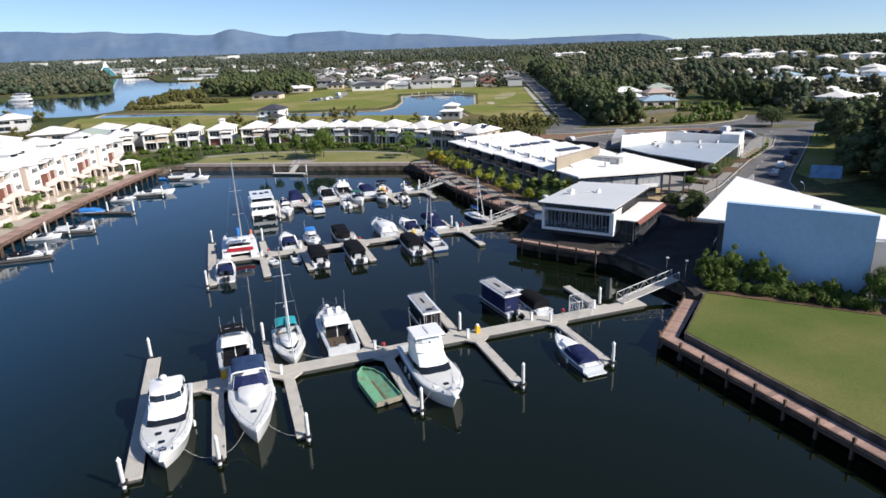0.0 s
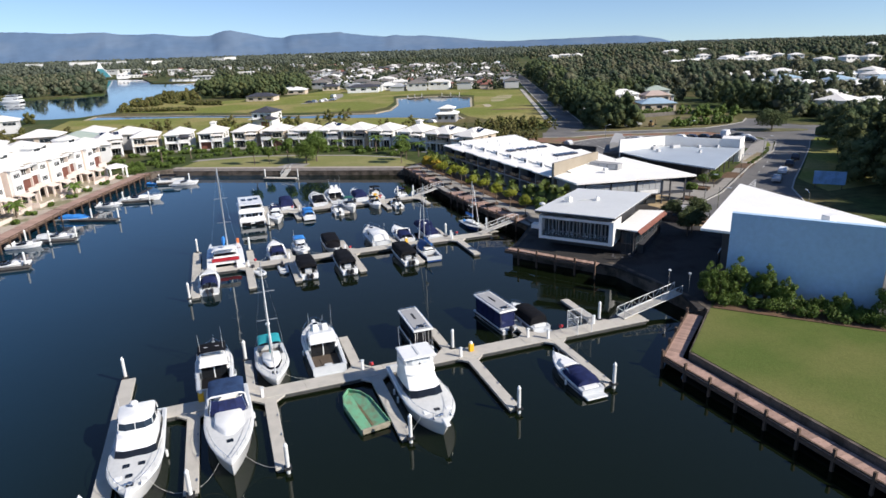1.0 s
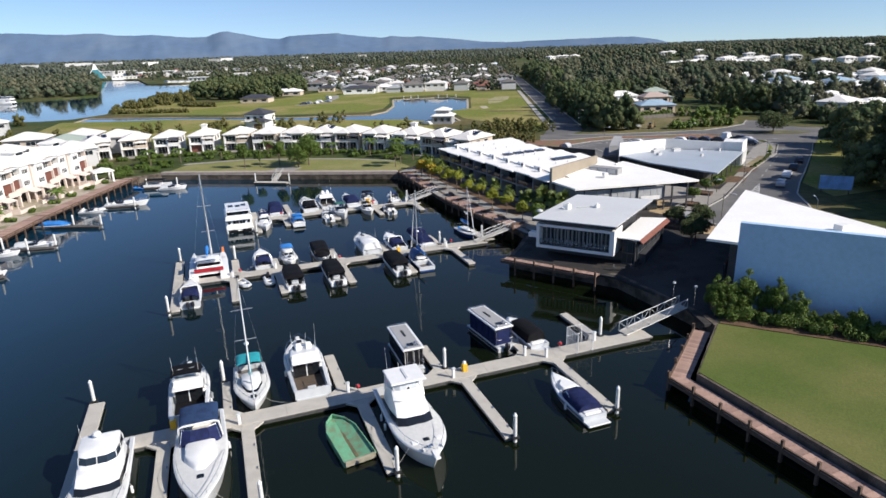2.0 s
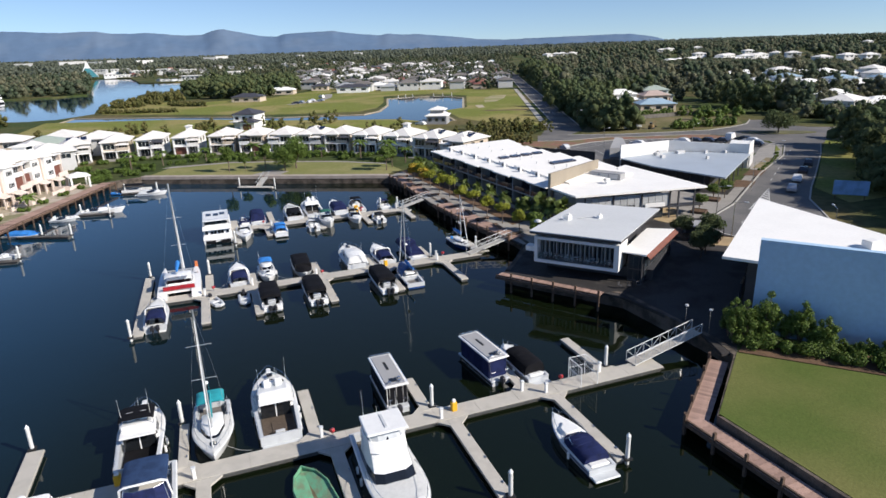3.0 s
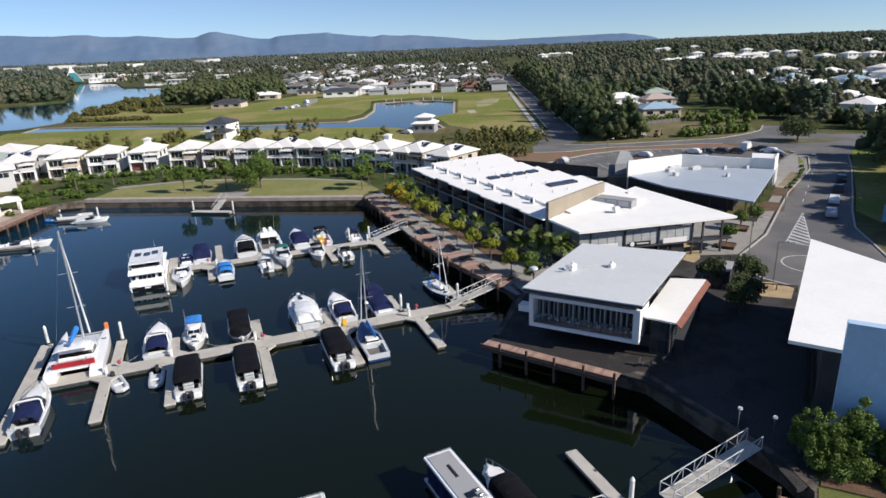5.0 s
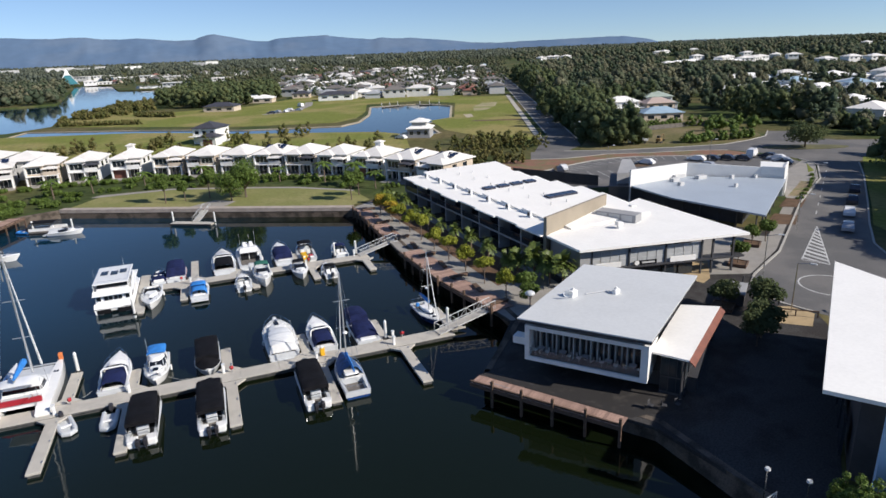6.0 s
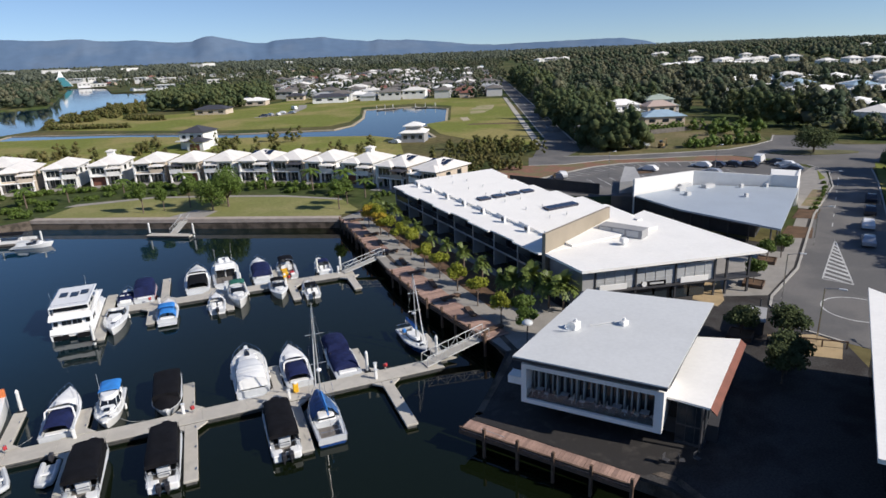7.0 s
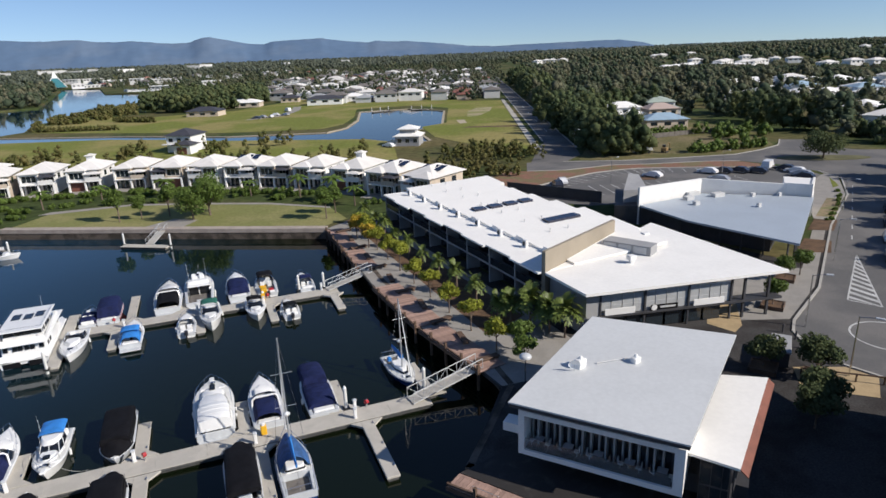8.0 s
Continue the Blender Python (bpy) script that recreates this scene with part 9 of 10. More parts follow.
edge += [(140 + rng.uniform(0, 60), 172 + rng.uniform(0, 26), rng.uniform(9, 14), rng.uniform(3.2, 5.0)) for _ in range(40)] + [(186 + rng.uniform(0, 18), 100 + rng.uniform(0, 70), rng.uniform(9, 14), rng.uniform(3.2, 4.8)) for _ in range(40)] + [(150 + rng.uniform(0, 70), 40 - 0.3 * k + rng.uniform(-16, 0), rng.uniform(8, 13), rng.uniform(3.0, 4.6)) for k in range(40)] + [(186 + rng.uniform(0, 60), 66 + rng.uniform(-2, 20), rng.uniform(7, 12), rng.uniform(3.0, 4.8)) for k in range(34)]
edge = [e for e in seen_past(edge, EAST_HOUSES[:4], 40, 10, 5.0) if not inside(e[0] - 1.5, e[1] - 1.5, STREET) and not inside(e[0], e[1], [(154, 120), (200, 116), (206, 176), (158, 172)])]
wood("forest_edge", "tall dark casuarina trees along the road edge", 42, edge, LEAFD, 520, 0.062, 9, 1.15)
south = [(160, 40), (128, 6), (112, -6), (104, -26), (90, -32), (88, -60), (150, -120), (420, -100), (420, -46), (330, -2), (205, 30)]
wood("forest_south", "dense trees beside the street", 43, fill(south, 420, 8, 15, 3.0, 5.0, [[(150, 52), (110, 10), (120, 4), (165, 40)]]), LEAFD, 300, 0.078, 8)
far_r = [(520, 520), (360, 600), (440, 760), (900, 1700), (2600, 2600), (3400, 1400), (3200, 400), (900, -60), (560, 120)]
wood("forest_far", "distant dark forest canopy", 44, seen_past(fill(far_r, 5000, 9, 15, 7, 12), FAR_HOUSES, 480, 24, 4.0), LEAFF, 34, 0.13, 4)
island = [(-120, 640), (-106, 514), (-131, 500), (-162, 500), (-180, 540), (-300, 560), (-450, 700), (-420, 1000), (-168, 926), (-150, 861)]
wood("mangrove_island", "mangroves and trees on the far river bank", 45, fill(island, 560, 7, 14, 4.0, 7.5), LEAFF, 130, 0.10, 6)
wood("mangrove_west", "trees on the near river bank", 46, fill([(-127, 284), (-320, 280), (-420, 390), (-700, 300), (-400, 150), (-160, 190), (-100, 235), (-95, 272)], 260, 4, 8, 2.4, 4.2), LEAFO, 170, 0.075)
wood("mangrove_point", "bushy dark trees on the river point", 47, fill([(-22, 372), (24, 350), (44, 378), (64, 440), (40, 520), (-4, 560), (-30, 480)], 250, 8, 14, 3.4, 6.0), LEAFD, 200, 0.08)
wood("mangrove_shore", "low olive shrubs along the river shore", 48, fill([(-69, 312), (-66, 345), (-54, 410), (-46, 452), (-30, 440), (-26, 372), (-44, 340)], 110, 2.2, 6.0, 1.8, 3.4), LEAFO, 170, 0.08)
rows_h = [(-66 + 1.5 * k, 298 - 0.68 * k, 2.6, 1.7) for k in range(26)] + [(-33 + 1.4 * k, 327 - 1.2 * k, 3.4, 2.0) for k in range(15)]
wood("field_hedgerow", "clipped olive hedgerows in the field by the river", 55, rows_h, LEAFO, 150, 0.10, 5)
town = [(10, 420), (60, 470), (150, 480), (262, 480), (410, 770), (700, 1300), (-100, 1300), (-110, 900), (-70, 780), (-10, 660)]
far_l = [(-800, 1010), (-440, 1050), (-160, 960), (-100, 1250), (700, 1300), (900, 1700), (2400, 2900), (-2600, 2900), (-2600, 900)]
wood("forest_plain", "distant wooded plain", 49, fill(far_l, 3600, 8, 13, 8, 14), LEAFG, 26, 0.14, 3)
wood("town_trees", "trees scattered among far houses", 50, fill(town, 900, 5, 11, 2.6, 5.4) + fill([(74, 400), (176, 312), (262, 455), (345, 620), (250, 700), (60, 440)], 560, 5, 11, 1.8, 3.8), LEAFF, 90, 0.10, 5)
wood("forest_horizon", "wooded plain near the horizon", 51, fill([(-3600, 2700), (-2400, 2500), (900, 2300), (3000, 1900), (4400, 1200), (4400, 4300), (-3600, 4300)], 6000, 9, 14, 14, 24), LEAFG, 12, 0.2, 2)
ROADT = [(90 + rng.uniform(-14, 8), 112 + rng.uniform(-12, 16), rng.uniform(3.2, 5.0), rng.uniform(1.2, 2.0)) for _ in range(34)] + [(66 + rng.uniform(-6, 16), 92 + rng.uniform(-10, 26), rng.uniform(3.0, 4.6), rng.uniform(1.1, 1.9)) for _ in range(30)]
wood("verge_trees", "small olive street trees behind the houses", 52, [s for s in ROADT if not inside(s[0], s[1], STREET)], LEAFO, 320, 0.075)
BACKT = [(-66 + rng.uniform(-60, 110), 166 + rng.uniform(-10, 30), rng.uniform(3, 6.5), rng.uniform(1.4, 2.8)) for _ in range(46)] + [(rng.uniform(-125, -60), rng.uniform(60, 165), rng.uniform(2.5, 5), rng.uniform(1.2, 2.2)) for _ in range(50)] + [(rng.uniform(-60, 60), rng.uniform(134, 150), rng.uniform(2.5, 5), rng.uniform(1.2, 2.0)) for _ in range(40)]
wood("backyard_trees", "olive garden trees behind the houses", 53, BACKT, LEAFO, 300, 0.075)
shop_trees = [(136 + 1.7 * k + rng.uniform(-1, 1), 87.0 - 0.2 * k + rng.uniform(-1.0, 2.5), rng.uniform(2.2, 4), rng.uniform(1.6, 2.6)) for k in range(15)] + [(160 + rng.uniform(0, 22), 100 + rng.uniform(-6, 16), rng.uniform(3, 5), rng.uniform(1.8, 3)) for _ in range(14)]
shop_trees += [(142 + 1.6 * k, 119.5 + 0.1 * k, rng.uniform(2.4, 3.6), rng.uniform(1.2, 1.8)) for k in range(14)]
wood("roundabout_shrubs", "rounded green shrubs along the main road", 54, [s for s in shop_trees if not inside(s[0], s[1], STREET)], LEAF, 320, 0.07)


def far_house(w, d, h, roof, wall):
    ob = thing("far_house", "distant pale house with hipped roof among trees", "house", "far suburban houses")
    bodyp = part("wall", Geo().box(-w / 2, -d / 2, 0, w / 2, d / 2, h), wall, ob)
    part("roof", hip_roof(-w / 2, -d / 2, w / 2, d / 2, h, 2.2, 0.6), roof, ob)
    for k in range(3):
        x = -w / 2 + w * (k + 0.3) / 3
        part("window", Geo().box(x, -d / 2 - 0.04, h - 2.0, x + w * 0.16, -d / 2, h - 0.8), GLASS, bodyp)
    return ob


TIN = mat("pale_tin_roof", (0.40, 0.41, 0.41), 0.5, vary=0.06, spread=0.12)
TERRA = mat("red_brown_tile_roof", (0.26, 0.11, 0.08), 0.7, vary=0.1, spread=0.1)
bases = [far_house(13, 10, 3.0, TIN, SIDING), far_house(15, 11, 5.4, ROOFH, WHITE), far_house(12, 10, 3.2, ROOFD, CREAM), far_house(14, 11, 3.0, TERRA, CREAM), far_house(16, 12, 3.0, ROOFW, SIDING), far_house(13, 11, 5.2, ROOFB, WHITE), far_house(14, 10, 5.0, mat("grey_brown_tile_roof", (0.17, 0.155, 0.14), 0.75, vary=0.12, spread=0.15), SIDING)]
spots, turns = [], []
TOWN = [(96, 348), (178, 306), (262, 452), (345, 615), (440, 815), (250, 880), (100, 720), (56, 446), (78, 402)]
for j in range(26):
    for i in range(26):
        x, y = Vector(by_road(41 - 16.5 * i + rng.uniform(-2, 2), 349 + 22 * j + rng.uniform(-3, 3)))
        if inside(x, y, TOWN) and (j < 9 or (i + j) % 2) and rng.random() > 0.08:
            spots.append((x, y))
            turns.append(-23.6 + rng.choice((0, 90)) + rng.uniform(-7, 7))
for _ in range(30):
    spots.append((rng.uniform(-150, 250), rng.uniform(900, 1300)))
spots += EAST_HOUSES + FAR_HOUSES
used = set()
for i, (x, y) in enumerate(spots):
    k = rng.choice((0, 0, 1, 2, 6, 6, 3, 6, 4)) if y > 300 and x < 350 else rng.choice((0, 1, 1, 4, 4, 5 if i % 3 == 0 else 4))
    lift = rise(x, y) - 0.35 if x > 330 else 0
    k = 1 if x > 560 else k
    m = pose(x, y, LAND + lift, 0, 0, turns[i] if i < len(turns) else rng.uniform(-35, 35))
    if k in used:
        copy_thing(bases[k], m)
    else:
        used.add(k)
        bases[k].matrix_basis = m
for k, b in enumerate(bases):
    if k not in used:
        b.matrix_basis = pose(300 + 20 * k, 180, LAND)
TERRAC = mat("pinkish_tile_roof", (0.46, 0.36, 0.31), 0.7, vary=0.1)
for x, y, r, w, d, h, rf, wl, lab in ((168, 138, -20, 15, 10, 3.2, ROOFB, CREAM, "house with pale blue steel roof at the forest edge"), (183, 158, -15, 12, 8, 4.6, TERRAC, CREAM, "house with pale roof at the forest edge"), (172, 168, -18, 13, 9, 5.2, ROOFW, WHITE, "white house with pale roof at the forest edge"), (197, 176, -18, 12, 9, 5.4, GGREEN, SIDING, "pale house among trees at the forest edge"),
                                      (13, 330, -25, 18, 11, 2.9, ROOFD, CREAM, "low house with dark hipped roof in the field"), (38, 381, -20, 21, 11, 2.9, ROOFW, CREAM, "low house with white hipped roof in the field"), (86, 358, -18, 22, 10, 3.6, ROOFD, WHITE, "long white house with dark hipped roof at the field's edge"), (108, 372, -18, 13, 10, 3.2, ROOFW, WHITE, "house with white hipped roof at the field's edge"), (70, 400, -18, 12, 9, 3.0, ROOFD, CREAM, "low house with dark roof behind the field"), (3.5, 186, -30, 9, 10, 5.6, ROOFD, WHITE, "white two-storey house with dark hipped roof by the canal"), (74, 152, -30, 8, 8, 3.2, ROOFW, GREYW, "pavilion with white curved-edge roof by the pond")):
    ob = far_house(w, d, h, rf, wl)
    tagged(ob, lab)
    if y < 200 and h > 5:
        wing = part("garage_wing", Geo().box(0.5, -9.5, 0, 6.5, -d / 2, 3.0), wl, ob)
        part("garage_door", Geo().box(1.6, -9.56, 0, 5.2, -9.5, 2.3), BROWNW, wing)
        part("wing_roof", hip_roof(0.5, -9.5, 6.5, -d / 2 + 1, 3.0, 1.5, 0.6), rf, wing)
        part("porch", Geo().box(-5.6, -6.5, 2.7, -1.0, -d / 2, 2.95), WHITE, ob)
    put(ob, x, y, LAND, r)
upper = part("upper_roof", hip_roof(-3, -3, 3, 3, 5.4, 1.4, 0.4), ROOFW, ob)
part("upper_wall", Geo().box(-2.6, -2.6, 4.2, 2.6, 2.6, 5.4), GREYW, ob)

# low industrial sheds far off, and the blue fun-park peak
for i, (x, y, w, h) in enumerate(((-182, 1163, 34, 7), (-139, 1116, 30, 8), (-101, 1015, 30, 6), (-66, 972, 16, 8), (-34, 962, 28, 6), (-124, 938, 36, 3), (-20, 738, 30, 4), (30, 800, 22, 5),
                                    (-400, 2300, 80, 15), (-330, 2250, 44, 12), (-290, 2340, 30, 14), (-180, 2200, 50, 12), (20, 2250, 40, 14), (60, 2330, 40, 16), (300, 2100, 24, 12), (520, 2200, 30, 12), (-560, 2400, 50, 13))):
    ob = thing("industrial_shed" if y > 1400 else "riverside_building", "distant white flat-roofed shed on the plain" if y > 1400 else "white flat-roofed building by the far river", "shed" if y > 1400 else "building", "far sheds" if y > 1400 else "far riverside buildings")
    wall = part("wall", Geo().box(-w / 2, -6, 0, w / 2, 6, h), WHITE if i % 2 else SIDING, ob)
    part("roof", Geo().box(-w / 2 - 1, -7, h, w / 2 + 1, 7, h + 0.6), ROOFW, ob)
    if y < 1400:
        for k in range(max(2, w // 5)):
            part("window", Geo().box(-w / 2 + 5 * k + 1.2, -6.1, h - 2.6, -w / 2 + 5 * k + 3.8, -6.01, h - 1.0), GLASS, wall)
    put(ob, x, y, LAND, (-12, 8, 20)[i % 3])
peak = thing("peaked_roof_tower", "distant peaked teal-roofed tower by the river", "tower")
part("wall", Geo().box(-6, -6, 0, 6, 6, 6), WHITE, peak)
TEALR = mat("teal_roof", (0.03, 0.17, 0.20), 0.5)
part("roof", Geo().loft([[(-12, -12, 2), (12, -12, 2), (12, 12, 2), (-12, 12, 2)], [(-3.6, -3.6, 14), (3.6, -3.6, 14), (3.6, 3.6, 14), (-3.6, 3.6, 14)]], True, True), TEALR, peak)
part("crown", Geo().loft([[(-3.7, -3.7, 14), (3.7, -3.7, 14), (3.7, 3.7, 14), (-3.7, 3.7, 14)], [(-0.8, -0.8, 22), (0.8, -0.8, 22), (0.8, 0.8, 22), (-0.8, 0.8, 22)]], True, True), WHITE, peak, "white peak of the roof")
for sx in (-1, 1):
    part("hip_rib", Geo().tube((sx * 12.1, -12.1, 2), (sx * 3.7, -3.7, 14.2), 0.5, n=5), WHITE, peak)
put(peak, -164, 950, LAND, 12)
for k, (x, y, r) in enumerate(((-52, 718, 80), (-44, 712, 95), (-36, 706, 88), (-29, 714, 84), (-60, 728, 40))):
    copy_thing(river_boat, pose(x, y, LAND - 0.9, 0, 0, r) @ Matrix.Scale(0.62, 4))

# hills on the horizon
hill = Geo()
rows = []
RIDGE = [(-700, 70), (-250, 165), (46, 188), (100, 185), (137, 175), (169, 171), (201, 174), (229, 173), (256, 159), (288, 155), (316, 158), (348, 146), (376, 136), (409, 138), (419, 153), (431, 165), (443, 167), (456, 157), (470, 147), (488, 133), (507, 119), (533, 114), (545, 128), (573, 133), (606, 137), (630, 138), (658, 121), (705, 103), (722, 113), (743, 103), (767, 105), (791, 97), (839, 78), (877, 60), (916, 51), (1003, 57), (1100, 63), (1134, 64), (1178, 39), (1201, 10), (1259, 20), (1307, 8), (1700, 8), (2600, 30)]
for k in range(601):
    u = -700 + 3300 * k / 600
    H = float(np.interp(u, [p for p, q in RIDGE], [q for p, q in RIDGE]))
    H += 2.5 * noise.noise((u * 0.06, 3, 0)) + 1.5 * noise.noise((u * 0.15, 7, 0))
    az = radians(19.2) + math.atan((u - 784) / 1099)
    d = Vector((math.sin(az), math.cos(az), 0)) / max(0.62, math.cos(az - radians(10)))
    line = [tuple(d * 3800 + Vector((0, 0, LAND - 4)))]
    for q in range(1, 9):
        f = q / 8
        bump = 0.055 * noise.noise((u * 0.022 + 5 * f, 4.0 * f, 2)) + 0.05 * noise.noise((u * 0.06, 7 * f, 5))
        line.append(tuple(d * (3800 + 430 * f) + Vector((0, 0, max(2, H * (f ** 1.2 + bump * 4 * f * (1 - f)))))))
    rows.append(line + [tuple(d * 4330 + Vector((0, 0, LAND - 4)))])
hill.loft(rows, False)
tagged(part("backdrop_hills", hill, HILLM, None, "", True), "mountain range on the horizon with haze put into its blue colour", "hills", kind="structure")


# ---- vehicles ----
def car(label, paint, L=4.5, W=1.8, H=1.45, van=False):
    ob = thing("car", label, "car", "parked cars")
    prof = [(-L / 2, 0.35), (-L / 2, 0.85), (-L * 0.42, 1.0 if not van else H), (-L * 0.30, H), (L * 0.10 if not van else L * 0.30, H), (L * 0.24 if not van else L * 0.42, 0.95), (L * 0.46, 0.82), (L / 2, 0.55), (L / 2, 0.35)]
    rings = []
    for x, k in ((-W / 2, 0.0), (-W / 2 + 0.02, 1.0), (W / 2 - 0.02, 1.0), (W / 2, 0.0)):
        rings.append([(x * (0.82 if z > 1.1 else 1.0), y, z) for y, z in prof])
    body = part("body", Geo().loft(rings[1:3], True, True), paint, ob, smooth=True)
    g = Geo()
    for sx in (-1, 1):
        x = sx * W * 0.455
        g.add([(x, -L * 0.36, 1.0), (x, L * 0.20, 0.98), (x * 0.90, L * 0.09, H - 0.08), (x * 0.90, -L * 0.29, H - 0.08)], [(0, 1, 2, 3) if sx > 0 else (3, 2, 1, 0)])
    g.add([(-W * 0.38, L * 0.238, 0.99), (W * 0.38, L * 0.238, 0.99), (W * 0.36, L * 0.115, H - 0.03), (-W * 0.36, L * 0.115, H - 0.03)], [(0, 1, 2, 3)])
    part("glazing", g, GLASS, body)
    for sx in (-1, 1):
        for y in (-L * 0.31, L * 0.31):
            w = part("wheel", Geo().tube((sx * (W / 2 - 0.2), y, 0.32), (sx * (W / 2 + 0.01), y, 0.32), 0.32, n=12), RUBBER, ob)
            part("rim", Geo().tube((sx * (W / 2 + 0.005), y, 0.32), (sx * (W / 2 + 0.02), y, 0.32), 0.19, n=10), CARS, w)
    return ob


kinds = [car("white hatchback parked at the kerb", CARW), car("silver sedan parked on asphalt", CARS, 4.7), car("dark car parked on asphalt", CARD, 4.6), car("white van parked on asphalt", CARW, 5.0, 1.9, 2.0, True)]
park = [(0, 103.2, 9.6, -53), (2, 111.4, 15.2, -53), (2, 119.8, 21.0, -53), (1, 95.0, 3.6, -53),
        (3, 134.5, 60.5, -60), (2, 135.5, 56.5, 25), (0, 135, 53.2, 25), (1, 133, 50, 25), (2, 121.5, 61.5, 25), (0, 118.5, 63.0, 25), (2, 125, 60.0, 25), (0, 83.5, 70.6, -20), (2, 81.0, 68.4, -20), (0, 98, 52, 10), (1, 114, 55, 25), (2, 128, 57.5, 25), (0, 105, 66, 25), (2, 131.0, 47.8, 25), (1, 40, 292, 30), (0, 47, 299, 60), (3, 57, 322, 20), (2, 36, 288, 70), (0, 44, 290, 10), (1, 52, 296, 40), (0, 66, 150, 30), (1, 70, 157, 30)]
seen = set()
for k, x, y, r in park:
    m = pose(x, y, LAND + 0.05, 0, 0, r)
    if k in seen:
        copy_thing(kinds[k], m)
    else:
        seen.add(k)
        kinds[k].matrix_basis = m


# ---- street furniture ----
def street_lamp(x, y, h=7.0, r=0):
    ob = thing("street_lamp", "slim grey street lamp with a single arm", "street lamp", "street lamps")
    part("pole", Geo().tube((0, 0, 0), (0, 0, h), 0.09, 0.05, 7), STEEL, ob)
    part("arm", Geo().tube((0, 0, h - 0.1), (1.4, 0, h + 0.15), 0.035, n=5), STEEL, ob)
    part("head", Geo().slab(1.2, -0.12, h + 0.08, 1.9, 0.12, h + 0.2, 0.03), GEL_GREY, ob)
    put(ob, x, y, LAND, r)


for x, y, r in ((66.2, -6.6, -40), (88.0, 7.0, -50), (112.0, 24.0, -50), (70.2, -25.0, 60), (92, 64, 0), (118, 58, 0), (112, 110, 0), (150, 190, 0), (60.6, -15.8, -60)):
    street_lamp(x, y, 6.0, r)
for k in range(5):
    ob = thing("bollard", "short dark bollard at the kerb", "bollard", "kerb bollards")
    part("post", Geo().tube((0, 0, 0), (0, 0, 0.95), 0.09, n=8), DARKW, ob)
    part("cap", Geo().dome((0, 0, 0.95), 0.09, 0.09, 0.06, 8, 3), DARKW, ob)
    put(ob, 61.2 + 0.2 * k + (0.9 if k > 2 else 0), -13.6 + 1.75 * k, LAND)
rail = thing("low_rail", "low timber rail between plaza and laneway", "railing")
for k in range(4):
    part("post", Geo().box(-0.06, 2.2 * k - 0.06, 0, 0.06, 2.2 * k + 0.06, 0.8), BEAM, rail)
part("bar", Geo().box(-0.05, -0.1, 0.70, 0.05, 6.7, 0.82), BEAM, rail)
put(rail, 61.8, -18.2, LAND + 0.05, 50)
bin_ob = thing("bin_enclosure", "dark slatted bin enclosure in the plaza", "enclosure")
part("box", Geo().slab(-2.0, -0.8, 0, 2.0, 0.8, 1.5, 0.04), DARKW, bin_ob)
part("lid", Geo().slab(-2.1, -0.9, 1.5, 2.1, 0.9, 1.62, 0.03), GREYW, bin_ob)
put(bin_ob, 57.9, -10.6, LAND + 0.05, 40)
board = thing("billboard", "faded blue hoarding on two posts beside the street", "billboard")
part("panel", Geo().slab(-3.4, -0.08, 1.2, 3.4, 0.08, 4.4, 0.04), mat("faded_blue_board", (0.22, 0.40, 0.66), 0.6, vary=0.25, scale=0.5), board)
for x in (-2.8, 2.8):
    part("post", Geo().box(x - 0.1, 0.09, 0, x + 0.1, 0.25, 4.2), BEAM, board)
put(board, 97.6, -6.6, LAND, -44, 0.84)
for x, y in ((67.5, -1.2), (76.0, 4.6), (54.7, -11.6), (57.6, -14.9)):
    ob = thing("plaza_planter", "square timber planter box round a tree", "planter", "plaza planters")
    for k in range(4):
        part("side", Geo().box(-1.2, -1.2, 0, 1.2, -1.08, 0.45, Matrix.Rotation(k * math.pi / 2, 4, "Z")), BEAM, ob)
    part("soil", Geo().box(-1.08, -1.08, 0, 1.08, 1.08, 0.35), MULCH, ob)
    put(ob, x, y, LAND + 0.05, 35)
row2 = [(118 + 1.9 * k + rng.uniform(0, 14), -4 + 1.75 * k + rng.uniform(-12, 0), rng.uniform(6, 10), rng.uniform(2.8, 4.2)) for k in range(30)] + [(103 + rng.uniform(0, 20), -30 + rng.uniform(0, 17), rng.uniform(8, 11), rng.uniform(2.8, 4.0)) for k in range(34)]
# unseen trees further south, added only to shade the verge
row2 += [(98 + rng.uniform(0, 16), -44 + rng.uniform(0, 22), rng.uniform(8, 11), rng.uniform(2.8, 3.8)) for k in range(26)]
row2 += [(105 + 1.9 * k + rng.uniform(-1, 2), -6.0 + 1.75 * k + rng.uniform(-4, 0.0), rng.uniform(9, 13), rng.uniform(2.8, 4.2)) for k in range(25)]
row2 += [(104 + rng.uniform(0, 9), -23 + rng.uniform(0, 9), rng.uniform(11, 15), rng.uniform(3.0, 4.4)) for k in range(16)]
wood("street_side_trees", "dark trees casting shade over the street", 61, row2, LEAFD, 420, 0.075, 8)
GREYT = mat("weathered_grey_timber", (0.16, 0.145, 0.125), 0.85, vary=0.2, scale=1.0)
fence = thing("garden_fence", "weathered grey timber fence before the forest houses", "fence")
for k in range(16):
    part("panel", Geo().box(2.3 * k, -0.03, 0.1, 2.3 * k + 2.2, 0.03, 1.6), GREYT, fence)
    part("post", Geo().box(2.3 * k - 0.06, -0.06, 0, 2.3 * k + 0.04, 0.06, 1.7), GREYT, fence)
put(fence, 139, 116.5, LAND, 0)


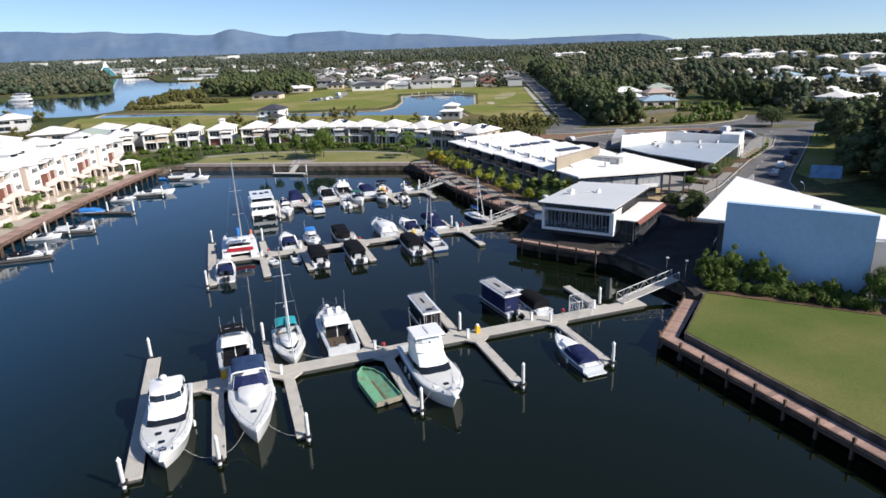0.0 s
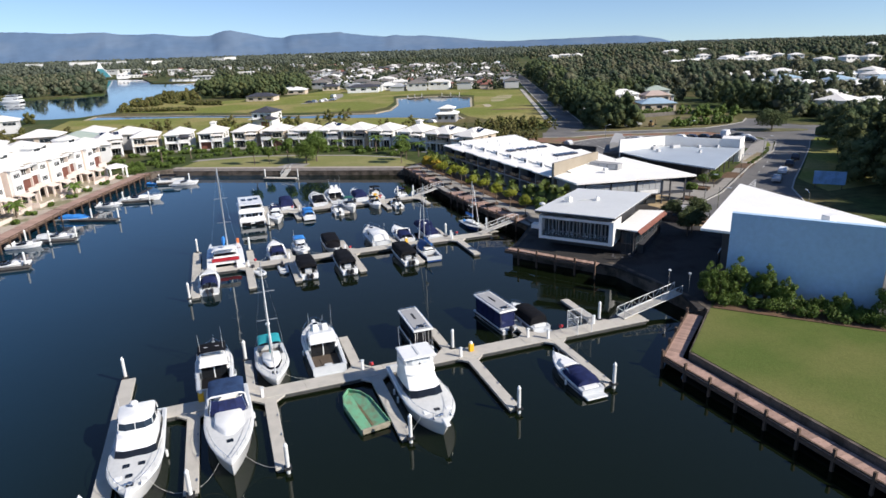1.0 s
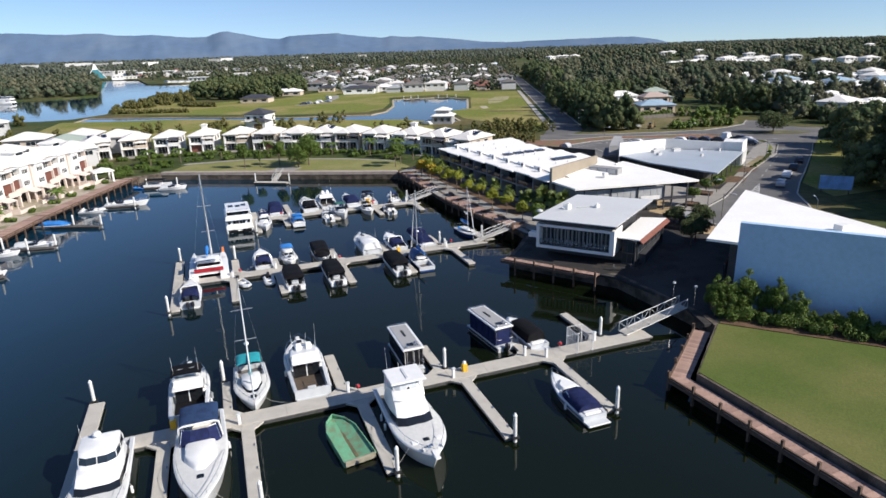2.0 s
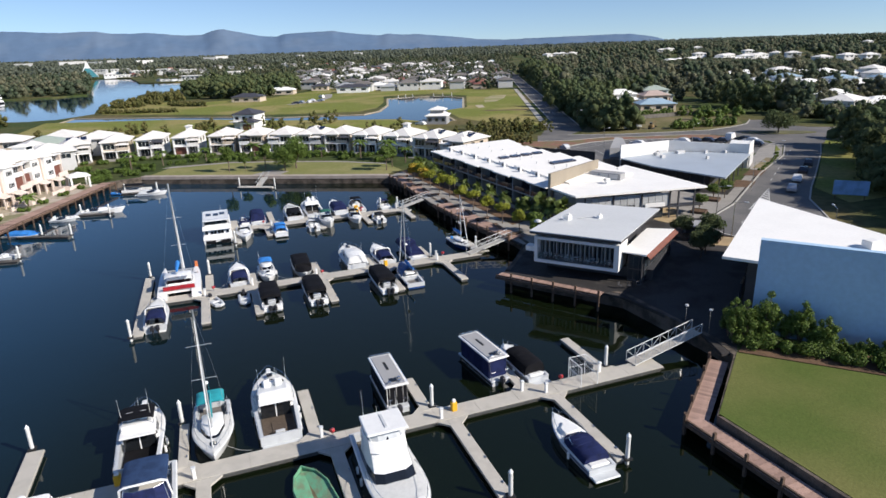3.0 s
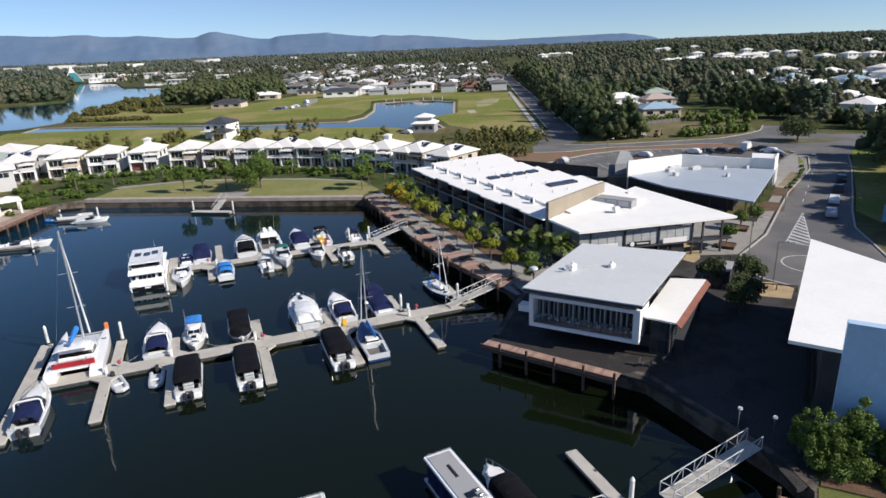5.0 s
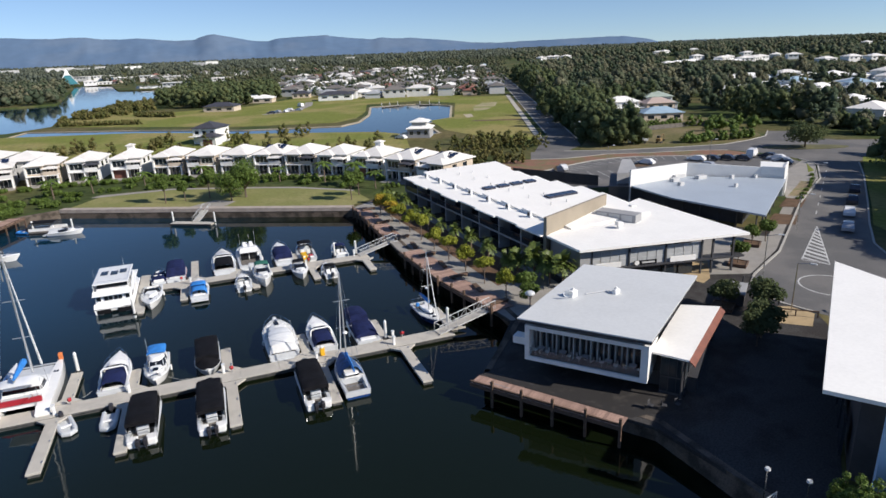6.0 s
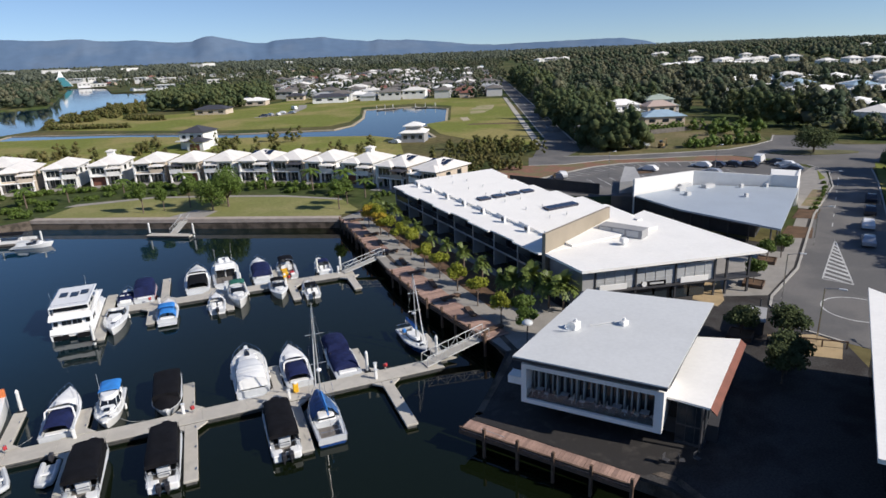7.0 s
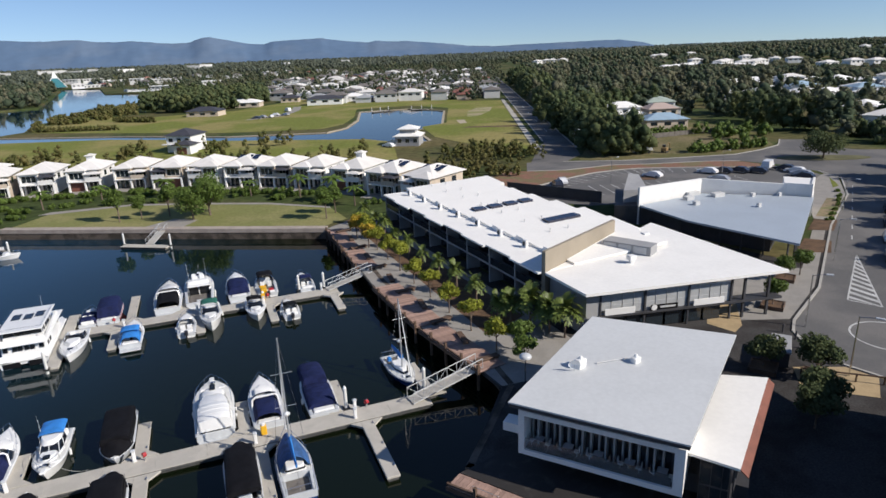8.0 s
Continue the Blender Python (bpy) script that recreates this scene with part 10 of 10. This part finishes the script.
def long_fence(label, a, b, high, material):
    """A close-boarded fence from a to b, in panels between posts."""
    A, B = Vector((*a, LAND)), Vector((*b, LAND))
    n = max(1, round((B - A).length / 2.4))
    ob = thing("board_fence", label, "fence")
    d = (B - A) / n
    for k in range(n):
        m = Matrix.Translation(d * k) @ Matrix.Rotation(math.atan2(d.y, d.x), 4, "Z")
        part("panel", Geo().box(0.06, -0.03, 0.08, d.length - 0.02, 0.03, high, m), material, ob)
        part("post", Geo().box(-0.06, -0.06, 0, 0.06, 0.06, high + 0.08, m), material, ob)
    ob.location = A


long_fence("tall dark fence between terraces and car park", (68.6, 68.6), (80.2, 50.6), 2.4, DARKW)
pav = thing("garden_pavilion", "white timber pavilion with hipped roof beside the boardwalk", "pavilion")
for x in (-1.9, 1.9):
    for y in (-1.9, 1.9):
        part("post", Geo().box(x - 0.2, y - 0.2, 0, x + 0.2, y + 0.2, 2.6), WHITE, pav)
part("roof", hip_roof(-2.0, -2.0, 2.0, 2.0, 2.6, 1.0, 0.4), ROOFW, pav)
put(pav, -43.6, 83.4, LAND + 0.06, 20)
truck = thing("truck", "small white tipper truck beside the forest edge", "truck")
part("cab", Geo().slab(-1.0, 1.3, 0.5, 1.0, 3.0, 2.5, 0.12), CARW, truck)
part("windscreen", Geo().box(-0.85, 3.0, 1.5, 0.85, 3.03, 2.3), GLASS, truck)
part("tray", Geo().slab(-1.05, -2.8, 0.9, 1.05, 1.15, 1.8, 0.04), CARW, truck)
for sx in (-1, 1):
    for y in (-1.8, 2.0):
        part("wheel", Geo().tube((sx * 0.75, y, 0.45), (sx * 1.02, y, 0.45), 0.45, n=12), RUBBER, truck)
put(truck, 124.5, 94.5, LAND + 0.05, 70)
digger = thing("excavator", "small dusty ochre excavator on bare ground", "excavator")
for sx in (-1, 1):
    part("track", Geo().slab(sx * 0.8 - 0.25, -1.4, 0, sx * 0.8 + 0.25, 1.4, 0.7, 0.2), RUBBER, digger)
DIG = mat("dusty_ochre_paint", (0.26, 0.17, 0.07), 0.7, vary=0.25)
part("house", Geo().slab(-1.0, -1.5, 0.8, 1.0, 0.8, 1.9, 0.1), DIG, digger)
part("cab", Geo().slab(-1.0, -0.2, 1.9, 0.0, 0.9, 2.8, 0.08), GLASS, digger)
part("boom", Geo().pipe([(0.3, 0.6, 1.5), (0.3, 2.2, 3.4), (0.3, 3.9, 3.0)], 0.18, 6), DIG, digger)
part("arm", Geo().pipe([(0.3, 3.9, 3.0), (0.3, 4.4, 0.9)], 0.14, 6), DIG, digger)
part("bucket", Geo().slab(-0.1, 4.0, 0.3, 0.7, 4.7, 0.95, 0.1), RUBBER, digger)
put(digger, 130.5, 92.0, LAND + 0.05, -60, 0.75)
for x, y in ((-40.6, 86.4), (-39.0, 88.6)):
    ob = thing("clipped_hedge", "boxy bright green hedge beside the boardwalk", "shrub", "garden shrubs")
    lr = np.random.default_rng(int(x * -10))
    part("foliage", quads_mesh("foliage", leaf_cloud(lr, [(u, v, 0.8, 0.75) for u in (-1.2, -0.4, 0.4, 1.2) for v in (-0.5, 0.5)], 1500, 0.13), LEAF), None, ob)
    part("stem", Geo().tube((0, 0, -0.1), (0, 0, 0.6), 0.06, 0.04, 5), BARK, ob)
    put(ob, x, y, LAND + 0.05, 20)
